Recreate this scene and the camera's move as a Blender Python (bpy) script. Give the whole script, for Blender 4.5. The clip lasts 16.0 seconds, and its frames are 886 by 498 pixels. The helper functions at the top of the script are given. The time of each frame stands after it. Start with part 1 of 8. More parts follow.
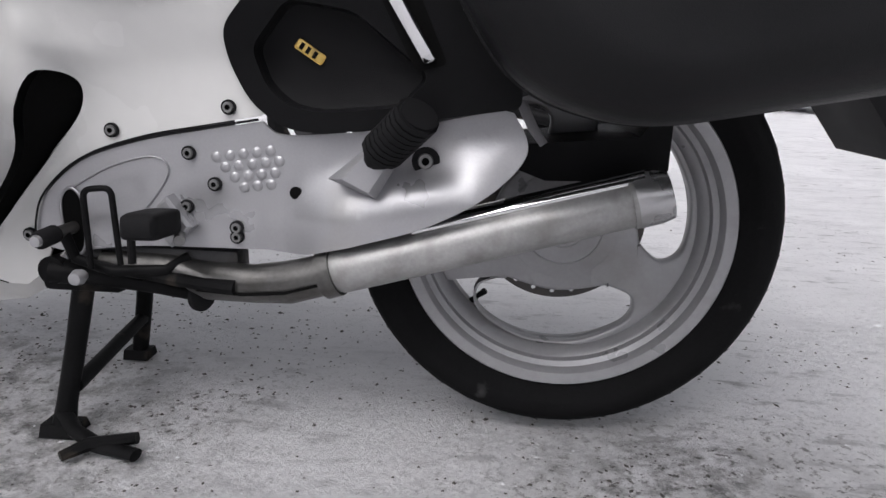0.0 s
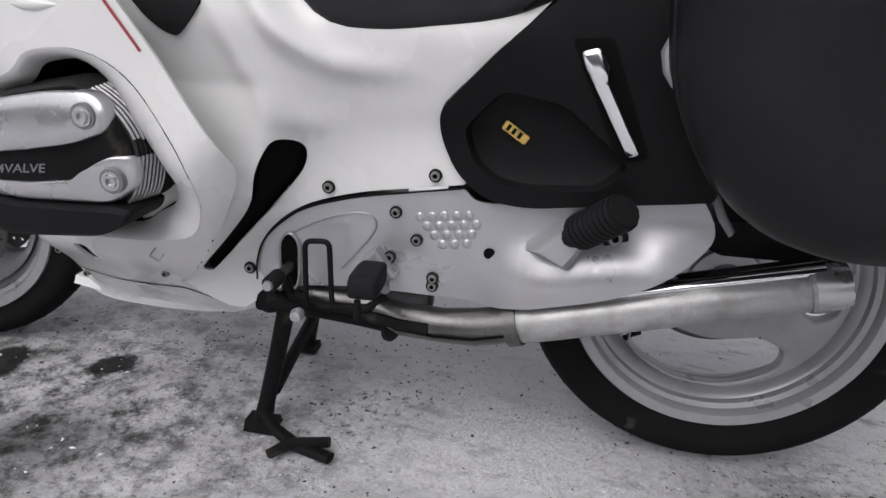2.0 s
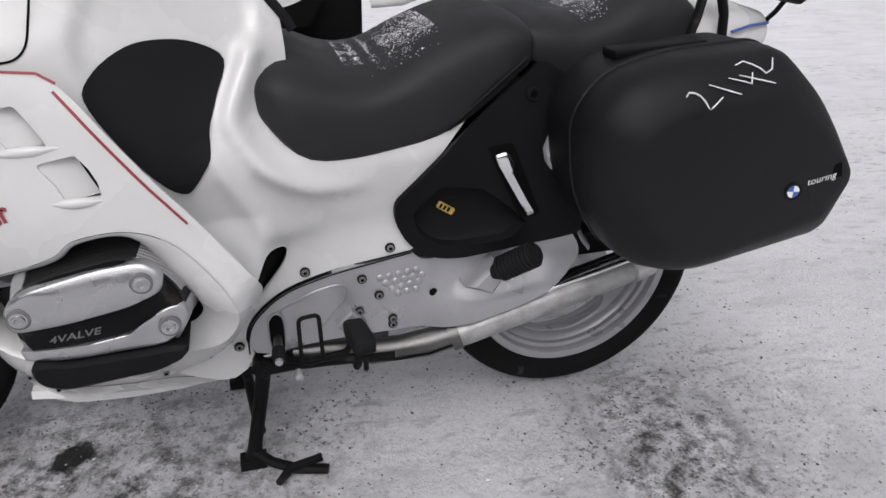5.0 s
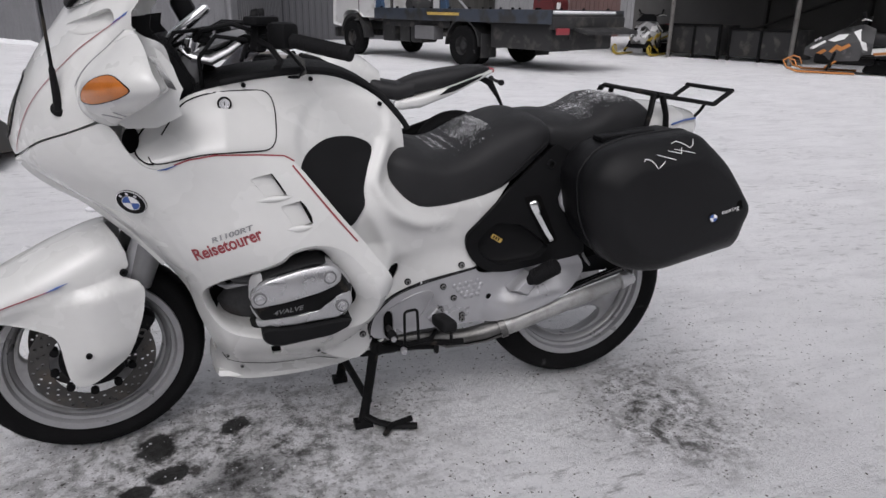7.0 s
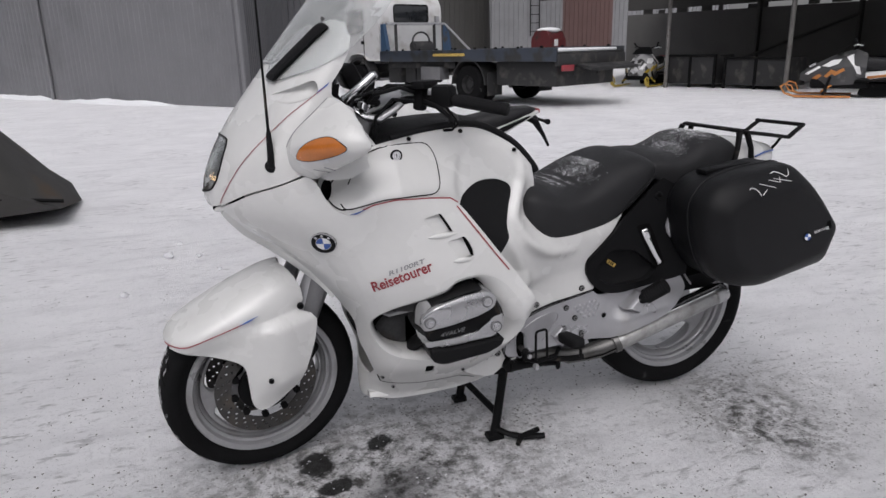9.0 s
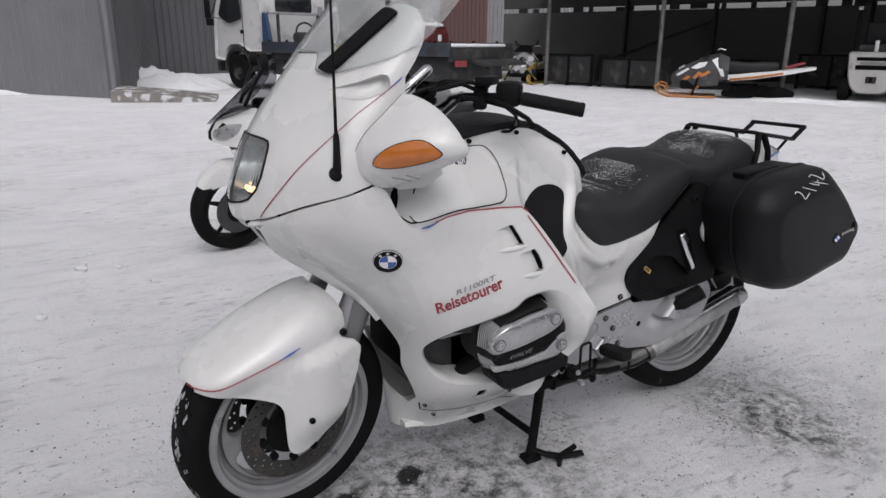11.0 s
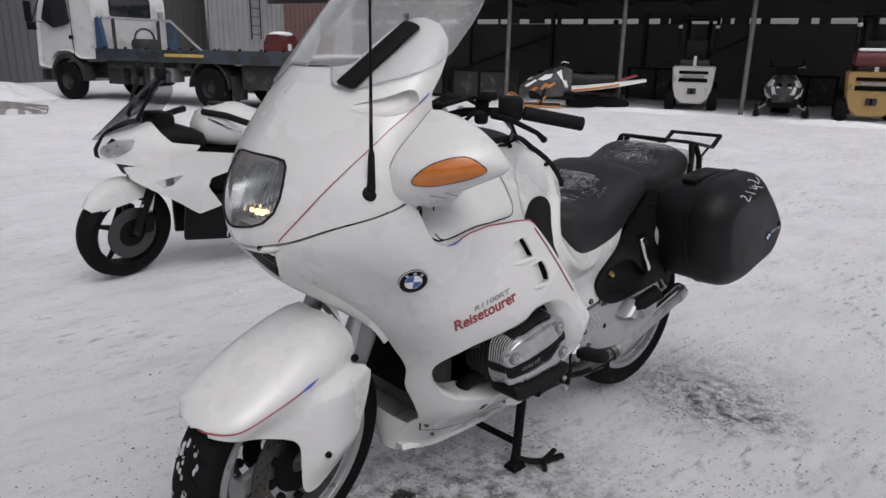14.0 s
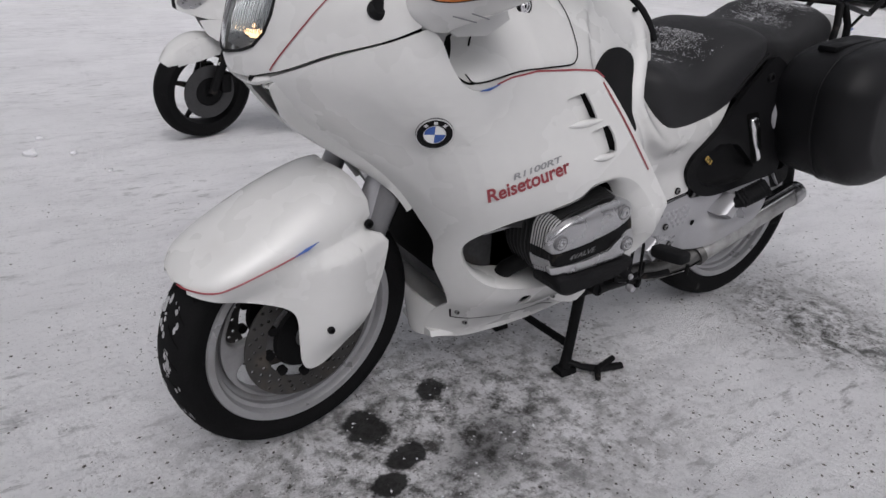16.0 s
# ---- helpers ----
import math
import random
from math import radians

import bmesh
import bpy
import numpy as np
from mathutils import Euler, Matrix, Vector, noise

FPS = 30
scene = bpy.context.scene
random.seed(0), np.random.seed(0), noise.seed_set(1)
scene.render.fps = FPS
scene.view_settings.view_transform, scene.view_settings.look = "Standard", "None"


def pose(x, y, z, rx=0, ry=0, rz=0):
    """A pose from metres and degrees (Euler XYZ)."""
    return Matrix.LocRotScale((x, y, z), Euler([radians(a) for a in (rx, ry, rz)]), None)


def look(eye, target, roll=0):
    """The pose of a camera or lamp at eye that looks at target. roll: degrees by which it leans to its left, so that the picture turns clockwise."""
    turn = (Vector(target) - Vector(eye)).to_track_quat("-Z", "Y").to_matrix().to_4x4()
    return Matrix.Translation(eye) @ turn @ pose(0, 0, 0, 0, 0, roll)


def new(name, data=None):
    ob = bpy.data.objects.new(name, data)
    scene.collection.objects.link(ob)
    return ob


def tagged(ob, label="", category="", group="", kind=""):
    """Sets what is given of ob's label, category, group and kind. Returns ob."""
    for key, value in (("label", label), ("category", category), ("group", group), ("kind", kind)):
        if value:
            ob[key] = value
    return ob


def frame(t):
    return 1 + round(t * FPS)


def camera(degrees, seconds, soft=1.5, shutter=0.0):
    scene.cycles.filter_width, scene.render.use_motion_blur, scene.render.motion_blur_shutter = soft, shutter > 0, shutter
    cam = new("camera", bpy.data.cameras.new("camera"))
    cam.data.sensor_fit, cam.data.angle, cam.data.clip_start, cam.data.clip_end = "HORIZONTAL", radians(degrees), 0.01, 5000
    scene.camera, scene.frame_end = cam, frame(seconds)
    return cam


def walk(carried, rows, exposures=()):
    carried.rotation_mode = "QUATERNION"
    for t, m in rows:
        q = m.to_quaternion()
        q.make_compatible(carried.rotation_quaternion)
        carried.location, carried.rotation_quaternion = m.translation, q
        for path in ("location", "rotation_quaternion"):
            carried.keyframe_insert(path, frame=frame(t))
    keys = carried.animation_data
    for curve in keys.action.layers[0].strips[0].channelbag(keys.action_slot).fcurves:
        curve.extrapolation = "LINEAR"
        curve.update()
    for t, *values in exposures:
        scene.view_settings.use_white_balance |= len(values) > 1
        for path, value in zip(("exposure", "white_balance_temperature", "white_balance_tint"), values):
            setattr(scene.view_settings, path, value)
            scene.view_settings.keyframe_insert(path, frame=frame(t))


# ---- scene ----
cam = camera(66.1, 16.0)
METRES, START, TILT, LEAN, TURN = 3.7260, (1.3600, -1.0593, 0.5678), -15.003, -1.909, 3.834
ROWS = [
    (0.0, 0.0, 0.0, 0.0, 0.0, -0.0, -0.0),
    (0.5, -0.0109, -0.0039, 0.0016, 3.15, 0.92, -1.22),
    (1.0, -0.0238, -0.0071, 0.0044, 5.31, 1.88, -2.18),
    (1.5, -0.0296, -0.0111, 0.0172, 7.21, -1.4, -0.41),
    (2.0, -0.0435, -0.0253, 0.0489, 6.09, -6.07, -3.04),
    (2.5, -0.0565, -0.0357, 0.0759, 5.27, -10.52, -2.06),
    (3.0, -0.0699, -0.0298, 0.0965, 3.3, -13.47, -0.84),
    (3.5, -0.0803, -0.0257, 0.1171, -1.09, -14.73, 2.65),
    (4.0, -0.099, -0.0371, 0.1224, -8.57, -15.68, 3.77),
    (6.5, -0.2426, -0.2177, 0.1263, -23.07, -7.6, 7.98),
    (7.0, -0.2695, -0.2566, 0.1213, -20.95, -6.28, 6.61),
    (7.5, -0.2968, -0.2929, 0.1247, -19.4, -4.14, 8.24),
    (8.0, -0.3299, -0.3026, 0.1302, -19.46, -2.54, 9.3),
    (8.5, -0.3761, -0.301, 0.1297, -21.49, -3.29, 10.41),
    (9.0, -0.3951, -0.2801, 0.1373, -21.45, -3.39, 8.94),
    (11.5, -0.5001, -0.1415, 0.1777, -35.94, -5.89, 10.96),
    (12.0, -0.5011, -0.1113, 0.1885, -39.06, -5.65, 12.28),
    (12.5, -0.5162, -0.1009, 0.194, -41.82, -5.97, 11.16),
    (13.0, -0.5467, -0.0992, 0.1977, -44.34, -5.98, 11.56),
    (13.5, -0.5633, -0.1011, 0.1947, -45.48, -6.56, 11.14),
    (14.0, -0.5666, -0.1014, 0.1922, -45.5, -7.17, 11.03),
    (14.5, -0.5592, -0.0977, 0.1856, -44.41, -8.96, 10.42),
    (15.0, -0.5312, -0.0943, 0.1778, -41.04, -10.16, 9.77),
    (15.5, -0.5026, -0.0911, 0.1655, -36.6, -11.85, 8.02),
    (16.0, -0.4871, -0.0729, 0.1516, -35.37, -14.08, 7.95),
]

walk(cam, [(t, pose(*START, TILT, LEAN, TURN) @ pose(METRES * x, METRES * y, METRES * z, 90 + pitch, roll, yaw)) for t, x, y, z, yaw, pitch, roll in ROWS],
     exposures=[(0.0, 0.52, 6400, 14), (0.5, 0.74, 6400, 14), (1.0, 0.80, 6400, 14), (2.0, 0.53, 6400, 14), (3.0, 0.40, 6400, 14), (4.0, 0.42, 6400, 14), (7.0, 0.10, 6400, 14), (12.5, 0.06, 6400, 14), (16.0, 0.02, 6400, 14)])

# ---- overcast winter light ----
world = bpy.data.worlds.new("overcast_sky")
scene.world = world
world.use_nodes = True
wn, wl = world.node_tree.nodes, world.node_tree.links
sky = wn.new("ShaderNodeTexSky")
sky.sky_type = 'NISHITA'
sky.sun_disc = False
sky.sun_elevation, sky.sun_rotation = radians(50), radians(200)
sky.air_density, sky.dust_density, sky.ozone_density = 1.0, 4.0, 1.0
veil = wn.new("ShaderNodeHueSaturation")
veil.inputs["Saturation"].default_value = 0.12
wl.new(sky.outputs[0], veil.inputs["Color"])
wl.new(veil.outputs[0], wn["Background"].inputs["Color"])
wn["Background"].inputs["Strength"].default_value = 0.105
sun = new("sun", bpy.data.lights.new("sun", 'SUN'))
sun.data.energy, sun.data.angle, sun.data.color = 0.8, radians(50), (1.0, 0.98, 0.95)
sun.matrix_world = look((0, 0, 0), (0.25, 0.55, -1.0))


# ---- materials ----
def material(name, colour, rough=0.5, metal=0.0, vary=0.12, scale=6.0, fine=120.0, bump=0.0, coat=0.0, spec=0.5, stain=None, stain_scale=3.0, stain_at=(0.55, 0.7), rough_vary=0.1):
    """A surface with tone at two scales, fine relief, uneven gloss and, if given, stains of another colour."""
    m = bpy.data.materials.new(name)
    m.use_nodes = True
    nodes, links = m.node_tree.nodes, m.node_tree.links
    b = nodes["Principled BSDF"]
    b.inputs["Metallic"].default_value = metal
    b.inputs["Coat Weight"].default_value = coat
    b.inputs["Coat Roughness"].default_value = 0.06
    b.inputs["Specular IOR Level"].default_value = spec
    at = nodes.new("ShaderNodeTexCoord")
    def noise_at(s, detail=4.0):
        n = nodes.new("ShaderNodeTexNoise")
        n.inputs["Scale"].default_value, n.inputs["Detail"].default_value = s, detail
        links.new(at.outputs["Object"], n.inputs["Vector"])
        return n
    big, small = noise_at(scale), noise_at(fine, 2.0)
    both = nodes.new("ShaderNodeMath")
    both.operation = 'MULTIPLY_ADD'
    links.new(small.outputs["Fac"], both.inputs[0])
    both.inputs[1].default_value = 0.5
    links.new(big.outputs["Fac"], both.inputs[2])
    tone = nodes.new("ShaderNodeMapRange")
    links.new(both.outputs[0], tone.inputs["Value"])
    tone.inputs["From Min"].default_value, tone.inputs["From Max"].default_value = 0.45, 1.05
    tone.inputs["To Min"].default_value, tone.inputs["To Max"].default_value = 1 - vary, 1 + vary
    mul = nodes.new("ShaderNodeVectorMath")
    mul.operation = 'SCALE'
    mul.inputs[0].default_value = colour
    links.new(tone.outputs[0], mul.inputs["Scale"])
    out = mul.outputs[0]
    if stain:
        sn = noise_at(stain_scale, 8.0)
        ramp = nodes.new("ShaderNodeMapRange")
        links.new(sn.outputs["Fac"], ramp.inputs["Value"])
        ramp.inputs["From Min"].default_value, ramp.inputs["From Max"].default_value = stain_at
        mix = nodes.new("ShaderNodeMix")
        mix.data_type = 'RGBA'
        links.new(ramp.outputs[0], mix.inputs["Factor"])
        links.new(out, mix.inputs["A"])
        mix.inputs["B"].default_value = (*stain, 1)
        out = mix.outputs["Result"]
    links.new(out, b.inputs["Base Color"])
    rr = nodes.new("ShaderNodeMapRange")
    links.new(big.outputs["Fac"], rr.inputs["Value"])
    rr.inputs["From Min"].default_value, rr.inputs["From Max"].default_value = 0.3, 0.7
    rr.inputs["To Min"].default_value, rr.inputs["To Max"].default_value = max(0.02, rough - rough_vary), min(1, rough + rough_vary)
    links.new(rr.outputs[0], b.inputs["Roughness"])
    if bump:
        bp = nodes.new("ShaderNodeBump")
        bp.inputs["Strength"].default_value, bp.inputs["Distance"].default_value = bump, 0.002
        links.new(small.outputs["Fac"], bp.inputs["Height"])
        links.new(bp.outputs[0], b.inputs["Normal"])
    return m


WHITE = material("white_paint", (0.62, 0.62, 0.61), 0.27, vary=0.03, scale=4, fine=40, coat=0.6, spec=0.35, rough_vary=0.06, stain=(0.50, 0.49, 0.475), stain_scale=5, stain_at=(0.6, 0.95))
BLACK_PLASTIC = material("black_grained_plastic", (0.0105, 0.0105, 0.0113), 0.44, vary=0.25, scale=8, fine=900, bump=0.35, spec=0.06)
PANNIER = material("satin_black_case_plastic", (0.009, 0.009, 0.010), 0.42, vary=0.25, scale=7, fine=900, bump=0.3, spec=0.17)
GREY_PLASTIC = material("dark_grey_plastic", (0.0080, 0.0080, 0.0087), 0.40, vary=0.2, scale=9, fine=600, bump=0.2, spec=0.06)
VINYL = material("black_seat_vinyl", (0.021, 0.021, 0.0225), 0.48, vary=0.2, scale=10, fine=500, bump=0.4, spec=0.2)
RUBBER = material("tyre_rubber", (0.0081, 0.0081, 0.0086), 0.72, vary=0.3, scale=14, fine=200, bump=0.25, stain=(0.10, 0.10, 0.10), stain_scale=9, stain_at=(0.66, 0.82), spec=0.06)
SOFT_RUBBER = material("dark_rubber_pad", (0.0135, 0.0135, 0.0144), 0.65, vary=0.15, scale=9, fine=400, bump=0.2, spec=0.06)
BLACK_METAL = material("black_painted_steel", (0.0081, 0.0081, 0.0086), 0.45, vary=0.3, scale=12, fine=150, bump=0.15, stain=(0.09, 0.075, 0.06), stain_scale=12, stain_at=(0.62, 0.8), spec=0.06)
DARK_ENGINE = material("grimy_engine_metal", (0.05, 0.05, 0.052), 0.55, metal=0.4, vary=0.4, scale=16, fine=120, bump=0.3, stain=(0.03, 0.025, 0.02), stain_scale=9)
COVER_ALLOY = material("cast_cover_alloy", (0.46, 0.46, 0.47), 0.27, metal=0.85, vary=0.1, scale=12, fine=300, bump=0.05)
FIN_ALLOY = material("bright_fin_alloy", (0.40, 0.40, 0.405), 0.42, metal=0.5, vary=0.2, scale=20, fine=200)
DARK_FIN = material("dark_cylinder_fin", (0.022, 0.022, 0.023), 0.55, metal=0.3, vary=0.3, scale=20, fine=200)
ALLOY = material("silver_painted_alloy", (0.37, 0.37, 0.385), 0.34, metal=0.5, vary=0.07, scale=10, fine=300, bump=0.05, stain=(0.33, 0.32, 0.30), stain_scale=8, stain_at=(0.58, 0.9))
RIM = material("silver_wheel_lacquer", (0.33, 0.33, 0.34), 0.35, metal=0.3, vary=0.1, scale=12, fine=150, stain=(0.22, 0.21, 0.20), stain_scale=9, stain_at=(0.55, 0.85))
CHROME = material("chrome", (0.75, 0.75, 0.76), 0.12, metal=1.0, vary=0.05, scale=9, fine=90, rough_vary=0.06)
STEEL = material("brushed_muffler_steel", (0.36, 0.36, 0.357), 0.42, metal=0.5, vary=0.2, scale=16, fine=220, bump=0.15, stain=(0.24, 0.235, 0.225), stain_scale=26, stain_at=(0.48, 0.72))
PIPE = material("tarnished_exhaust_pipe", (0.12, 0.118, 0.115), 0.36, metal=0.8, vary=0.3, scale=16, fine=150, bump=0.2, stain=(0.06, 0.055, 0.05), stain_scale=14, stain_at=(0.5, 0.72))
DISC = material("brake_disc_steel", (0.075, 0.072, 0.07), 0.4, metal=0.6, vary=0.15, scale=20, fine=200, stain=(0.13, 0.11, 0.09), stain_scale=14, stain_at=(0.5, 0.8))
BOLT = material("dull_zinc_bolt", (0.22, 0.22, 0.22), 0.4, metal=0.7, vary=0.2, scale=60)
REFLECTOR = material("headlight_reflector", (0.42, 0.42, 0.43), 0.32, metal=0.8, vary=0.1, scale=30)
FORK_GREY = material("grey_fork_cover", (0.14, 0.14, 0.145), 0.4, vary=0.12, scale=9)
RED = material("red_decal", (0.27, 0.04, 0.05), 0.4, vary=0.08)
BLUE = material("blue_decal", (0.04, 0.10, 0.34), 0.4, vary=0.08)
GREY_DECAL = material("grey_decal", (0.25, 0.25, 0.26), 0.4, vary=0.08)
WHITE_DECAL = material("white_decal", (0.75, 0.75, 0.75), 0.5, vary=0.08)
GOLD = material("yellow_sticker", (0.55, 0.38, 0.10), 0.45, vary=0.2, stain=(0.1, 0.07, 0.03), stain_scale=60)
AMBER = material("amber_lens", (0.47, 0.135, 0.014), 0.18, vary=0.15, scale=30, fine=260, bump=0.25, coat=0.8)
# near-black: paints the shade inside openings, and colours black parts and marks
SHADE_AND_PART_BLACK = material("shade_and_part_black", (0.0036, 0.0036, 0.0036), 0.8, vary=0.3, spec=0.06)


def glassy(name, colour, rough, transmission, ior=1.45, frost=0.0, frost_scale=160.0):
    m = bpy.data.materials.new(name)
    m.use_nodes = True
    nodes, links = m.node_tree.nodes, m.node_tree.links
    b = nodes["Principled BSDF"]
    b.inputs["Base Color"].default_value = (*colour, 1)
    b.inputs["Roughness"].default_value = rough
    b.inputs["Transmission Weight"].default_value = transmission
    b.inputs["IOR"].default_value = ior
    if frost:
        at = nodes.new("ShaderNodeTexCoord")
        n = nodes.new("ShaderNodeTexNoise")
        n.inputs["Scale"].default_value, n.inputs["Detail"].default_value = frost_scale, 3.0
        links.new(at.outputs["Object"], n.inputs["Vector"])
        r = nodes.new("ShaderNodeMapRange")
        r.inputs["From Min"].default_value, r.inputs["From Max"].default_value = 0.66, 0.72
        r.inputs["To Min"].default_value, r.inputs["To Max"].default_value = transmission, transmission * (1 - frost)
        links.new(n.outputs["Fac"], r.inputs["Value"])
        links.new(r.outputs[0], b.inputs["Transmission Weight"])
    return m


# transmission below 1 paints a pale sky-reflection haze; frost specks come on top
SCREEN = glassy("clear_acrylic_with_sky_haze", (0.90, 0.92, 0.92), 0.05, 0.86, 1.2, frost=0.8, frost_scale=210)
LENS = glassy("headlight_glass", (0.93, 0.95, 0.95), 0.03, 1.0, 1.3)
TINT = glassy("smoked_acrylic", (0.42, 0.42, 0.44), 0.05, 1.0, 1.12)


# ---- mesh helpers ----
def part(name, bm, mat, parent=None, label="", smooth=40):
    bmesh.ops.recalc_face_normals(bm, faces=bm.faces)
    me = bpy.data.meshes.new(name)
    bm.to_mesh(me)
    bm.free()
    for k in (mat if isinstance(mat, (list, tuple)) else (mat,)):
        me.materials.append(k)
    if smooth:
        me.shade_smooth()
        me.set_sharp_from_angle(angle=radians(smooth))
    ob = new(name, me)
    if parent:
        ob.parent = parent
    if label:
        ob["label"] = label
    return ob


def thing(name, label, category, group="", m=None):
    ob = new(name)
    ob.empty_display_size = 0.1
    if m:
        ob.matrix_world = m
    return tagged(ob, label, category, group)


def box(c, s, bevel=0.0, m=None, bm=None):
    bm = bm or bmesh.new()
    r = bmesh.ops.create_cube(bm, size=1.0, matrix=Matrix.Translation(c) @ (m or Matrix()) @ Matrix.Diagonal((*s, 1)))
    if bevel:
        edges = list({e for v in r["verts"] for e in v.link_edges})
        bmesh.ops.bevel(bm, geom=edges, offset=bevel, segments=2, affect='EDGES', profile=0.5)
    return bm


def tube(path, r, n=10, bm=None, closed=False, flat=1.0):
    """A round bar along a path; r may be a list, one radius a point."""
    bm = bm or bmesh.new()
    pts = [Vector(p) for p in path]
    rs = r if isinstance(r, (list, tuple)) else [r] * len(pts)
    rings, up = [], None
    for i, p in enumerate(pts):
        if closed:
            d = (pts[(i + 1) % len(pts)] - pts[i - 1]).normalized()
        else:
            d = (pts[min(i + 1, len(pts) - 1)] - pts[max(i - 1, 0)]).normalized()
        if up is None:
            up = Vector((0, 0, 1)) if abs(d.z) < 0.9 else Vector((1, 0, 0))
        side = d.cross(up).normalized()
        up = side.cross(d).normalized()
        rings.append([bm.verts.new(p + rs[i] * (math.cos(a) * side + flat * math.sin(a) * up)) for a in [2 * math.pi * k / n for k in range(n)]])
    for i in range(len(rings) - (0 if closed else 1)):
        a, b = rings[i], rings[(i + 1) % len(rings)]
        for k in range(n):
            bm.faces.new((a[k], a[(k + 1) % n], b[(k + 1) % n], b[k]))
    if not closed:
        bm.faces.new(rings[0][::-1])
        bm.faces.new(rings[-1])
    return bm


def lathe(profile, n=64, m=None, bm=None, close=False):
    """Turns (radius, along) pairs about the y axis."""
    bm = bm or bmesh.new()
    m = m or Matrix()
    rings = []
    for k in range(n):
        a = 2 * math.pi * k / n
        rings.append([bm.verts.new(m @ Vector((r * math.cos(a), y, r * math.sin(a)))) for r, y in profile])
    count = len(profile)
    for k in range(n):
        a, b = rings[k], rings[(k + 1) % n]
        for i in range(count if close else count - 1):
            j = (i + 1) % count
            bm.faces.new((a[i], a[j], b[j], b[i]))
    return bm


def loft(rings, bm=None, caps=True):
    bm = bm or bmesh.new()
    vs = [[bm.verts.new(p) for p in ring] for ring in rings]
    n = len(vs[0])
    for a, b in zip(vs, vs[1:]):
        for k in range(n):
            bm.faces.new((a[k], a[(k + 1) % n], b[(k + 1) % n], b[k]))
    if caps:
        bm.faces.new(vs[0][::-1])
        bm.faces.new(vs[-1])
    return bm


def smooth_loop(pts, n=6):
    """A closed curve through the points."""
    out = []
    k = len(pts)
    for i in range(k):
        p = [Vector((*pts[(i + j) % k], 0)) for j in (-1, 0, 1, 2)]
        for s in range(n):
            t = s / n
            q = 0.5 * ((2 * p[1]) + (p[2] - p[0]) * t + (2 * p[0] - 5 * p[1] + 4 * p[2] - p[3]) * t * t + (3 * p[1] - p[0] - 3 * p[2] + p[3]) * t ** 3)
            out.append((q.x, q.y))
    return out


def fillet(pts, r=0.02, n=5):
    """A closed polygon with rounded corners; r may be a list."""
    out = []
    k = len(pts)
    for i in range(k):
        a, b, c = (Vector(pts[(i + j) % k]) for j in (-1, 0, 1))
        ri = r[i] if isinstance(r, (list, tuple)) else r
        if ri <= 0:
            out.append(tuple(b))
            continue
        da, dc = (a - b), (c - b)
        q = min(ri, da.length * 0.45, dc.length * 0.45)
        p0, p1 = b + da.normalized() * q, b + dc.normalized() * q
        for s in range(n + 1):
            t = s / n
            v = p0 * (1 - t) ** 2 + b * 2 * t * (1 - t) + p1 * t * t
            out.append((v.x, v.y))
    return out


def panel(outline, mapping, step=0.03, thick=0.004, holes=(), mirror=False):
    """A shell cut out of a curved surface: outline and holes lie in the surface's own two coordinates, mapping gives the place in space."""
    bm = bmesh.new()
    for loop in (outline, *holes):
        vs = []
        for p in loop:
            if not vs or (Vector((*p, 0)) - vs[-1].co).length > 1e-4:
                vs.append(bm.verts.new((*p, 0)))
        if (vs[0].co - vs[-1].co).length < 1e-4:
            bm.verts.remove(vs.pop())
        for a, b in zip(vs, vs[1:] + vs[:1]):
            bm.edges.new((a, b))
    bmesh.ops.triangle_fill(bm, use_beauty=True, use_dissolve=False, edges=bm.edges[:], normal=(0, 0, 1))
    steps = step if isinstance(step, tuple) else (step, step)
    for axis in (0, 1):
        lo, hi = min(v.co[axis] for v in bm.verts), max(v.co[axis] for v in bm.verts)
        no = Vector((1, 0, 0)) if axis == 0 else Vector((0, 1, 0))
        s = steps[axis]
        for k in range(math.floor(lo / s) + 1, math.ceil(hi / s)):
            bmesh.ops.bisect_plane(bm, geom=bm.verts[:] + bm.edges[:] + bm.faces[:], dist=1e-6, plane_co=no * (k * s), plane_no=no)
    stray = []
    for e in bm.edges:
        if len(e.link_faces) == 2:
            a, b = e.verts[0].co, e.verts[1].co
            keep = False
            for axis in (0, 1):
                g = a[axis] / steps[axis]
                if abs(a[axis] - b[axis]) < 1e-6 and abs(g - round(g)) < 1e-4:
                    keep = True
            if not keep:
                stray.append(e)
    bmesh.ops.dissolve_edges(bm, edges=stray, use_verts=False)
    for v in bm.verts:
        v.co = Vector(mapping(v.co.x, v.co.y))
    for f in bm.faces:
        f.normal_update()
    mean = sum((f.normal * f.calc_area() for f in bm.faces), Vector())
    if mean.y > 0:
        bmesh.ops.reverse_faces(bm, faces=bm.faces[:])
    if mirror:
        r = bmesh.ops.duplicate(bm, geom=bm.verts[:] + bm.edges[:] + bm.faces[:])
        twin = [g for g in r["geom"] if isinstance(g, bmesh.types.BMVert)]
        for v in twin:
            v.co.y = -v.co.y
        bmesh.ops.reverse_faces(bm, faces=[g for g in r["geom"] if isinstance(g, bmesh.types.BMFace)])
        bmesh.ops.remove_doubles(bm, verts=bm.verts[:], dist=0.0006)
    if thick:
        bmesh.ops.solidify(bm, geom=bm.faces[:], thickness=thick)
    return bm


def flip_y(bm):
    for v in bm.verts:
        v.co.y = -v.co.y
    bmesh.ops.reverse_faces(bm, faces=bm.faces[:])
    return bm


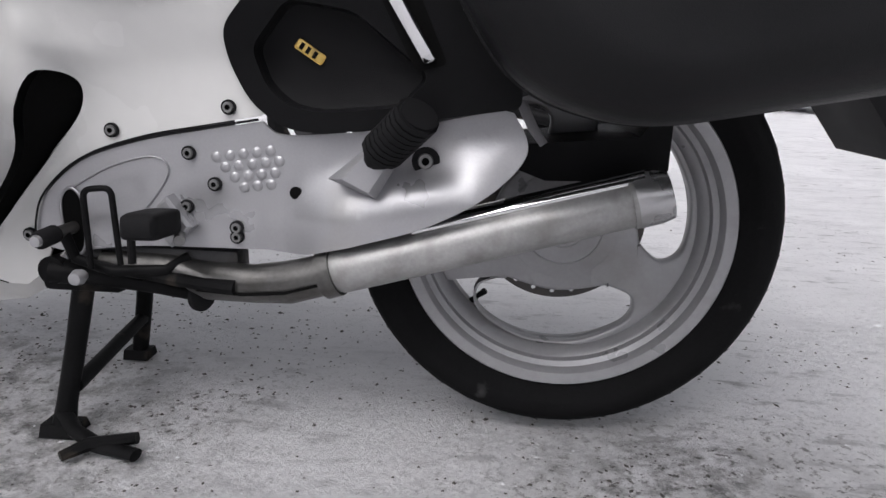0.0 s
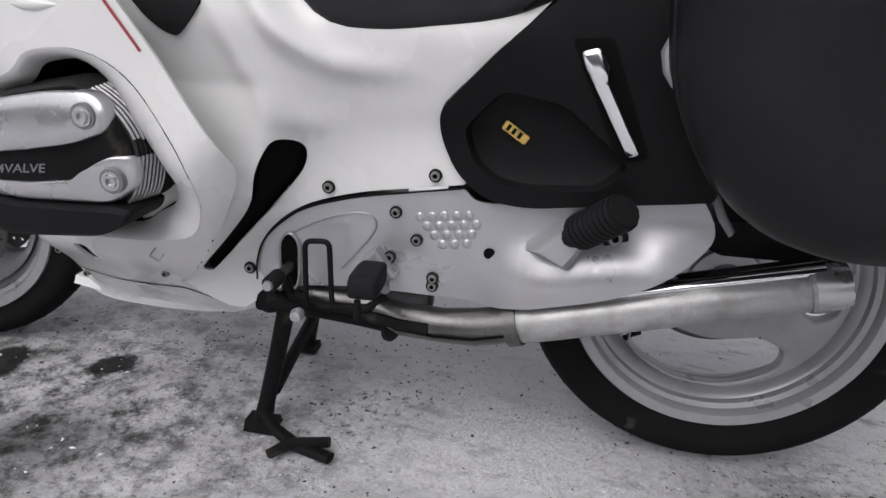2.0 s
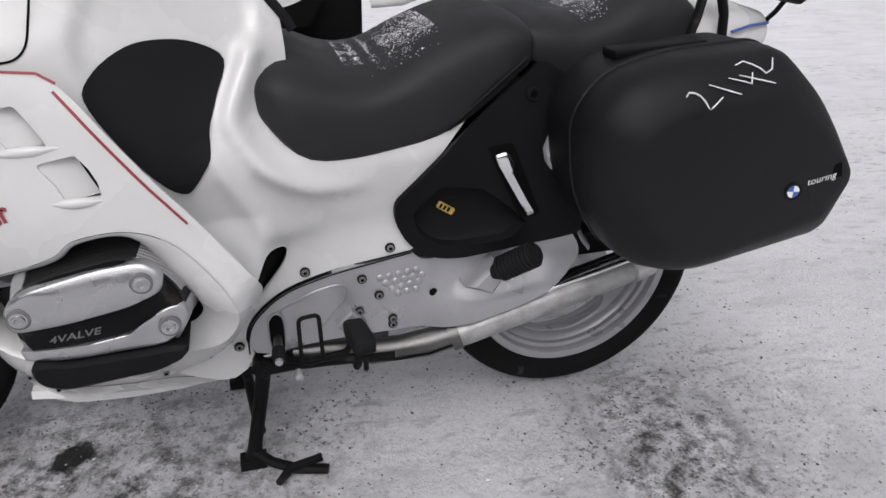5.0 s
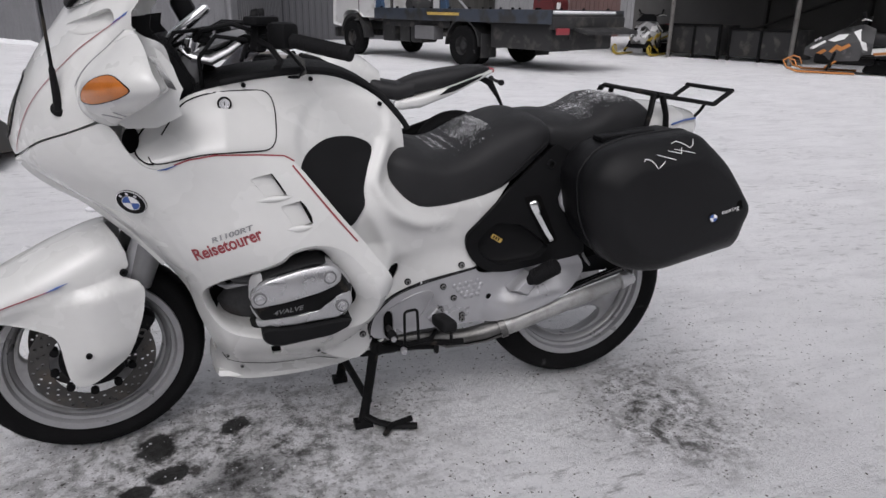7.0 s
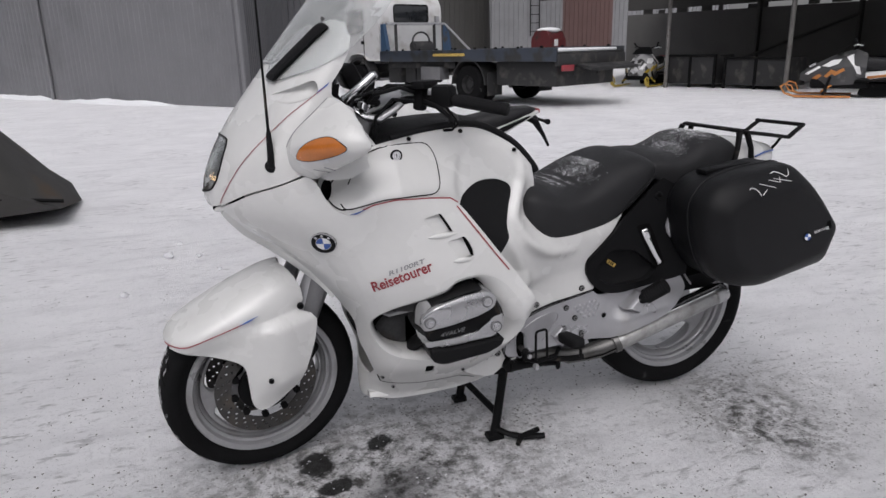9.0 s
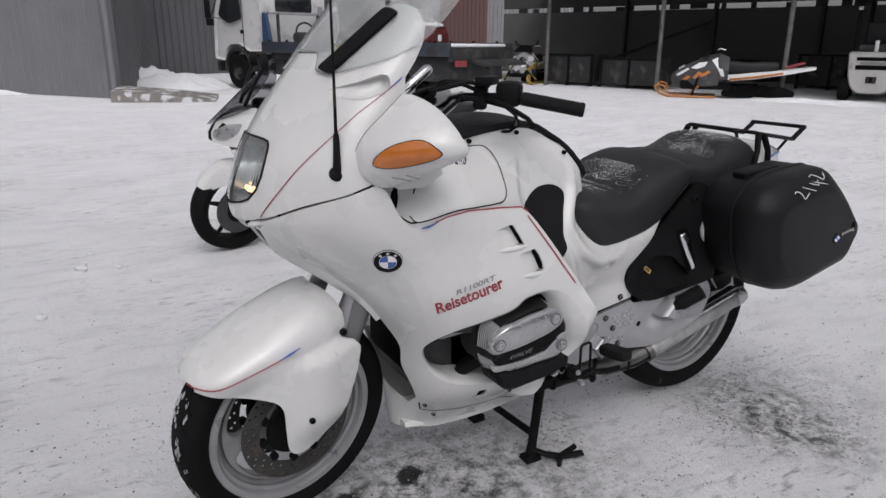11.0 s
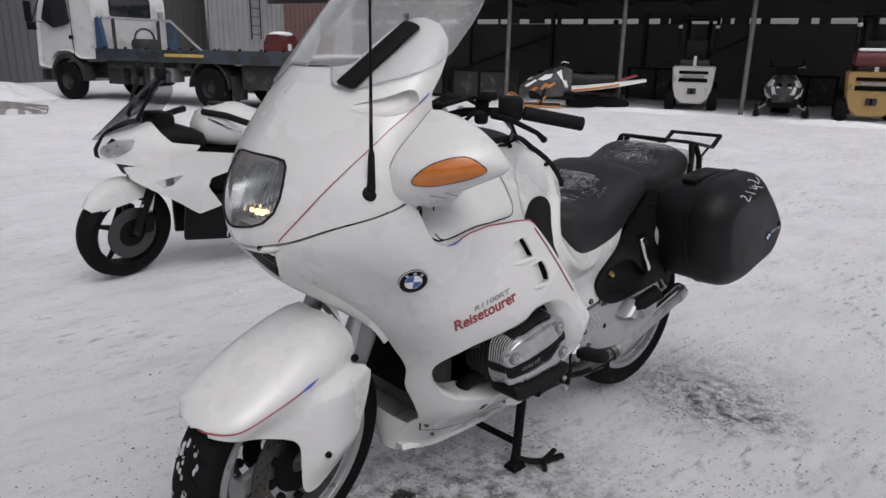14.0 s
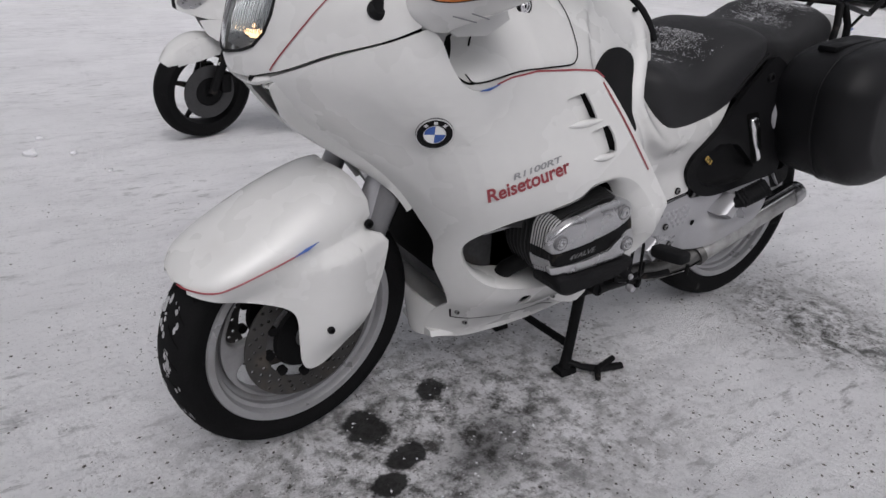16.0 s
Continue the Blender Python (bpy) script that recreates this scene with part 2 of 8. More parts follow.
def ribbon(path, width, mapping, lift=0.0015, bm=None):
    """A thin stripe along a path on a curved surface."""
    bm = bm or bmesh.new()
    pts = []
    for a, b in zip(path, path[1:]):
        n = max(2, int((Vector(b) - Vector(a)).length / 0.012))
        pts += [Vector(a).lerp(Vector(b), k / n) for k in range(n)]
    pts.append(Vector(path[-1]))
    rows = []
    for i, p in enumerate(pts):
        d = (pts[min(i + 1, len(pts) - 1)] - pts[max(i - 1, 0)]).normalized()
        q = Vector((-d.y, d.x)) * width / 2
        rows.append([bm.verts.new(mapping(*(p + q), lift)), bm.verts.new(mapping(*(p - q), lift))])
    for a, b in zip(rows, rows[1:]):
        bm.faces.new((a[0], a[1], b[1], b[0]))
    return bm


def text_mesh(body_text, size, mapping, shear=0.0, thick=0.0006, bold=0.0):
    """Lettering laid on a surface: mapping takes the letters' own x and y."""
    cu = bpy.data.curves.new("lettering", 'FONT')
    cu.body, cu.size, cu.shear, cu.offset = body_text, size, shear, bold
    ob = new("lettering", cu)
    dg = bpy.context.evaluated_depsgraph_get()
    me = bpy.data.meshes.new_from_object(ob.evaluated_get(dg))
    bpy.data.objects.remove(ob)
    bm = bmesh.new()
    bm.from_mesh(me)
    bpy.data.meshes.remove(me)
    for v in bm.verts:
        v.co = Vector(mapping(v.co.x, v.co.y))
    return bm


def superellipse(w, zt, zb, x, n=28, e=3.0, yc=0.0):
    """One cross-section of a padded body, standing across x."""
    ring = []
    for k in range(n):
        a = 2 * math.pi * k / n
        c, s = math.cos(a), math.sin(a)
        ring.append(Vector((x, yc + w * math.copysign(abs(c) ** (2 / e), c), (zt + zb) / 2 + (zt - zb) / 2 * math.copysign(abs(s) ** (2 / e), s))))
    return ring



def hermite(xs, ys, x):
    """Smooth curve through (xs, ys), flat beyond its ends."""
    if x <= xs[0]:
        return ys[0]
    if x >= xs[-1]:
        return ys[-1]
    i = 0
    while xs[i + 1] < x:
        i += 1
    h = xs[i + 1] - xs[i]
    t = (x - xs[i]) / h
    def slope(k):
        if k == 0:
            return (ys[1] - ys[0]) / (xs[1] - xs[0])
        if k == len(xs) - 1:
            return (ys[k] - ys[k - 1]) / (xs[k] - xs[k - 1])
        return (ys[k + 1] - ys[k - 1]) / (xs[k + 1] - xs[k - 1])
    a, b = slope(i) * h, slope(i + 1) * h
    return ys[i] * (1 - 3 * t * t + 2 * t ** 3) + ys[i + 1] * (3 * t * t - 2 * t ** 3) + a * (t - 2 * t * t + t ** 3) + b * (t ** 3 - t * t)


def table(xs, zs, rows, x, z):
    return hermite(zs, [hermite(xs, r, x) for r in rows], z)


FX = (0.1, 0.3, 0.5, 0.7)
FZ = (0.20, 0.28, 0.35, 0.5, 0.65, 0.8, 0.9, 1.0, 1.1, 1.2, 1.45)
FW = ((0.08, 0.08, 0.10, 0.11), (0.12, 0.13, 0.17, 0.17), (0.16, 0.19, 0.24, 0.24), (0.21, 0.235, 0.30, 0.35), (0.265, 0.292, 0.345, 0.35),
      (0.29, 0.306, 0.335, 0.33), (0.30, 0.318, 0.31, 0.27), (0.295, 0.30, 0.25, 0.20), (0.285, 0.28, 0.24, 0.2), (0.27, 0.27, 0.24, 0.2), (0.25, 0.25, 0.23, 0.2))
NZ = (0.2, 0.5, 0.62, 0.74, 0.80, 0.86, 0.92, 1.0, 1.1, 1.2, 1.3, 1.45)
NX = (0.30, 0.24, 0.16, 0.05, -0.03, -0.095, -0.105, -0.078, -0.02, 0.057, 0.138, 0.265)
NL = (0.12, 0.12, 0.18, 0.26, 0.29, 0.30, 0.27, 0.20, 0.18, 0.17, 0.17, 0.18)


def fairing_u(x, z):
    xn, ln = hermite(NZ, NX, z), hermite(NZ, NL, z)
    q = (x - xn) / ln
    if q <= 0:
        return 0.0
    return math.acos(1 - q) / (math.pi / 2) if q < 1 else 1 + (q - 1)


def fairing(u, z):
    """Outer shell of the fairing, half of it: u runs from the middle of the nose round to the side and back."""
    xn, ln = hermite(NZ, NX, z), hermite(NZ, NL, z)
    u = max(0.0, u)
    if u < 1:
        th = u * math.pi / 2
        x = xn + ln * (1 - math.cos(th))
        return x, -table(FX, FZ, FW, x, z) * math.sin(th) ** 1.35
    x = xn + ln + (u - 1) * ln
    t = min(1.0, max(0.0, (x - hermite((0.30, 0.40, 0.52, 0.62), (0.60, 0.69, 0.735, 0.76), z)) / 0.05))
    return x, -table(FX, FZ, FW, x, z) + hermite((0.28, 0.36, 0.46, 0.54, 0.62), (0.0, 0.010, 0.045, 0.04, 0.0), z) * t * t


BX = (0.4, 0.6, 0.75, 0.9, 1.05, 1.2, 1.4)
BZ = (0.28, 0.4, 0.5, 0.56, 0.61, 0.66, 0.71, 0.8, 0.9, 0.97, 1.02)
BW = ((0.17, 0.17, 0.17, 0.17, 0.17, 0.16, 0.15), (0.17, 0.17, 0.175, 0.175, 0.18, 0.18, 0.18), (0.19, 0.19, 0.185, 0.177, 0.182, 0.185, 0.185),
      (0.23, 0.23, 0.215, 0.187, 0.183, 0.187, 0.187), (0.255, 0.255, 0.235, 0.205, 0.197, 0.192, 0.19), (0.27, 0.27, 0.245, 0.220, 0.210, 0.197, 0.19), (0.29, 0.29, 0.25, 0.225, 0.215, 0.195, 0.19), (0.296, 0.275, 0.22, 0.165, 0.17, 0.18, 0.18),
      (0.303, 0.252, 0.20, 0.14, 0.15, 0.16, 0.16), (0.245, 0.21, 0.16, 0.12, 0.12, 0.12, 0.12), (0.19, 0.16, 0.11, 0.08, 0.08, 0.08, 0.08))


RIM_LINE = ((0.80, 0.88), (0.768, 0.79), (0.777, 0.755), (0.792, 0.730), (0.818, 0.70), (0.85, 0.677), (0.892, 0.66), (0.95, 0.656), (1.06, 0.662))
KNEE_LINE = ((0.735, 0.73), (0.79, 0.62), (0.83, 0.575), (0.95, 0.575))



def refine(line, n=5):
    idx = tuple(range(len(line)))
    xs, zs = [p[0] for p in line], [p[1] for p in line]
    return [(hermite(idx, xs, k / n), hermite(idx, zs, k / n)) for k in range(n * (len(line) - 1) + 1)]


RIM_LINE, KNEE_LINE = refine(RIM_LINE), refine(KNEE_LINE)
KNEE_HOLLOW = smooth_loop([(0.562, 0.88), (0.572, 0.945), (0.600, 0.990), (0.66, 1.015), (0.74, 1.012), (0.80, 0.978), (0.822, 0.935), (0.80, 0.86), (0.74, 0.78), (0.63, 0.77)], 3)


def near_line(line, x, z):
    best = 9.0
    for (ax, az), (bx, bz) in zip(line, line[1:]):
        dx, dz = bx - ax, bz - az
        t = max(0.0, min(1.0, ((x - ax) * dx + (z - az) * dz) / (dx * dx + dz * dz)))
        best = min(best, math.hypot(x - ax - t * dx, z - az - t * dz))
    return best


def body(x, z):
    """Half of the tank and seat base: sections, a rolled rim below the seat, a knee crease and a hollow above the knee pad."""
    w = table(BX, BZ, BW, x, z)
    fade = min(1.0, max(0.0, (x - 0.86) / 0.17))
    w += 0.021 * (1 - fade * fade * (3 - 2 * fade)) * math.exp(-(near_line(RIM_LINE, x, z) / 0.020) ** 2)
    fade = min(1.0, max(0.0, (x - 0.77) / 0.16))
    w += 0.014 * (1 - fade * fade * (3 - 2 * fade)) * math.exp(-(near_line(KNEE_LINE, x, z) / 0.020) ** 2)
    if x < 0.86 and z < 0.64:
        # the panel swells out to meet the fairing's rear edge
        t = min(1.0, max(0.0, (hermite((0.28, 0.35, 0.40, 0.45, 0.50, 0.54, 0.62), (0.66, 0.712, 0.758, 0.803, 0.832, 0.842, 0.845), z) - x) / 0.06))
        w += hermite((0.28, 0.32, 0.40, 0.50, 0.54, 0.62), (0.0, 0.028, 0.055, 0.062, 0.045, 0.0), z) * t * t * (3 - 2 * t)
    if x < 0.42 and z > 0.84:
        # the tank shoulder is hollowed where the warm-air duct blows along it
        t = min(1.0, max(0.0, ((x - 0.21) * 0.19 + (z - 0.922) * 0.055) / 0.0391))
        d = math.hypot(x - 0.21 - 0.19 * t, z - 0.922 - 0.055 * t)
        w -= 0.040 * (1 - t) * math.exp(-(d / (0.034 + 0.012 * t)) ** 2)
    if 0.53 < x < 0.87 and z > 0.76:
        inside = False
        for (ax, az), (bx, bz) in zip(KNEE_HOLLOW, KNEE_HOLLOW[1:] + KNEE_HOLLOW[:1]):
            if (az > z) != (bz > z) and x < ax + (z - az) * (bx - ax) / (bz - az):
                inside = not inside
        d = near_line(KNEE_HOLLOW + KNEE_HOLLOW[:1], x, z) * (1 if inside else -1)
        t = min(1.0, max(0.0, (d + 0.006) / 0.030))
        w -= 0.014 * t * t * (3 - 2 * t) * min(1.0, max(0.0, (z - 0.78) / 0.08))
    return -w


def on_fairing(u, z, lift=0.0):
    x, y = fairing(u, z)
    if not lift:
        return x, y, z
    x2, y2 = fairing(u + 0.02, z)
    n = Vector((y2 - y, -(x2 - x), 0)).normalized()
    if n.y > 0 and u > 0.2:
        n = -n
    return x + n.x * lift, y + n.y * lift, z


def on_fairing_xz(x, z, lift=0.0):
    return on_fairing(fairing_u(x, z), z, lift)


def on_body(x, z, lift=0.0):
    return x, body(x, z) - lift, z


def to_u(pts):
    return [(fairing_u(x, z), z) for x, z in pts]


def curve(pts, n=5):
    """An open smooth curve through the points."""
    full = [Vector(p) for p in pts]
    full = [2 * full[0] - full[1]] + full + [2 * full[-1] - full[-2]]
    out = []
    for i in range(1, len(full) - 2):
        p = full[i - 1:i + 3]
        for s in range(n):
            t = s / n
            out.append(tuple(0.5 * ((2 * p[1]) + (p[2] - p[0]) * t + (2 * p[0] - 5 * p[1] + 4 * p[2] - p[3]) * t * t + (3 * p[1] - p[0] - 3 * p[2] + p[3]) * t ** 3)))
    out.append(tuple(full[-2]))
    return out


def bolt(parent, p, r=0.008, d=(0, -1, 0), ring=0.0, mat=None):
    """A socket screw with a recessed hexagon, on a dark washer where ring is given."""
    turn = Vector((0, -1, 0)).rotation_difference(Vector(d)).to_matrix().to_4x4()
    m = Matrix.Translation(p) @ turn
    bm = lathe([(0.0001, -0.001), (r * 0.5, -0.001), (r * 0.5, -0.005), (r * 0.9, -0.005), (r, -0.003), (r, 0.003)], 14, m)
    bm.faces.ensure_lookup_table()
    for i, f in enumerate(bm.faces):
        f.material_index = 1 if i % 5 < 2 else 0
    ob = part("bolt", bm, (mat or BOLT, SHADE_AND_PART_BLACK), parent)
    if ring:
        part("washer", lathe([(r * 0.9, -0.0015), (ring, -0.0015), (ring, 0.002)], 18, m), SOFT_RUBBER, parent)
    return ob


bike = thing("motorcycle", "white touring motorcycle with black pannier on its centre stand", "motorcycle")

# -- lower fairing sides, with the opening for the cylinder --
LOW_EDGE = curve([(-0.064, 0.874), (-0.03, 0.833), (0.02, 0.775), (0.12, 0.70), (0.185, 0.635), (0.245, 0.55), (0.275, 0.495), (0.288, 0.43), (0.308, 0.375), (0.328, 0.32)])
BELLY = [(0.318, 0.27), (0.318, 0.21), (0.326, 0.186), (0.43, 0.184), (0.516, 0.186), (0.60, 0.192), (0.669, 0.203), (0.74, 0.243), (0.782, 0.282), (0.788, 0.303), (0.756, 0.282), (0.713, 0.262), (0.658, 0.258), (0.62, 0.265)]
BACK_EDGE = curve([(0.606, 0.28), (0.642, 0.309), (0.690, 0.355), (0.732, 0.41), (0.762, 0.462), (0.785, 0.52), (0.774, 0.568), (0.735, 0.625), (0.697, 0.678), (0.655, 0.732), (0.608, 0.796), (0.572, 0.845)])
TOP_EDGE = [(0.552, 0.868), (0.53, 0.882)] + curve([(0.469, 0.888), (0.374, 0.892), (0.315, 0.884), (0.272, 0.868), (0.238, 0.868), (0.212, 0.885), (0.19, 0.915), (0.172, 0.955), (0.150, 0.975)])
SEAM = curve([(0.150, 0.975), (0.088, 0.953), (0.006, 0.922), (-0.06, 0.878)])
HOLE = smooth_loop([(0.308, 0.500), (0.322, 0.545), (0.36, 0.572), (0.419, 0.596), (0.50, 0.63), (0.535, 0.657), (0.60, 0.665), (0.655, 0.645), (0.70, 0.60), (0.738, 0.535), (0.742, 0.475), (0.708, 0.418), (0.64, 0.394), (0.56, 0.385), (0.473, 0.382), (0.385, 0.397), (0.332, 0.435)], 4)
VENTS = (((0.497, 0.847), (0.529, 0.793)), ((0.560, 0.779), (0.586, 0.721)))
SLOT_1, SLOT_2 = [fillet([a, b, (b[0] - 0.048, b[1] - 0.004), (a[0] - 0.052, a[1] - 0.010)], [0.004, 0.006, 0.004, 0.010], 3) for a, b in VENTS]
SLOT_4 = fillet([(0.60, 0.352), (0.608, 0.338), (0.632, 0.363), (0.625, 0.377)], 0.004, 3)
SLOT_5 = fillet([(0.466, 0.355), (0.492, 0.355), (0.496, 0.318), (0.471, 0.313)], 0.008, 3)
low_outline = to_u(LOW_EDGE + BELLY + BACK_EDGE + TOP_EDGE + SEAM[1:-1])
low_holes = [to_u(h) for h in (HOLE, SLOT_1, SLOT_2, SLOT_4, SLOT_5)]
for side in (-1, 1):
    bm = panel(low_outline, on_fairing, (0.1, 0.02), 0.005, low_holes)
    if side > 0:
        flip_y(bm)
    lower = part("lower_fairing", bm, WHITE, bike, "white painted lower fairing side panel")
    if side < 0:
        lower_left = lower

# dark scuffs along the rear edge of the side panel
r = random.Random(31)
for k in (0, 1, 4, 6):
    a, b = BACK_EDGE[8 + k], BACK_EDGE[9 + k]
    t = r.random() * 0.6
    p, q = (a[0] + (b[0] - a[0]) * t - 0.003, a[1] + (b[1] - a[1]) * t), (a[0] + (b[0] - a[0]) * (t + 0.4) - 0.003, a[1] + (b[1] - a[1]) * (t + 0.4))
    part("scuff", tube([on_fairing_xz(*p, 0.0004), on_fairing_xz(*q, 0.0004)], [0.0006, r.uniform(0.0006, 0.0014)], 5), SHADE_AND_PART_BLACK, lower_left)

# rolled lip of the opening, white floor in front, liner above and behind painted near-black for shade
hc = Vector((0.53, 0.515))


def hole_row(depth, inset, far_depth, far_inset):
    """One ring of the opening's inward slope, which is broad and shallow behind the cylinder."""
    row = []
    for x, z in HOLE:
        t = min(1.0, max(0.0, (x - 0.58) / 0.13))
        k = t * t * (3 - 2 * t)
        c = Vector((x, z)) + (hc - Vector((x, z))).normalized() * (inset + (far_inset - inset) * k)
        row.append(Vector((c.x, on_fairing_xz(x, z, 0.002)[1] + depth + (far_depth - depth) * k, c.y)))
    return row


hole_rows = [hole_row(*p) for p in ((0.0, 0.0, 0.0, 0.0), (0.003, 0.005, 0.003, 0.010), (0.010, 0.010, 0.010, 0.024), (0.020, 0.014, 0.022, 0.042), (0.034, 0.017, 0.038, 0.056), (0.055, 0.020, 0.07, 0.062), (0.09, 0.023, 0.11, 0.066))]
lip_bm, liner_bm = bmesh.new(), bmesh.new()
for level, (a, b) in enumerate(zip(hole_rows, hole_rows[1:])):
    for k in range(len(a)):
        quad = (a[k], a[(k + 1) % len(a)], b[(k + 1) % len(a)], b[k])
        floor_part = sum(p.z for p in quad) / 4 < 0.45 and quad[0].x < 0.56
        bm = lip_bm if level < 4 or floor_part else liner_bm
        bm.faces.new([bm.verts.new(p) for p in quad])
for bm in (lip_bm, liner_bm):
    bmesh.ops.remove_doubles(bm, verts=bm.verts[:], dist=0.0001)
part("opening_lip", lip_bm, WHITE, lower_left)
part("opening_liner", liner_bm, SHADE_AND_PART_BLACK, lower_left)
# backings of the two slots: one white, one near-black as painted inner shade
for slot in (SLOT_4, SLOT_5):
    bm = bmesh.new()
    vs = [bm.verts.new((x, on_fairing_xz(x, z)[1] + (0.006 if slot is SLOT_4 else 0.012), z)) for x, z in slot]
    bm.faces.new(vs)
    part("slot_backing", bm, WHITE if slot is SLOT_4 else SHADE_AND_PART_BLACK, lower_left)
for a, b in VENTS:
    # white floor that slopes in from the front, mouth at its rear painted black for shade
    rows = []
    for k in range(7):
        t = k / 6
        row = []
        for j in range(5):
            x, z = a[0] + (b[0] - a[0]) * j / 4, a[1] + (b[1] - a[1]) * j / 4
            x, z = x - 0.052 * (1 - t), z - 0.008 * (1 - t)
            row.append(Vector((x, on_fairing_xz(x, z)[1] + 0.003 + 0.016 * t ** 1.3, z)))
        rows.append(row)
    bm = bmesh.new()
    grid = [[bm.verts.new(p) for p in row] for row in rows]
    for p, q in zip(grid, grid[1:]):
        for j in range(4):
            bm.faces.new((p[j], p[j + 1], q[j + 1], q[j]))
    part("vent_floor", bm, WHITE, lower_left)
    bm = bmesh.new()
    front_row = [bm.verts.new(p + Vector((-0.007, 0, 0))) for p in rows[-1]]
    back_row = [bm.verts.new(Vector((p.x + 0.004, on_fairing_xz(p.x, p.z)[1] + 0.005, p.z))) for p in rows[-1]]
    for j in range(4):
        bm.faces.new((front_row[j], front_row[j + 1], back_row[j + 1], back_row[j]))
    part("vent_mouth", bm, SHADE_AND_PART_BLACK, lower_left)
for (x0, z0), (x1, z1) in (((0.455, 0.783), (0.545, 0.790)), ((0.520, 0.712), (0.585, 0.714))):
    rings = []
    for k in range(9):
        t = k / 8
        x, z = x0 + (x1 - x0) * t, z0 + (z1 - z0) * t
        w = 0.002 + 0.006 * math.sin(math.pi * min(1, t * 1.05))
        y = on_fairing_xz(x, z)[1]
        rings.append([Vector((x, y - w * math.cos(a) + 0.002, z + w * 1.0 * math.sin(a))) for a in [2 * math.pi * j / 10 for j in range(10)]])
    part("vent_bulge", loft(rings), WHITE, lower_left)
for p in ((0.355, 0.292), (0.597, 0.305), (0.39, 0.245)):
    bolt(lower_left, on_fairing_xz(*p, 0.002), 0.006)
# crease along the belly pan
part("panel_seam", ribbon([(0.34, 0.30), (0.352, 0.268), (0.47, 0.255), (0.60, 0.262), (0.66, 0.235)], 0.003, on_fairing_xz), SHADE_AND_PART_BLACK, lower_left)
# belly pan floor and front wall
rings = []
for x, w, z in ((0.322, 0.075, 0.19), (0.45, 0.09, 0.182), (0.60, 0.10, 0.188), (0.70, 0.12, 0.215), (0.755, 0.15, 0.262)):
    rings.append([Vector((x, y * w, z + h)) for y, h in ((-1, 0.006), (-0.5, -0.004), (0.5, -0.004), (1, 0.006), (0.9, 0.02), (-0.9, 0.02))])
part("belly_pan", loft(rings), WHITE, bike)
rings = []
for k in range(13):
    y = -1 + k / 6
    rings.append([])
    for z, out in ((0.184, 0.0), (0.20, 0.004), (0.235, 0.006), (0.272, 0.004), (0.290, -0.004)):
        e = on_fairing_xz(0.322, min(z, 0.285))
        rings[-1].append(Vector((e[0] - (0.014 + out) * (1 - y * y), e[1] * -y, z)))
    rings[-1] += [p + Vector((0.006, 0, 0)) for p in rings[-1][::-1]]
part("belly_front", loft(rings), WHITE, bike, smooth=60)

# -- upper fairing with the headlight opening --
HEAD = [(-0.001, 1.062), (0.24, 1.060), (0.30, 1.056), (0.325, 1.045), (0.345, 1.01), (0.348, 0.98), (0.325, 0.950), (0.27, 0.926), (0.2, 0.915), (0.1, 0.908), (-0.001, 0.906)]
up_low = to_u(curve([(-0.056, 0.888), (0.006, 0.928), (0.088, 0.958), (0.148, 0.981)]))
up_outline = ([(0.0, 0.906), (0.0, 0.868), (0.2, 0.868)] + up_low + to_u([(0.175, 0.975), (0.2, 0.96), (0.26, 0.96), (0.315, 0.985), (0.322, 1.04), (0.305, 1.09), (0.285, 1.118), (0.249, 1.148), (0.232, 1.172), (0.235, 1.20), (0.262, 1.235), (0.285, 1.278), (0.292, 1.31), (0.285, 1.342), (0.266, 1.355)])
              + [(0.58, 1.352), (0.52, 1.338), (0.44, 1.29), (0.40, 1.255), (0.30, 1.248), (0.0, 1.246), (0.0, 1.062)])
head_edge = [(u, z) for u, z in HEAD if u > 0]
HOLLOW = smooth_loop([(0.085, 1.168), (0.15, 1.194), (0.188, 1.207), (0.199, 1.195), (0.190, 1.172), (0.13, 1.153)], 5)
bm = panel(up_outline[:-1] + [(0.0, 1.062)] + head_edge, on_fairing, (0.05, 0.015), 0.004, [to_u(HOLLOW)], mirror=True)
upper = part("upper_fairing", bm, WHITE, bike, "white painted nose fairing with red pinstripes")
for side in (-1, 1):
    for pts, w, mat in (([(-0.064, 0.888), (-0.023, 0.972), (0.052, 1.063), (0.124, 1.127), (0.215, 1.19)], 0.0035, RED), ([(0.195, 1.177), (0.226, 1.199)], 0.008, BLUE)):
        bm = ribbon(to_u(pts), w, lambda u, z, l: on_fairing(u, z, l))
        part("pinstripe", bm if side < 0 else flip_y(bm), mat, upper)
    bm = ribbon([(0.551, 0.871), (0.53, 0.8845), (0.469, 0.8905), (0.374, 0.8945), (0.315, 0.8865), (0.285, 0.876)], 0.0035, lambda x, z, l: on_fairing_xz(x, z, l))
    part("pinstripe", bm if side < 0 else flip_y(bm), RED, upper)
    bm = ribbon([(0.546, 0.862), (0.598, 0.790), (0.645, 0.726), (0.690, 0.668)], 0.004, lambda x, z, l: on_fairing_xz(x, z, l))
    part("pinstripe", bm if side < 0 else flip_y(bm), RED, upper)
    bm = tube([on_fairing_xz(x, z, 0.003) for x, z in ((0.250, 0.866), (0.268, 0.868), (0.290, 0.876))], [0.001, 0.004, 0.0015], 6, flat=0.5)
    part("pinstripe", bm if side < 0 else flip_y(bm), BLUE, upper)
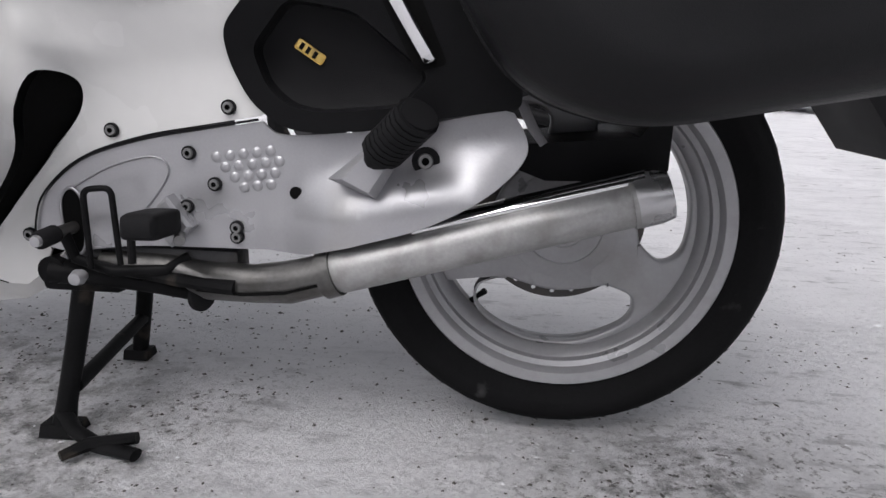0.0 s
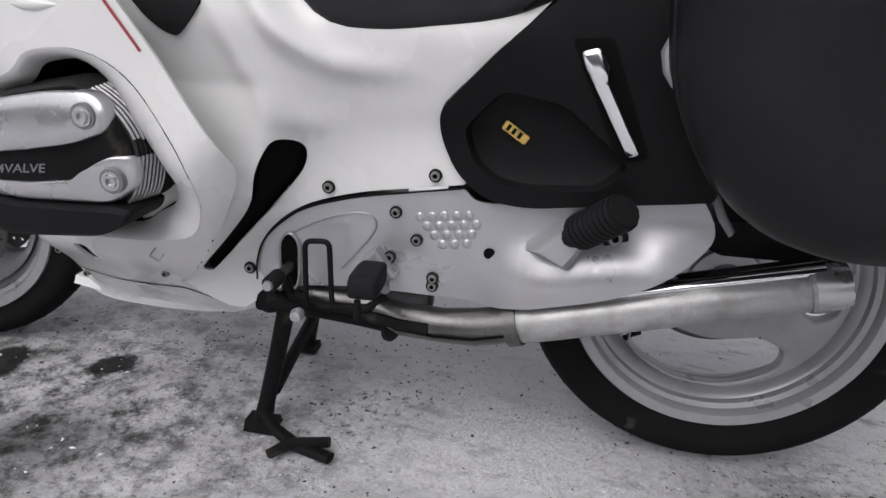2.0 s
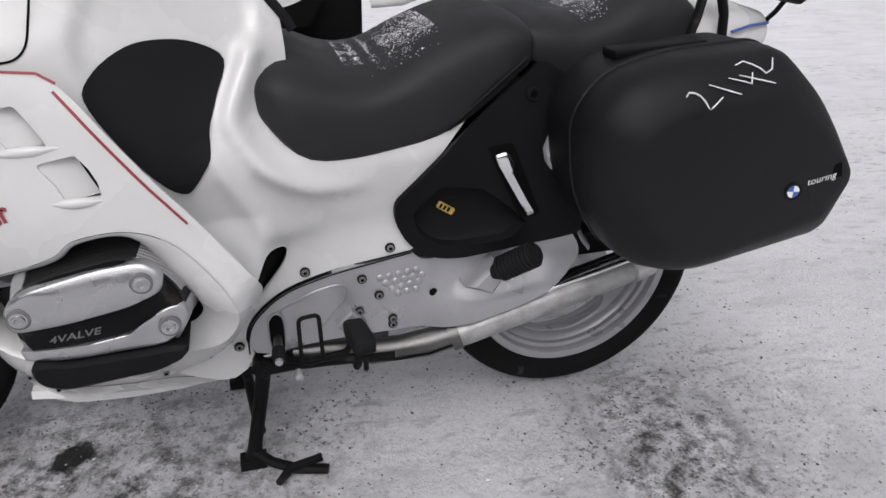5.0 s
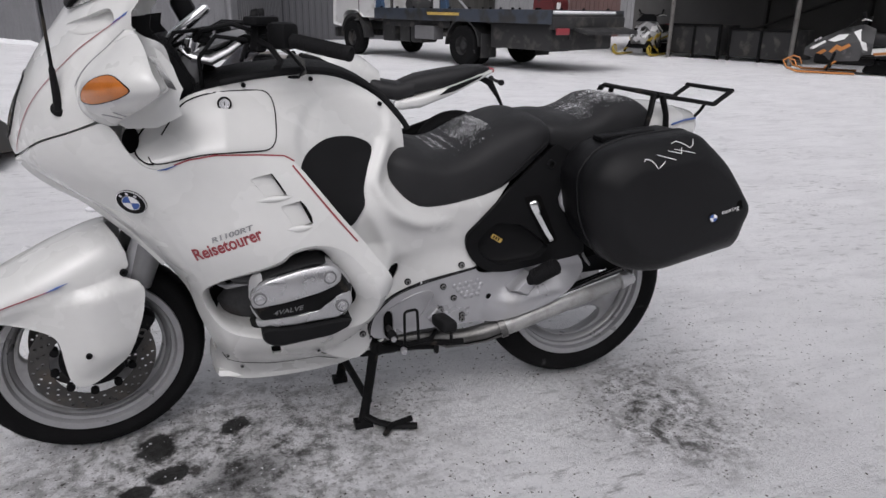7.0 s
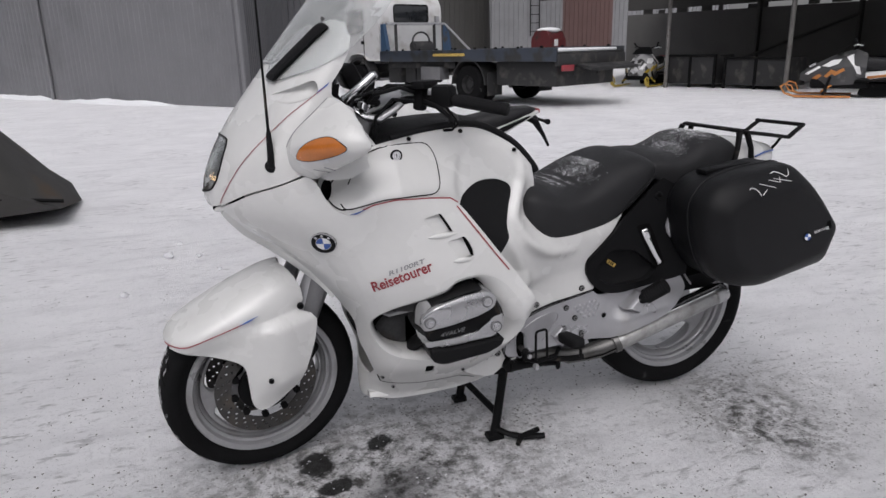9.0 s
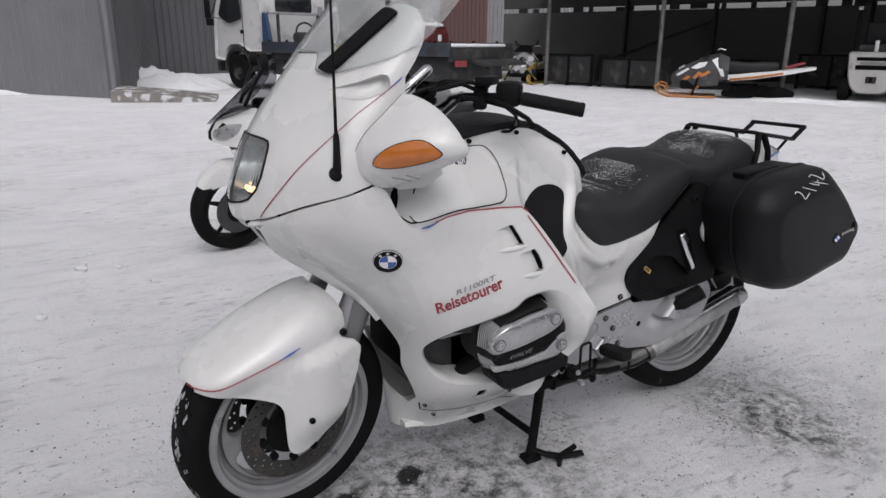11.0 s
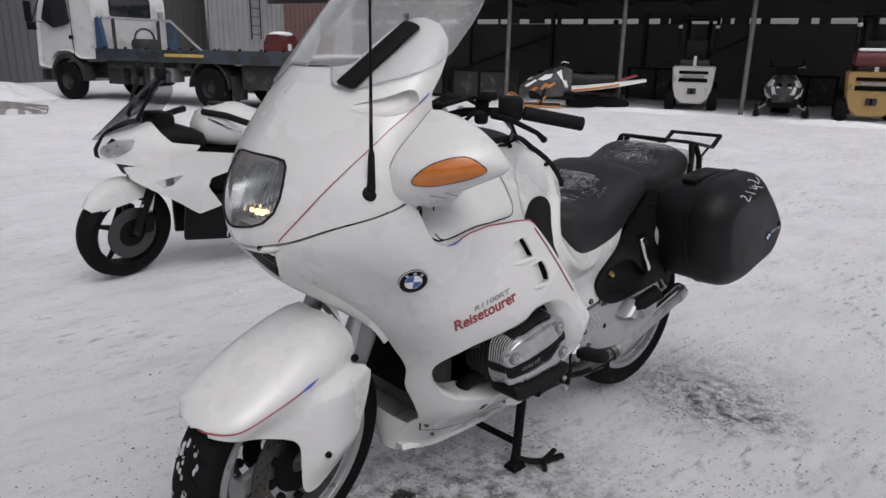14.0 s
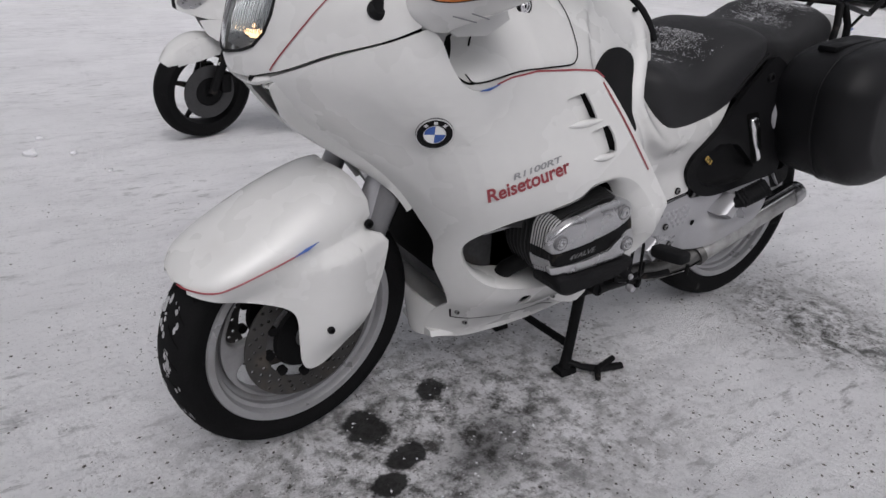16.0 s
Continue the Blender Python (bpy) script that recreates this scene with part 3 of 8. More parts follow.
for side in (-1, 1):
    for path in ([(0.287, 1.280), (0.245, 1.257), (0.204, 1.240), (0.125, 1.212), (0.105, 1.209)],):
        bm = ribbon(to_u(curve(path, 4)), 0.0028, lambda u, z, l: on_fairing(u, z, l))
        part("seam", bm if side < 0 else flip_y(bm), GREY_DECAL, upper)
    bm = ribbon(curve([(0.40, 1.207), (0.35, 1.214), (0.31, 1.235), (0.26, 1.251), (0.12, 1.252), (0.0, 1.252)], 4), 0.003, lambda u, z, l: on_fairing(u, z, 0.006))
    part("seam", bm if side < 0 else flip_y(bm), GREY_DECAL, upper)
# shallow moulded hollow beside the screen
hx, hz = 0.150, 1.181
for side in (-1, 1):
    rows = []
    for k, deep in ((1.0, 0.0), (0.97, 0.008), (0.92, 0.018), (0.78, 0.026), (0.4, 0.028), (0.01, 0.028)):
        row = []
        for x, z in HOLLOW:
            px, pz = hx + (x - hx) * k + 0.012 * (1 - k), hz + (z - hz) * k + 0.005 * (1 - k)
            t = min(1.0, max(0.0, (px - 0.085) / 0.09))
            row.append(Vector(on_fairing_xz(px, pz, 0.001 - deep * t)))
        rows.append(row)
    bm = loft(rows, caps=False)
    part("moulded_hollow", bm if side < 0 else flip_y(bm), WHITE, upper, smooth=60)

# headlight: dark bowl, reflector, lamp and ribbed glass
headlight = part("headlight", panel([(0.0, 0.906)] + [(0.0, 1.062)] + head_edge, lambda u, z: on_fairing(u * 0.985, z, 0.001), (0.05, 0.015), 0.004, mirror=True), LENS, bike, "clear ribbed headlight glass, lamp lit")
bm = bmesh.new()
rows = []
for d, k in ((0.004, 0.995), (0.05, 0.9), (0.085, 0.6), (0.09, 0.2)):
    row = []
    for y, z in fillet([(-0.118, 1.058), (-0.128, 0.975), (-0.08, 0.912), (0.08, 0.912), (0.128, 0.975), (0.118, 1.058)], 0.02, 3):
        zz = 0.985 + (z - 0.985) * k
        u = 0.35 * min(1, abs(y) / 0.128)
        fx = fairing(u, zz)[0]
        row.append(bm.verts.new((fx + d + 0.01, y * k * 0.92, zz)))
    rows.append(row)
for a, b in zip(rows, rows[1:]):
    for k in range(len(a)):
        bm.faces.new((a[k], a[(k + 1) % len(a)], b[(k + 1) % len(a)], b[k]))
bm.faces.new(rows[-1])
part("reflector", bm, REFLECTOR, headlight)
glow = bpy.data.materials.new("warm_headlight_glow")
glow.use_nodes = True
gb = glow.node_tree.nodes["Principled BSDF"]
gb.inputs["Emission Color"].default_value = (1.0, 0.62, 0.30, 1)
gb.inputs["Emission Strength"].default_value = 2.2
for y, z, q in ((-0.070, 0.945, 0.006), (-0.052, 0.940, 0.008), (-0.032, 0.938, 0.008), (-0.008, 0.938, 0.006), (-0.045, 0.953, 0.004)):
    part("lamp", lathe([(0.0001, -q), (q * 0.8, -q * 0.5), (q, 0), (q * 0.8, q * 0.5), (0.0001, q)], 10, Matrix.Translation((-0.060 - 0.03 * (0.08 + y) * 0.5, y, z))), glow, headlight, "glowing lamp")
for k in range(11):
    u = 0.08 + 0.023 * k
    part("lens_rib", tube([on_fairing(u, z, -0.006) for z in (0.945, 0.98, 1.0, 1.02, 1.045)], 0.0022, 6), LENS, headlight)
for side in (-1, 1):
    bm = tube([on_fairing(u, z, 0.0015) for u, z in [(0.0, 1.062)] + head_edge + [(0.0, 0.906)]], 0.0028, 6)
    part("headlight_gasket", bm if side < 0 else flip_y(bm), BLACK_PLASTIC, headlight)
# air intake under the headlight, with a white lip
part("chin_intake", box((0.005, 0.0, 0.835), (0.10, 0.16, 0.045), 0.012, pose(0, 0, 0, 0, 40, 0)), SHADE_AND_PART_BLACK, bike)
lip = curve([(-0.030, -0.122, 0.874), (-0.072, -0.09, 0.860), (-0.078, -0.05, 0.853), (-0.079, 0.0, 0.851), (-0.078, 0.05, 0.853), (-0.072, 0.09, 0.860), (-0.030, 0.122, 0.874)], 4)
part("chin_lip", tube([(x + 0.004, y, z + 0.006) for x, y, z in lip], 0.011, 12, flat=0.7), WHITE, bike)
for side in (-1, 1):
    rings = []
    for k, (x, z) in enumerate(LOW_EDGE[1:24]):
        t = k / 22
        e = Vector(on_fairing_xz(x, z))
        wide = 0.30 + 0.70 * math.sin(math.pi * min(1.0, t * 1.15)) ** 0.7 if t * 1.15 < 1 else 0.30
        i = e + Vector((-0.016, 0.050, -0.022)) * wide
        i.y = min(i.y, -0.01)
        mid = e.lerp(i, 0.5) + Vector((-0.006, 0, -0.006))
        rings.append([e, mid, i, i + Vector((0.004, 0.002, 0.006)), e.lerp(i, 0.5) + Vector((0.002, 0.004, 0.002)), e + Vector((0.002, 0.005, 0))])
    bm = loft(rings)
    part("chin_flange", bm if side < 0 else flip_y(bm), WHITE, bike, smooth=60)
    arm = curve([(-0.065, side * 0.085, 0.858), (-0.015, side * 0.090, 0.835), (0.035, side * 0.088, 0.79), (0.085, side * 0.078, 0.745)], 4)
    part("chin_arm", tube(arm, [0.010 + 0.006 * math.sin(math.pi * k / (len(arm) - 1)) for k in range(len(arm))], 12, flat=0.6), WHITE, bike)
    bolt(bike, (-0.080, side * 0.070, 0.866), 0.006, (-0.9, 0.4 * side, 0.1), mat=BLACK_PLASTIC)

# -- windscreen --
SCREEN_TOP = [(0.0, 1.475), (0.30, 1.474), (0.55, 1.468), (0.78, 1.455), (0.95, 1.43), (1.05, 1.40), (1.08, 1.37), (1.06, 1.33), (1.0, 1.29)]
scr = ([(0.0, 1.256)] + SCREEN_TOP + to_u([(0.27, 1.268), (0.204, 1.238), (0.125, 1.211)]) + [(0.48, 1.206), (0.40, 1.206), (0.345, 1.216), (0.30, 1.24), (0.24, 1.254)])
part("windscreen", panel(scr, lambda u, z: on_fairing(u, z, 0.008), (0.06, 0.02), 0.003, mirror=True), SCREEN, bike, "clear acrylic windscreen speckled with frost")
ba, bb = Vector((0.100, 1.216)), Vector((0.246, 1.346))
bd = (bb - ba).normalized()
bn = Vector((-bd.y, bd.x))
bar_loop = fillet([tuple(ba + bn * 0.001), tuple(ba - bn * 0.015), tuple(bb - bn * 0.013), tuple(bb + bn * 0.006)], [0.005, 0.007, 0.009, 0.009], 4)
rings = [[Vector(on_fairing_xz(*(ba.lerp(bb, 0.5) + (Vector(p) - ba.lerp(bb, 0.5)) * k), lift)) for p in bar_loop] for k, lift in ((1.0, 0.008), (1.0, 0.016), (0.96, 0.0195), (0.86, 0.022), (0.5, 0.0235))]
slot_bar = part("screen_slot", loft(rings), BLACK_PLASTIC, bike, "black slot cover of the screen adjuster", 30)
bolt(slot_bar, on_fairing_xz(0.2465, 1.358, 0.011), 0.005)

# -- mirror pods with amber indicators --
PZ = (0.968, 0.975, 0.995, 1.02, 1.053, 1.09, 1.13, 1.155, 1.166)
POD_SEAM = (0.150, 0.135, 0.113, 0.106, 0.109, 0.134, 0.180, 0.208, 0.220)
POD_WIDE = (0.026, 0.038, 0.076, 0.124, 0.172, 0.163, 0.115, 0.062, 0.015)
POD_DEEP = (0.026, 0.046, 0.097, 0.140, 0.172, 0.136, 0.078, 0.036, 0.012)
# where the underside of the pod meets the tank shoulder, low to high
POD_ROOT = ((0.200, -0.270, 0.972), (0.212, -0.270, 0.985), (0.250, -0.262, 1.005), (0.280, -0.250, 1.022), (0.300, -0.238, 1.035), (0.300, -0.232, 1.060), (0.29, -0.25, 1.13), (0.25, -0.26, 1.152), (0.232, -0.265, 1.166))


def pod_front(y, z):
    """Front face of a pod, left side."""
    t = min(1.0, max(0.0, (-y - 0.285) / hermite(PZ, POD_WIDE, z)))
    return hermite(PZ, POD_SEAM, z) + hermite(PZ, POD_DEEP, z) * (0.2 * t + 0.8 * (1 - math.sqrt(1 - t * t)))


for side in (-1, 1):
    rows = []
    for i in range(29):
        z = PZ[0] + (PZ[-1] - PZ[0]) * i / 28
        wide = hermite(PZ, POD_WIDE, z)
        row = [Vector((hermite(PZ, POD_SEAM, z) + 0.02, -0.262, z))]
        for k in range(15):
            y = -0.285 - wide * math.sin(k / 14 * math.pi / 2)
            row.append(Vector((pod_front(y, z), y, z)))
        rim_at = row[-1]
        root = Vector([hermite(PZ, [p[c] for p in POD_ROOT], z) for c in range(3)])
        sag = rim_at.lerp(root, 0.5) + Vector((0.0, 0.0, 0.010))
        back = min(1.0, max(0.0, (z - 1.055) / 0.03))
        sag = sag.lerp(Vector((rim_at.x + 0.004, root.y, rim_at.z)), back)
        row.append(rim_at + Vector((0.004, 0.002, 0)))
        for k in range(1, 9):
            t = k / 8
            row.append(rim_at * (1 - t) ** 2 + sag * (2 * t * (1 - t)) + root * t * t)
        row.append(root + Vector((0.0, 0.06, -0.015)))
        rows.append(row)
    bm = bmesh.new()
    grid = [[bm.verts.new(p) for p in row] for row in rows]
    for a, b in zip(grid, grid[1:]):
        for k in range(len(a) - 1):
            bm.faces.new((a[k], a[k + 1], b[k + 1], b[k]))
    bmesh.ops.recalc_face_normals(bm, faces=bm.faces[:])
    for f in bm.faces:
        f.smooth = True
    pod = part("mirror_pod", bm if side < 0 else flip_y(bm), WHITE, bike, "white mirror housing with amber indicator", 35)
    lens = smooth_loop([(-0.338, 1.026), (-0.350, 1.047), (-0.375, 1.069), (-0.405, 1.082), (-0.425, 1.082), (-0.441, 1.070), (-0.447, 1.056), (-0.432, 1.043), (-0.40, 1.030), (-0.365, 1.022)], 4)
    bm = panel(lens, lambda y, z: (pod_front(y, z) - 0.003, y - 0.001, z), 0.01, 0.004)
    part("indicator_lens", bm if side < 0 else flip_y(bm), AMBER, pod, "amber indicator lens")
    bm = tube([(pod_front(y, z) - 0.0022, y, z) for y, z in lens], 0.0016, 6, closed=True)
    part("lens_gasket", bm if side < 0 else flip_y(bm), BLACK_PLASTIC, pod)
    seam = [(hermite(PZ, POD_SEAM, z) - 0.001, -0.2855, z) for z in [0.975 + 0.19 * k / 20 for k in range(21)]]
    bm = tube(seam, 0.0013, 6)
    part("pod_seam", bm if side < 0 else flip_y(bm), GREY_DECAL, pod)
    glass = [(0.232, -0.31, 1.14), (0.262, -0.40, 1.105), (0.288, -0.44, 1.06), (0.30, -0.36, 1.045), (0.27, -0.29, 1.10)]
    bm = bmesh.new()
    bm.faces.new([bm.verts.new(Vector(p) + Vector((0.012, 0, 0))) for p in glass])
    part("mirror_glass", bm if side < 0 else flip_y(bm), CHROME, pod, "rear-facing mirror")
    for k in range(2):
        y = -0.352 - 0.020 * k
        bm = tube([(pod_front(y, 0.999 + 0.006 * k) - 0.0006, y, 0.999 + 0.006 * k), (pod_front(y - 0.012, 0.988 + 0.007 * k) - 0.0006, y - 0.012, 0.990 + 0.007 * k)], 0.0012, 6)
        part("pod_vent", bm if side < 0 else flip_y(bm), GREY_DECAL, pod)
    # flat near-black disc paints the darkness of the duct mouth
    duct = Matrix.Translation((0.199, -0.279, 0.930)) @ pose(0, 0, 0, 0, 12, 38)
    bm = bmesh.new()
    bm.faces.new([bm.verts.new(duct @ Vector((0.021 * math.cos(a), 0, 0.030 * math.sin(a)))) for a in [2 * math.pi * k / 24 for k in range(24)]])
    bmesh.ops.solidify(bm, geom=bm.faces[:], thickness=0.003)
    part("duct", bm if side < 0 else flip_y(bm), SHADE_AND_PART_BLACK, pod)
    lip_line = [on_body(x, z, 0.003) for x, z in curve([(0.232, 0.957), (0.214, 0.935), (0.203, 0.912), (0.210, 0.893), (0.228, 0.880), (0.243, 0.878)], 4)]
    bm = tube(lip_line, 0.002, 6)
    part("duct_lip", bm if side < 0 else flip_y(bm), SHADE_AND_PART_BLACK, pod)
    # black inner lining behind the pod
    bm = loft([[Vector((x, y, z)) for x, z in ((0.225, 1.19), (0.268, 1.195), (0.262, 1.166), (0.298, 1.117), (0.304, 1.0), (0.22, 1.0))] for y in (-0.203, -0.196)])
    lining = part("inner_lining", bm if side < 0 else flip_y(bm), BLACK_PLASTIC, bike)
    for k in range(4):
        z = 1.02 + 0.04 * k
        bm = tube([(0.235, -0.205, z), (0.292 - 0.025 * (k > 2), -0.205, z + 0.012)], 0.003, 6)
        part("lining_rib", bm if side < 0 else flip_y(bm), GREY_PLASTIC, lining)

# -- aerial --
aerial = part("aerial", tube([(0.067, -0.278, 1.06), (0.067, -0.279, 1.25), (0.066, -0.28, 1.50), (0.064, -0.28, 1.78)], [0.0042, 0.003, 0.0026, 0.002], 8), BLACK_METAL, bike, "thin black whip aerial")
part("aerial_base", tube([(0.068, -0.262, 1.0), (0.067, -0.277, 1.003), (0.067, -0.281, 1.006)], [0.017, 0.017, 0.010], 16), BLACK_PLASTIC, aerial)
part("aerial_sleeve", tube([(0.067, -0.276, 1.0), (0.067, -0.278, 1.03), (0.067, -0.279, 1.085), (0.067, -0.279, 1.092)], [0.010, 0.0085, 0.0065, 0.004], 12), BLACK_PLASTIC, aerial)

# -- tank and rear body --
BODY_TOP = curve([(0.30, 1.0), (0.343, 1.02), (0.451, 1.043), (0.594, 1.055), (0.695, 1.043), (0.791, 0.995), (0.856, 0.925)])
BODY = BODY_TOP + [(0.86, 0.88), (0.86, 0.80), (0.875, 0.745), (0.92, 0.725), (1.119, 0.74), (1.20, 0.79), (1.10, 0.680), (1.052, 0.612), (1.050, 0.572), (1.066, 0.522), (1.072, 0.502)] + curve([(1.066, 0.498), (0.985, 0.483), (0.902, 0.466), (0.821, 0.437), (0.765, 0.390), (0.744, 0.34), (0.757, 0.30)]) + [(0.74, 0.265), (0.715, 0.247), (0.690, 0.247), (0.645, 0.262), (0.612, 0.280), (0.598, 0.31), (0.58, 0.45), (0.58, 0.62), (0.50, 0.80), (0.42, 0.84), (0.25, 0.845), (0.205, 0.88), (0.178, 0.92), (0.185, 0.955), (0.22, 0.985), (0.26, 1.0)]
SIDE_SLOT = smooth_loop([(0.797, 0.542), (0.815, 0.547), (0.831, 0.538), (0.834, 0.520), (0.824, 0.493), (0.800, 0.460), (0.768, 0.422), (0.722, 0.372), (0.674, 0.317), (0.662, 0.310), (0.656, 0.320), (0.702, 0.374), (0.744, 0.424), (0.765, 0.458), (0.778, 0.50)], 3)
for side in (-1, 1):
    bm = panel(BODY, on_body, 0.008 if side < 0 else 0.03, 0.004, [SIDE_SLOT])
    shell = part("body_panel", bm if side < 0 else flip_y(bm), WHITE, bike, "white tank and side body panel", 75)
    # near-black sheet behind the slot paints its depth dark
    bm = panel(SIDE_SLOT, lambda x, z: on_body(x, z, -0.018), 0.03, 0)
    part("slot_backing", bm if side < 0 else flip_y(bm), SHADE_AND_PART_BLACK, shell)
    pad = smooth_loop([(0.573, 0.835), (0.588, 0.872), (0.63, 0.90), (0.675, 0.907), (0.725, 0.899), (0.764, 0.872), (0.747, 0.82), (0.732, 0.775), (0.728, 0.735), (0.70, 0.690), (0.682, 0.683), (0.655, 0.706), (0.606, 0.772)], 4)
    bm = panel(pad, lambda x, z: on_body(x, z, 0.004), 0.02, 0.006)
    part("knee_pad", bm if side < 0 else flip_y(bm), SOFT_RUBBER, shell, "dark rubber knee pad")
    hatch = [(0.262, 0.934), (0.293, 0.975), (0.322, 1.003), (0.387, 1.020), (0.485, 1.022), (0.513, 1.011), (0.522, 0.982), (0.520, 0.94), (0.515, 0.912), (0.500, 0.896), (0.474, 0.893), (0.41, 0.895), (0.345, 0.893), (0.275, 0.880), (0.243, 0.879), (0.232, 0.893)]
    bm = ribbon(curve(hatch, 3), 0.003, on_body)
    part("hatch_seam", bm if side < 0 else flip_y(bm), SHADE_AND_PART_BLACK, shell)
    if side < 0:
        body_left = shell
q = on_body(0.407, 0.997, 0.009)
part("tank_lock", lathe([(0.0001, -0.004), (0.005, -0.004), (0.005, -0.001), (0.009, -0.001), (0.010, -0.004), (0.012, -0.004), (0.013, 0.003)], 20, Matrix.Translation(q)), CHROME, body_left)
part("lock_ring", lathe([(0.0125, -0.0025), (0.0165, -0.0025), (0.0165, 0.003), (0.0125, 0.003)], 24, Matrix.Translation(q), close=True), BLACK_PLASTIC, body_left)
part("keyhole", box((q[0], q[1] - 0.0045, q[2]), (0.002, 0.002, 0.007)), SHADE_AND_PART_BLACK, body_left)
for p in ((0.455, 1.035), (0.62, 1.044), (0.80, 0.975)):
    bolt(body_left, on_body(*p, 0.003), 0.006, mat=BLACK_PLASTIC)
for p in ((0.864, 0.472), (1.026, 0.508), (0.73, 0.322)):
    bolt(body_left, on_body(*p, 0.003), 0.0072, ring=0.0098)
# black tank cover and the rubber trim along its edge
rings = []
for x, z in curve([(0.34, 1.022), (0.451, 1.045), (0.594, 1.057), (0.695, 1.046), (0.791, 0.999), (0.856, 0.93)], 3):
    w = -body(x, z)
    rings.append([Vector((x, w * math.cos(a), z - 0.03 + 0.055 * max(0.0, math.sin(a)) ** 0.7)) for a in [math.pi * j / 12 for j in range(13)]])
part("tank_cover", loft(rings), BLACK_PLASTIC, bike, "black tank cover")
trim = [Vector((x, body(x, z) - 0.001, z + 0.006)) for x, z in curve([(0.40, 1.036), (0.50, 1.052), (0.594, 1.060), (0.695, 1.05), (0.791, 1.003), (0.856, 0.93), (0.875, 0.90)], 4)]
part("edge_trim", tube(trim, 0.008, 8), SOFT_RUBBER, bike)

# -- silver frame plate --
def ease(t):
    t = min(1.0, max(0.0, t))
    return t * t * (3 - 2 * t)


def on_plate(x, z, lift=0.0):
    swell = 0.036 * ease((x - 1.07) / 0.12) * ease((0.435 + 0.22 * (x - 1.11) - z) / 0.085) * (1 - 0.5 * ease((x - 1.33) / 0.08))
    hollow = 0.008 * math.exp(-(((x - 1.10) / 0.04) ** 2 + ((z - 0.315) / 0.03) ** 2))
    return x, -0.183 - swell + hollow - 0.025 * max(0, min(1, (x - 1.12) / 0.3)) - lift, z


PLATE = curve([(0.748, 0.325), (0.750, 0.345), (0.767, 0.384), (0.821, 0.430), (0.902, 0.459), (0.985, 0.476), (1.066, 0.491)]) + curve([(1.07, 0.491), (1.092, 0.476), (1.15, 0.478), (1.258, 0.492), (1.378, 0.518)]) + curve([(1.392, 0.515), (1.410, 0.483), (1.405, 0.455), (1.365, 0.415), (1.289, 0.372), (1.21, 0.345), (1.160, 0.330), (1.125, 0.318), (1.09, 0.316), (1.05, 0.319), (0.893, 0.316), (0.80, 0.304), (0.762, 0.308)])
plate = part("frame_plate", panel(PLATE, on_plate, 0.015, 0.006), ALLOY, bike, "silver cast frame plate with dimples")
for p in ((0.970, 0.447), (1.003, 0.407), (0.963, 0.375), (1.030, 0.349), (1.030, 0.336)):
    bolt(plate, on_plate(*p, 0.003), 0.0068, ring=0.0094)
part("plate_hole", lathe([(0.0001, 0), (0.0075, 0), (0.009, 0.001)], 18, Matrix.Translation(on_plate(1.113, 0.40, 0.0015))), SHADE_AND_PART_BLACK, plate)
k = 0
for i, (zz, xs, n) in enumerate(((0.443, 1.006, 5), (0.430, 1.0175, 5), (0.417, 1.0295, 4), (0.404, 1.042, 3))):
    for j in range(n):
        q = on_plate(xs + 0.0182 * j, zz + 0.0027 * j, 0.0002)
        part("dimple", lathe([(0.0001, -0.0024), (0.0032, -0.0022), (0.0058, -0.0013), (0.0072, -0.0002), (0.0078, 0.001)], 14, Matrix.Translation(q)), ALLOY, plate)
part("plate_gasket", ribbon(curve([(0.748, 0.31), (0.750, 0.345), (0.767, 0.386), (0.821, 0.433), (0.902, 0.462), (0.985, 0.479), (1.066, 0.494)]), 0.0032, lambda x, z, l: on_plate(x, z, 0.0045)), BLACK_PLASTIC, plate)
# slot through which the gear shaft comes out
# the slot's dark depth is a near-black panel laid on the plate
part("shaft_slot", panel(smooth_loop([(0.790, 0.378), (0.802, 0.391), (0.814, 0.380), (0.816, 0.345), (0.814, 0.312), (0.803, 0.303), (0.792, 0.318), (0.789, 0.348)], 4), lambda x, z: on_plate(x, z, 0.003), 0.03, 0.002), SHADE_AND_PART_BLACK, plate)
part("slot_rim", tube([on_plate(x, z, 0.003) for x, z in smooth_loop([(0.788, 0.378), (0.802, 0.394), (0.817, 0.380), (0.818, 0.345), (0.816, 0.312), (0.803, 0.300), (0.790, 0.318), (0.787, 0.348)], 4)], 0.0022, 6, closed=True), ALLOY, plate)
# raised pocket of the plate
part("plate_ridge", tube([on_plate(x, z, 0.0) for x, z in curve([(0.885, 0.345), (0.93, 0.40), (0.94, 0.428), (0.918, 0.440), (0.86, 0.424), (0.80, 0.39)], 4)], 0.003, 8, flat=0.5), ALLOY, plate)

# -- black side panel with recess --
SIDE = fillet([(1.295, 0.858), (1.13, 0.716), (1.030, 0.605), (1.033, 0.565), (1.056, 0.518), (1.102, 0.484), (1.16, 0.480), (1.313, 0.508), (1.40, 0.522), (1.40, 0.56), (1.37, 0.66), (1.355, 0.76), (1.345, 0.83)], [0.012, 0.05, 0.04, 0.03, 0.03, 0.03, 0.03, 0.05, 0.01, 0.05, 0.05, 0.05, 0.02], 6)
RECESS = fillet([(1.064, 0.582), (1.079, 0.538), (1.112, 0.512), (1.156, 0.506), (1.255, 0.518), (1.29, 0.555), (1.197, 0.628), (1.115, 0.640)], 0.016, 4)
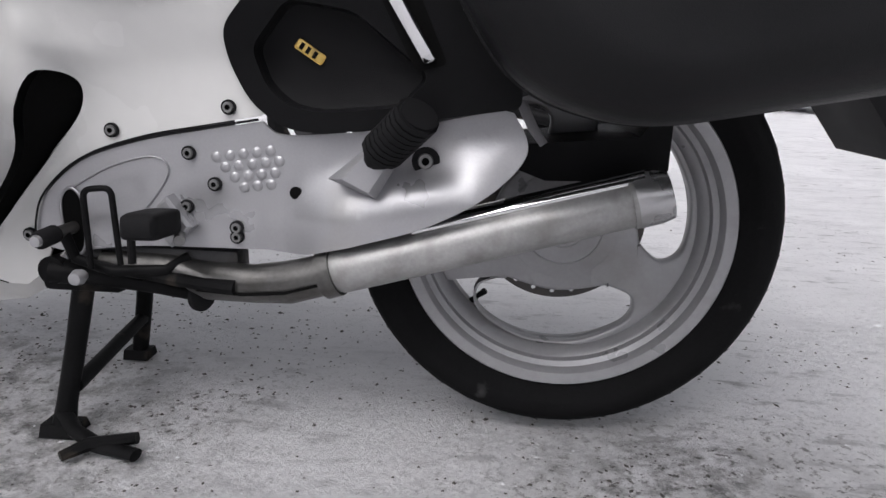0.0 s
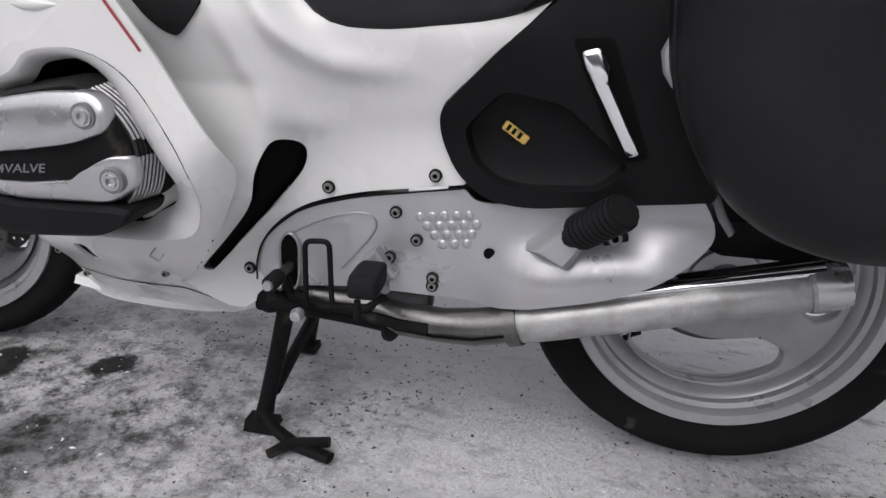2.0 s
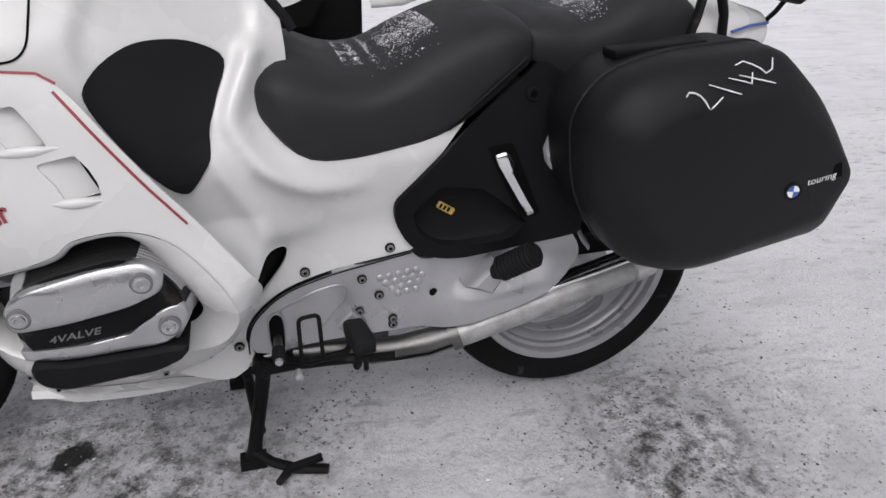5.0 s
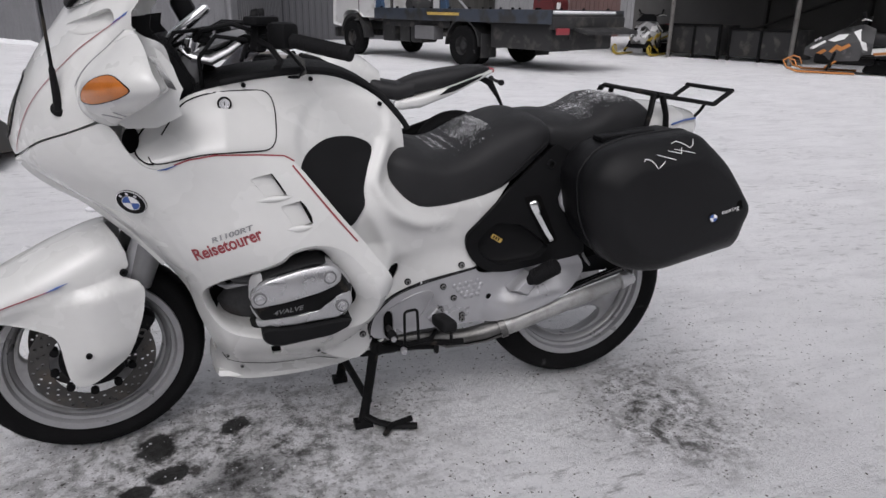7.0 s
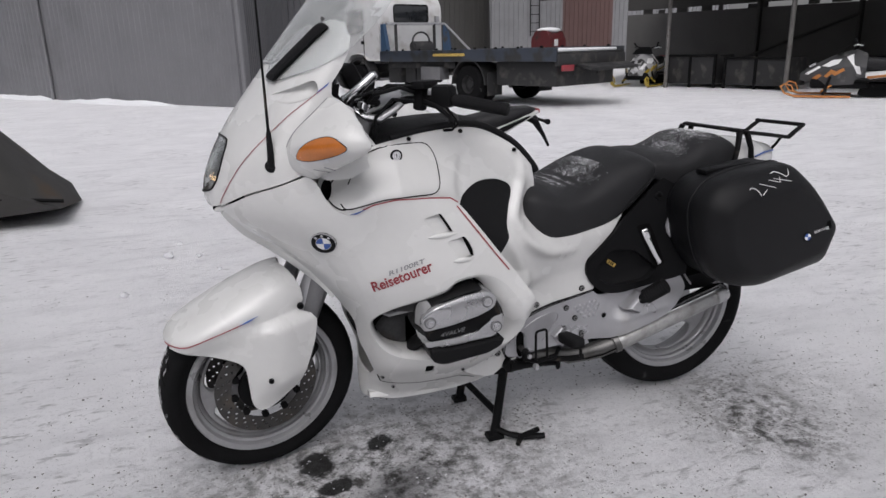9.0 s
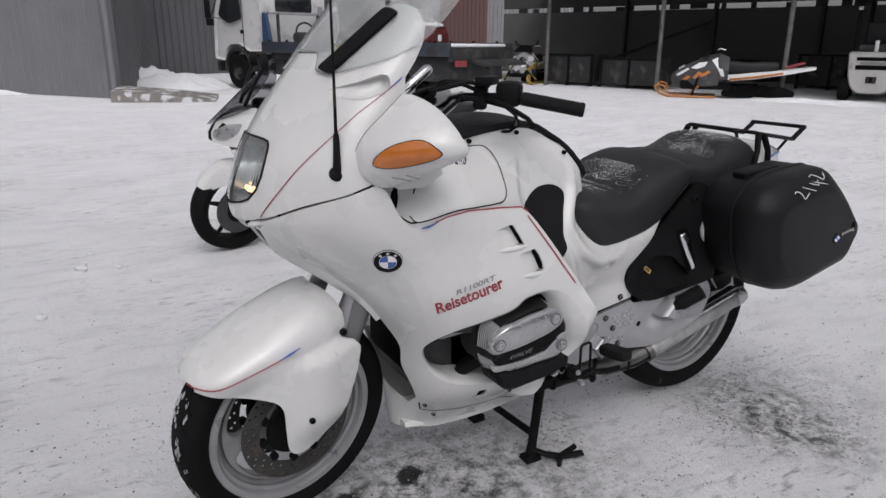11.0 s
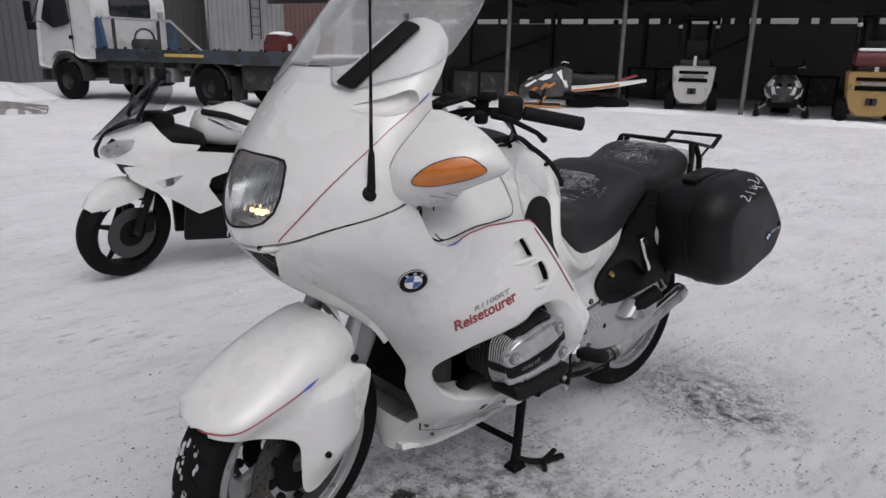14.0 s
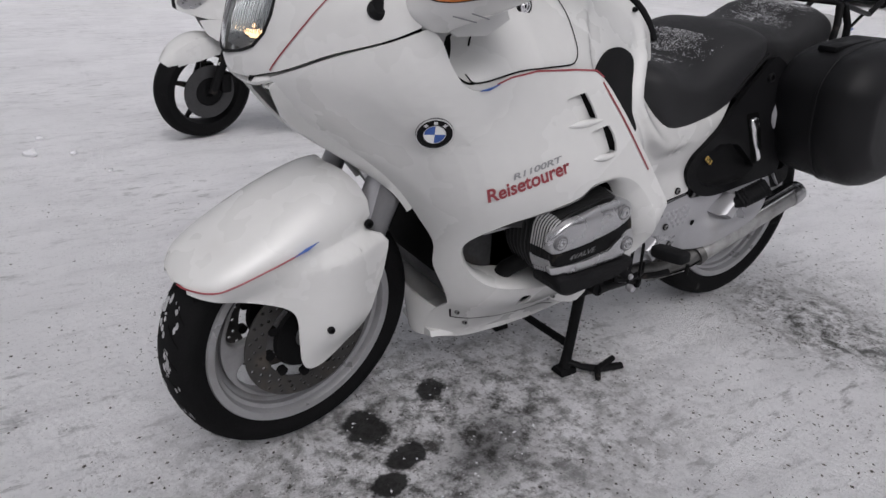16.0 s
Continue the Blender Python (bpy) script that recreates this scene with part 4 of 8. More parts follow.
def on_side(x, z, lift=0.0):
    return x, body(x, z) - 0.012 - 0.03 * max(0.0, min(1.0, (x - 1.05) / 0.3)) - lift, z


side_panel = part("side_panel", panel(SIDE, on_side, 0.02, 0.014, [RECESS]), GREY_PLASTIC, bike, "dark grey plastic side panel")
rx, rz = 1.16, 0.570
rings = [[Vector(on_side(rx + (x - rx) * k, rz + (z - rz) * k, lift)) for x, z in RECESS] for k, lift in ((1.0, 0.0), (0.985, -0.010), (0.95, -0.022), (0.80, -0.028), (0.4, -0.030), (0.01, -0.030))]
part("panel_recess", loft(rings, caps=False), BLACK_PLASTIC, side_panel, smooth=30)
bm = bmesh.new()
tagm = Matrix.Translation(on_side(1.134, 0.580, -0.0255)) @ pose(0, 0, 0, 0, 33, 8)
part("tag", box((0, 0, 0), (0.04, 0.003, 0.014), 0.003, tagm), GOLD, side_panel, "small yellow sticker")
for dx in (-0.012, -0.003, 0.007):
    part("tag_bar", box((0, 0, 0), (0.005, 0.0036, 0.009), 0, tagm @ pose(dx, 0, 0)), SHADE_AND_PART_BLACK, side_panel)
bolt(side_panel, on_side(1.278, 0.801, 0.002), 0.013).data.materials[0] = BLACK_PLASTIC
LEVER = fillet([(1.207, 0.697), (1.229, 0.704), (1.245, 0.682), (1.243, 0.668), (1.297, 0.574), (1.283, 0.568), (1.229, 0.655), (1.213, 0.680)], 0.005, 3)
lx, lz = sum(p[0] for p in LEVER) / len(LEVER), sum(p[1] for p in LEVER) / len(LEVER)
part("release_lever", loft([[Vector(on_side(lx + (x - lx) * k, lz + (z - lz) * k, lift + 0.006 * max(0.0, (z - 0.66) / 0.05))) for x, z in LEVER] for k, lift in ((1.0, 0.0), (1.0, 0.006), (0.97, 0.009), (0.86, 0.0105), (0.4, 0.0105))]), CHROME, side_panel, "bright metal pannier release lever", 60)
# recess shade painted as a flat near-black patch
part("lever_recess", panel(fillet([(1.195, 0.71), (1.245, 0.715), (1.31, 0.57), (1.272, 0.56)], 0.008, 3), lambda x, z: on_side(x, z, 0.001), 0.03, 0), SHADE_AND_PART_BLACK, side_panel)
part("grab_bracket", tube([(1.330, -0.222, 0.752), (1.316, -0.226, 0.733), (1.306, -0.230, 0.702), (1.311, -0.230, 0.680), (1.322, -0.228, 0.662)], [0.006, 0.010, 0.011, 0.010, 0.007], 10, flat=0.4), ALLOY, bike)
part("bracket_strap", tube([(1.40, -0.205, 0.53), (1.415, -0.215, 0.50), (1.43, -0.218, 0.48)], [0.012, 0.012, 0.010], 8, flat=0.3), ALLOY, bike)

# -- seats --
def seat_ring(w, zt, zb, x, n):
    """Crowned top, upright sides and a crisp lower edge."""
    ring = []
    for k in range(n):
        a = 2 * math.pi * k / n
        c, s = math.cos(a), math.sin(a)
        e = 2.9 if s > 0 else 9.0
        mid = zb + (zt - zb) * 0.45
        z = mid + (zt - mid) * s ** (2 / e) if s > 0 else mid - (mid - zb) * (-s) ** (2 / e)
        ring.append(Vector((x, w * math.copysign(abs(c) ** (2 / e), c), z)))
    return ring


def seat(name, stations, label):
    rings = [seat_ring(w, zt, zb, x, 40) for x, zt, zb, w, e in stations]
    return part(name, loft(rings), VINYL, bike, label, 60)


def stations(xs, zt, zb, w, e=3.2):
    out = []
    lo, hi = xs[0], xs[-1]
    for k in range(29):
        s = 0.5 - 0.5 * math.cos(math.pi * k / 28)
        x = lo + (hi - lo) * s
        t, b, ww = hermite(xs, zt, x), hermite(xs, zb, x), hermite(xs, w, x)
        end = min(1.0, math.sqrt(max(0.0, 1 - (1 - min(s, 1 - s) / 0.06) ** 2)) if min(s, 1 - s) < 0.06 else 1.0)
        mid = (t + b) / 2
        out.append((x, mid + (t - mid) * (0.3 + 0.7 * end), mid + (b - mid) * (0.3 + 0.7 * end), ww * (0.35 + 0.65 * end), e))
    return out


SX = (0.785, 0.81, 0.84, 0.88, 0.95, 1.02, 1.10, 1.18, 1.25, 1.31)
front_seat = seat("front_seat", stations(SX, (0.83, 0.855, 0.872, 0.868, 0.845, 0.848, 0.89, 0.922, 0.93, 0.905), (0.80, 0.772, 0.733, 0.700, 0.695, 0.704, 0.716, 0.753, 0.81, 0.86),
                  (0.205, 0.212, 0.230, 0.235, 0.230, 0.224, 0.212, 0.20, 0.19, 0.175)), "black vinyl rider seat dusted with snow")
RX = (1.27, 1.33, 1.40, 1.46, 1.51, 1.57, 1.62, 1.66)
rear_seat = seat("rear_seat", stations(RX, (0.915, 0.924, 0.922, 0.942, 0.970, 0.972, 0.958, 0.93), (0.86, 0.82, 0.805, 0.81, 0.82, 0.83, 0.84, 0.86), (0.165, 0.175, 0.175, 0.172, 0.165, 0.158, 0.15, 0.14)), "black vinyl pillion seat dusted with snow")
for top, pts in ((front_seat, [Vector((x, -0.20, z + 0.0)) for x, z in ((1.13, 0.74), (1.20, 0.80), (1.27, 0.86))]),):
    part("seat_piping", tube(pts, 0.004, 6), BLACK_PLASTIC, top)
# dry snow grains lying on the seats
SNOWY = material("dry_snow", (0.82, 0.83, 0.85), 0.8, vary=0.06, bump=0.3)
def snow_grains(parent, xs, y_range, tops, n, seed):
    r = random.Random(seed)
    bm = bmesh.new()
    while n > 0:
        x, y = r.uniform(xs[0], xs[-1]), r.gauss(*y_range)
        if noise.noise(Vector((x * 18, y * 18, seed))) + 0.5 * noise.noise(Vector((x * 60, y * 60, seed))) < r.uniform(-0.5, 0.35):
            continue
        s = r.uniform(0.0003, 0.0008)
        w, zt, zb = tops(x)
        if abs(y) > w * 0.8:
            continue
        mid = zb + (zt - zb) * 0.45
        z = mid + (zt - mid) * (1 - (abs(y) / w) ** 2.9) ** (1 / 2.9)
        bmesh.ops.create_cube(bm, size=2 * s, matrix=Matrix.Translation((x, y, z)) @ Matrix.Rotation(r.random() * 3, 4, 'Z') @ Matrix.Diagonal((r.uniform(0.8, 2.2), r.uniform(0.6, 1.2), 0.6, 1)))
        n -= 1
    return tagged(part("snow_dusting", bm, SNOWY, parent, "dusting of dry snow"), kind="stuff")


snow_grains(front_seat, (0.96, 1.13), (-0.02, 0.06), lambda x: (hermite(SX, (0.205, 0.212, 0.230, 0.235, 0.230, 0.224, 0.212, 0.20, 0.19, 0.175), x), hermite(SX, (0.83, 0.855, 0.872, 0.868, 0.845, 0.848, 0.89, 0.922, 0.93, 0.905), x), hermite(SX, (0.80, 0.772, 0.733, 0.700, 0.695, 0.704, 0.716, 0.753, 0.81, 0.86), x)), 2600, 3)
snow_grains(rear_seat, (1.40, 1.60), (-0.03, 0.05), lambda x: (hermite(RX, (0.165, 0.175, 0.175, 0.172, 0.165, 0.158, 0.15, 0.14), x), hermite(RX, (0.915, 0.924, 0.922, 0.942, 0.970, 0.972, 0.958, 0.93), x), hermite(RX, (0.86, 0.82, 0.805, 0.81, 0.82, 0.83, 0.84, 0.86), x)), 2300, 8)

# white tail behind the pillion seat
rings = [superellipse(w, zt, zb, x, 24, 3.5) for x, zt, zb, w in ((1.50, 0.86, 0.72, 0.14), (1.60, 0.91, 0.72, 0.158), (1.70, 0.940, 0.74, 0.152), (1.76, 0.935, 0.78, 0.13), (1.84, 0.915, 0.82, 0.10), (1.87, 0.89, 0.84, 0.07))]
tail = part("tail_fairing", loft(rings), WHITE, bike, "white tail fairing with a thin stripe", 55)
part("pinstripe", tube([(1.72, -0.147, 0.885), (1.78, -0.125, 0.893), (1.84, -0.10, 0.893)], 0.003, 6), BLUE, tail)

# -- luggage rack --
rack = part("luggage_rack", tube([(1.655, 0.165, 0.970), (1.655, 0.155, 0.976), (1.652, -0.135, 0.976), (1.655, -0.150, 0.970)], 0.011, 10, flat=0.6), BLACK_METAL, bike, "black tubular luggage rack")
for side in (-1, 1):
    part("rack_rail", tube([(1.655, side * 0.146, 0.974), (1.78, side * 0.124, 0.955), (1.895, side * 0.105, 0.936), (1.903, side * 0.103, 0.936)], 0.010, 10, flat=0.7), BLACK_METAL, rack)
    part("rack_riser", tube([(1.898, side * 0.106, 0.935), (1.93, side * 0.105, 0.956), (1.960, side * 0.104, 0.975)], 0.010, 10, flat=0.7), BLACK_METAL, rack)
    for a, b, c in (((1.640, side * 0.150, 0.972), (1.622, side * 0.166, 0.92), (1.592, side * 0.178, 0.84)), ((1.676, side * 0.145, 0.968), (1.680, side * 0.165, 0.92), (1.684, side * 0.172, 0.84)), ((1.862, side * 0.110, 0.940), (1.858, side * 0.095, 0.915), (1.835, side * 0.085, 0.885))):
        part("rack_post", tube([a, b, c], [0.012, 0.011, 0.012] if a[0] < 1.8 else 0.007, 10, flat=0.7), BLACK_METAL, rack)
part("rack_hoop", tube([(1.956, 0.112, 0.974), (1.962, -0.106, 0.976)], 0.010, 10, flat=0.7), BLACK_METAL, rack)

# -- pannier --
PAN = fillet([(1.290, 0.80), (1.338, 0.865), (1.43, 0.893), (1.615, 0.910), (1.725, 0.82), (1.812, 0.686), (1.786, 0.566), (1.50, 0.512), (1.385, 0.545), (1.308, 0.66)], [0.05, 0.06, 0.12, 0.03, 0.06, 0.03, 0.02, 0.08, 0.08, 0.12], 6)
FACE = fillet([(1.360, 0.785), (1.400, 0.815), (1.46, 0.830), (1.605, 0.846), (1.695, 0.785), (1.778, 0.700), (1.738, 0.628), (1.53, 0.570), (1.445, 0.590), (1.375, 0.66)], [0.05, 0.06, 0.12, 0.03, 0.06, 0.03, 0.02, 0.08, 0.08, 0.12], 6)
pc = Vector((1.55, 0.715))
def pan_ring(y, k, dx=0.0, dz=0.0):
    return [Vector((pc.x + (x - pc.x) * k + dx, y, pc.y + (z - pc.y) * k + dz)) for x, z in PAN]


pannier = part("pannier", loft([pan_ring(-0.215, 0.88), pan_ring(-0.222, 0.945), pan_ring(-0.24, 0.975), pan_ring(-0.32, 0.988), pan_ring(-0.335, 0.985), pan_ring(-0.3355, 0.965)]), PANNIER, bike, "black hard pannier with chalk number and small badge", 30)
def lid_ring(y, t, k=1.0):
    """Between the rim outline and the outline of the lid's flat face."""
    return [Vector((pc.x + (a[0] + (b[0] - a[0]) * t - pc.x) * k, y, pc.y + (a[1] + (b[1] - a[1]) * t - pc.y) * k)) for a, b in zip(PAN, FACE)]


lid = part("pannier_lid", loft([pan_ring(-0.338, 0.965), pan_ring(-0.3385, 0.985), pan_ring(-0.346, 0.998), lid_ring(-0.375, 0.0), lid_ring(-0.402, 0.04), lid_ring(-0.422, 0.17), lid_ring(-0.440, 0.42), lid_ring(-0.452, 0.66), lid_ring(-0.4595, 0.87), lid_ring(-0.4635, 1.0), lid_ring(-0.4645, 1.0, 0.93), lid_ring(-0.4655, 1.0, 0.5)]), PANNIER, pannier, smooth=60)
part("pannier_rim", tube(pan_ring(-0.341, 0.994), 0.0045, 6, closed=True), PANNIER, pannier)
part("pannier_latch", box((1.46, -0.290, 0.889), (0.17, 0.05, 0.016), 0.004, pose(0, 0, 0, 0, -5, 0)), GREY_PLASTIC, pannier)
CHALK = (((1.422, -0.452, 0.847), (1.424, -0.451, 0.849), (1.427, -0.449, 0.853), (1.437, -0.451, 0.852), (1.445, -0.455, 0.848), (1.453, -0.458, 0.84), (1.461, -0.461, 0.828), (1.468, -0.461, 0.834), (1.482, -0.458, 0.846)),
         ((1.461, -0.447, 0.863), (1.495, -0.456, 0.854), (1.514, -0.458, 0.849)),
         ((1.496, -0.444, 0.871), (1.521, -0.45, 0.866), (1.533, -0.452, 0.863), (1.539, -0.441, 0.877)),
         ((1.516, -0.442, 0.874), (1.554, -0.451, 0.867), (1.574, -0.455, 0.863)),
         ((1.517, -0.426, 0.886), (1.523, -0.424, 0.887), (1.533, -0.421, 0.89), (1.545, -0.429, 0.887), (1.555, -0.437, 0.882), (1.562, -0.444, 0.876), (1.574, -0.44, 0.881), (1.577, -0.436, 0.885), (1.586, -0.422, 0.894)))
for stroke in CHALK:
    part("chalk_stroke", tube([(x, y - 0.001, z + 0.001) for x, y, z in stroke], [0.0009] + [0.0014] * (len(stroke) - 2) + [0.001], 6), WHITE_DECAL, pannier, "white chalk line")
badge = Matrix.Translation((1.652, -0.4665, 0.683)) @ pose(0, 0, 0, -2, 0, -10)
part("badge", lathe([(0.0001, -0.003), (0.015, -0.003), (0.016, 0.002)], 20, badge), BLACK_PLASTIC, pannier, "small round blue and white badge")
for k in range(4):
    a = math.pi / 2 * k
    bm = bmesh.new()
    vs = [bm.verts.new(badge @ Vector((0, -0.0036, 0)))] + [bm.verts.new(badge @ Vector((0.0105 * math.cos(a + t), -0.0036, 0.0105 * math.sin(a + t)))) for t in [math.pi / 2 * j / 6 for j in range(7)]]
    bm.faces.new(vs)
    part("badge_quarter", bm, BLUE if k % 2 else WHITE_DECAL, pannier)
part("badge_plate", box((1.715, -0.4605, 0.706), (0.062, 0.004, 0.026), 0.002, pose(0, 0, 0, 0, -17, -10)), SHADE_AND_PART_BLACK, pannier)
part("badge_word", text_mesh("touring", 0.017, lambda x, y: (Matrix.Translation((1.680, -0.4665, 0.690)) @ pose(0, 0, 0, 90, -17, -10)) @ Vector((x, y, 0)), 0.2), WHITE_DECAL, pannier)


# -- wheels --
def wheel(name, parent, m, big, half, lip, hub, spoke_at, label):
    """big: tyre radius, half: its half width, lip: rim radius. Built about the y axis."""
    w = new(name)
    w.empty_display_size = 0.1
    w.parent = parent
    w["label"] = label
    prof = []
    for k in range(25):
        a = math.radians(-128 + 256 * k / 24)
        c, s = math.cos(a), math.sin(a)
        rc = (big + lip) / 2
        prof.append((rc + (big - rc) * (abs(c) ** 0.85 * (1 if c > 0 else -0.9)), half * math.copysign(abs(s) ** 0.8, s)))
    prof[0] = (lip - 0.004, -half * 0.80)
    prof[-1] = (lip - 0.004, half * 0.80)
    part("tyre", lathe(prof, 96, m), RUBBER, w, "black road tyre with worn tread")
    # tread grooves: thin dark blocks set across the crown
    bm = bmesh.new()
    for k in range(36):
        a = 2 * math.pi * k / 36
        for s in (-1, 1):
            row = []
            for j in range(4):
                yy = s * half * (0.12 + 0.22 * j)
                q = min(0.99, abs(yy) / half)
                rr = (big + lip) / 2 + (big - (big + lip) / 2) * (1 - q ** 2.5) ** (0.85 / 2) + 0.0012
                aa = a + s * 0.0 + 0.035 * j + (0.087 if s > 0 else 0)
                row.append([m @ Vector((rr * math.cos(aa + e), yy, rr * math.sin(aa + e))) for e in (-0.008, 0.008)])
            vs = [[bm.verts.new(p) for p in r] for r in row]
            for p, q2 in zip(vs, vs[1:]):
                bm.faces.new((p[0], p[1], q2[1], q2[0]))
    part("tread_grooves", bm, SHADE_AND_PART_BLACK, w)
    h = half * 0.86
    rim = [(lip, -h), (lip - 0.002, -h - 0.003), (lip - 0.018, -h - 0.001), (lip - 0.021, -h + 0.004), (lip - 0.023, -h + 0.015), (lip - 0.031, -h + 0.019), (lip - 0.033, -h + 0.030), (lip - 0.043, -h + 0.038), (lip - 0.046, -h + 0.050), (lip - 0.052, -0.012),
           (lip - 0.052, 0.012), (lip - 0.044, h - 0.048), (lip - 0.032, h - 0.04), (lip - 0.019, h - 0.012), (lip - 0.016, h), (lip, h)]
    part("rim", lathe(rim, 96, m, close=True), RIM, w, "silver cast rim")
    part("hub", lathe([(0.0001, -hub[1] - 0.004), (hub[0] * 0.35, -hub[1] - 0.004), (hub[0] * 0.4, -hub[1] + 0.004), (hub[0] * 0.68, -hub[1] + 0.002), (hub[0] * 0.72, -hub[1] + 0.008), (hub[0], -hub[1] + 0.014), (hub[0], 0.03), (0.0001, 0.03)], 48, m), RIM, w)
    # three broad spokes cast with the rim: a dished web with rounded windows
    r_out, r_in, hw = lip - 0.054, hub[0] * 1.18, hub[2]
    def edge_point(a0, r, s):
        d, e = Vector((math.cos(a0), math.sin(a0))), Vector((-math.sin(a0), math.cos(a0)))
        width = hw * (1 + 0.5 * max(0.0, 1 - (r - r_in) / (0.5 * (r_out - r_in))) ** 2)
        return tuple(d * math.sqrt(r * r - width * width) + e * width * s)
    windows = []
    for k in range(3):
        a0, a1 = radians(spoke_at + 120 * k), radians(spoke_at + 120 * k + 120)
        da = math.asin(hw / r_out) + 0.20
        pts = [edge_point(a0, r_in * 1.22, 1), edge_point(a0, 0.62 * r_out, 1), edge_point(a0, 0.84 * r_out, 1)]
        pts += [(r * math.cos(a), r * math.sin(a)) for a, r in ((a0 + da, r_out * 0.975), (a0 + 0.36 * (a1 - a0), r_out), (a0 + 0.5 * (a1 - a0), r_out), (a0 + 0.64 * (a1 - a0), r_out), (a1 - da, r_out * 0.975))]
        pts += [edge_point(a1, 0.84 * r_out, -1), edge_point(a1, 0.62 * r_out, -1), edge_point(a1, r_in * 1.22, -1)]
        am = (a0 + a1) / 2
        pts.append((r_in * 1.08 * math.cos(am), r_in * 1.08 * math.sin(am)))
        windows.append(smooth_loop(pts, 5))
    def dish(x, z):
        t = min(1.0, math.hypot(x, z) / r_out)
        return x, -hub[1] * 0.72 * (1 - t) - 0.022 * t, z
    def grown(loop, e):
        out = []
        for i, p in enumerate(loop):
            d = Vector(loop[(i + 1) % len(loop)]) - Vector(loop[i - 1])
            d.normalize()
            out.append((p[0] + d.y * e, p[1] - d.x * e))
        return out
    disc = [((lip - 0.046) * math.cos(2 * math.pi * j / 72), (lip - 0.046) * math.sin(2 * math.pi * j / 72)) for j in range(72)]
    wide = [grown(loop, 0.004) for loop in windows]
    bm = panel(disc, dish, 0.05, 0, wide)
    back = bpy.data.meshes.new("web_back")
    far = panel(disc, lambda x, z: (x, dish(x, z)[1] + 0.026, z), 0.05, 0, wide)
    far.to_mesh(back)
    far.free()
    bm.from_mesh(back)
    bpy.data.meshes.remove(back)
    for loop, big_loop in zip(windows, wide):
        rows = [[bm.verts.new((x, dish(x, z)[1] + dy, z)) for x, z in ring] for ring, dy in ((big_loop, 0.0), (grown(loop, 0.0012), 0.0014), (loop, 0.0045), (loop, 0.0215), (big_loop, 0.026))]
        for a, b in zip(rows, rows[1:]):
            for j in range(len(a)):
                bm.faces.new((a[j], a[(j + 1) % len(a)], b[(j + 1) % len(a)], b[j]))
    bmesh.ops.remove_doubles(bm, verts=bm.verts[:], dist=0.0002)
    bm.transform(m)
    part("spokes", bm, RIM, w, "three broad silver spokes", smooth=50)
    a = radians(spoke_at + 258)
    v = Vector((math.cos(a), 0, math.sin(a)))
    q = v * (lip - 0.047)
    part("valve", tube([m @ q, m @ (q - v * 0.02 + Vector((0, -0.006, 0))), m @ (q - v * 0.036 + Vector((0, -0.014, 0)))], [0.006, 0.004, 0.0055], 8), BLACK_PLASTIC, w)
    return w


def brake_disc(parent, m, r_out, r_in, y, holes=True, carrier=True):
    """A drilled disc: the bores are real openings."""
    n = 75
    bm = bmesh.new()
    rad = [r_in, r_in + 0.3 * (r_out - r_in), r_in + 0.55 * (r_out - r_in), r_in + 0.8 * (r_out - r_in), r_out]
    outer = [(r_out * math.cos(2 * math.pi * k / 72), r_out * math.sin(2 * math.pi * k / 72)) for k in range(72)]
    inner = [(r_in * math.cos(2 * math.pi * k / 48), r_in * math.sin(2 * math.pi * k / 48)) for k in range(48)]
    loops = [outer, inner]
    if holes:
        for k in range(n):
            a = 2 * math.pi * k / n
            r = rad[1 + k % 3]
            loops.append([(r * math.cos(a) + 0.004 * math.cos(t), r * math.sin(a) + 0.004 * math.sin(t)) for t in [2 * math.pi * j / 8 for j in range(8)]])
    for loop in loops:
        vs = [bm.verts.new((x, y, z)) for x, z in loop]
        for a, b in zip(vs, vs[1:] + vs[:1]):
            bm.edges.new((a, b))
    bmesh.ops.triangle_fill(bm, use_beauty=True, use_dissolve=False, edges=bm.edges[:], normal=(0, 1, 0))
    bmesh.ops.solidify(bm, geom=bm.faces[:], thickness=0.004)
    bm.transform(m)
    d = part("brake_disc", bm, DISC, parent, "drilled steel brake disc", 30)
    if carrier:
        bm = lathe([(0.035, y - 0.004), (r_in * 0.75, y - 0.004), (r_in * 0.8, y + 0.004), (0.035, y + 0.004)], 40, m, close=True)
        part("disc_carrier", bm, BLACK_METAL, parent)
        for k in range(10):
            a = 2 * math.pi * (k + 0.3) / 10
            part("disc_button", lathe([(0.0001, y - 0.007), (0.011, y - 0.007), (0.011, y + 0.006)], 12, m @ Matrix.Translation((r_in * 0.93 * math.cos(a), 0, r_in * 0.93 * math.sin(a)))), BLACK_METAL, parent)
    return d


rear = wheel("rear_wheel", bike, Matrix.Translation((1.484, 0, 0.340)), 0.325, 0.080, 0.2485, (0.085, 0.045, 0.036), -32, "rear wheel with three broad silver spokes")
brake_disc(rear, Matrix.Translation((1.484, 0, 0.340)), 0.138, 0.085, 0.035, carrier=False)
part("final_drive", lathe([(0.0001, 0.03), (0.07, 0.03), (0.095, 0.05), (0.09, 0.11), (0.05, 0.13), (0.0001, 0.13)], 32, Matrix.Translation((1.484, 0, 0.340))), DARK_ENGINE, bike)
part("swing_arm", tube([(1.46, 0.12, 0.35), (1.25, 0.115, 0.36), (1.0, 0.10, 0.38)], [0.05, 0.042, 0.05], 14), DARK_ENGINE, bike)
part("rear_caliper", box((1.36, 0.06, 0.27), (0.06, 0.06, 0.05), 0.01), DARK_ENGINE, bike)
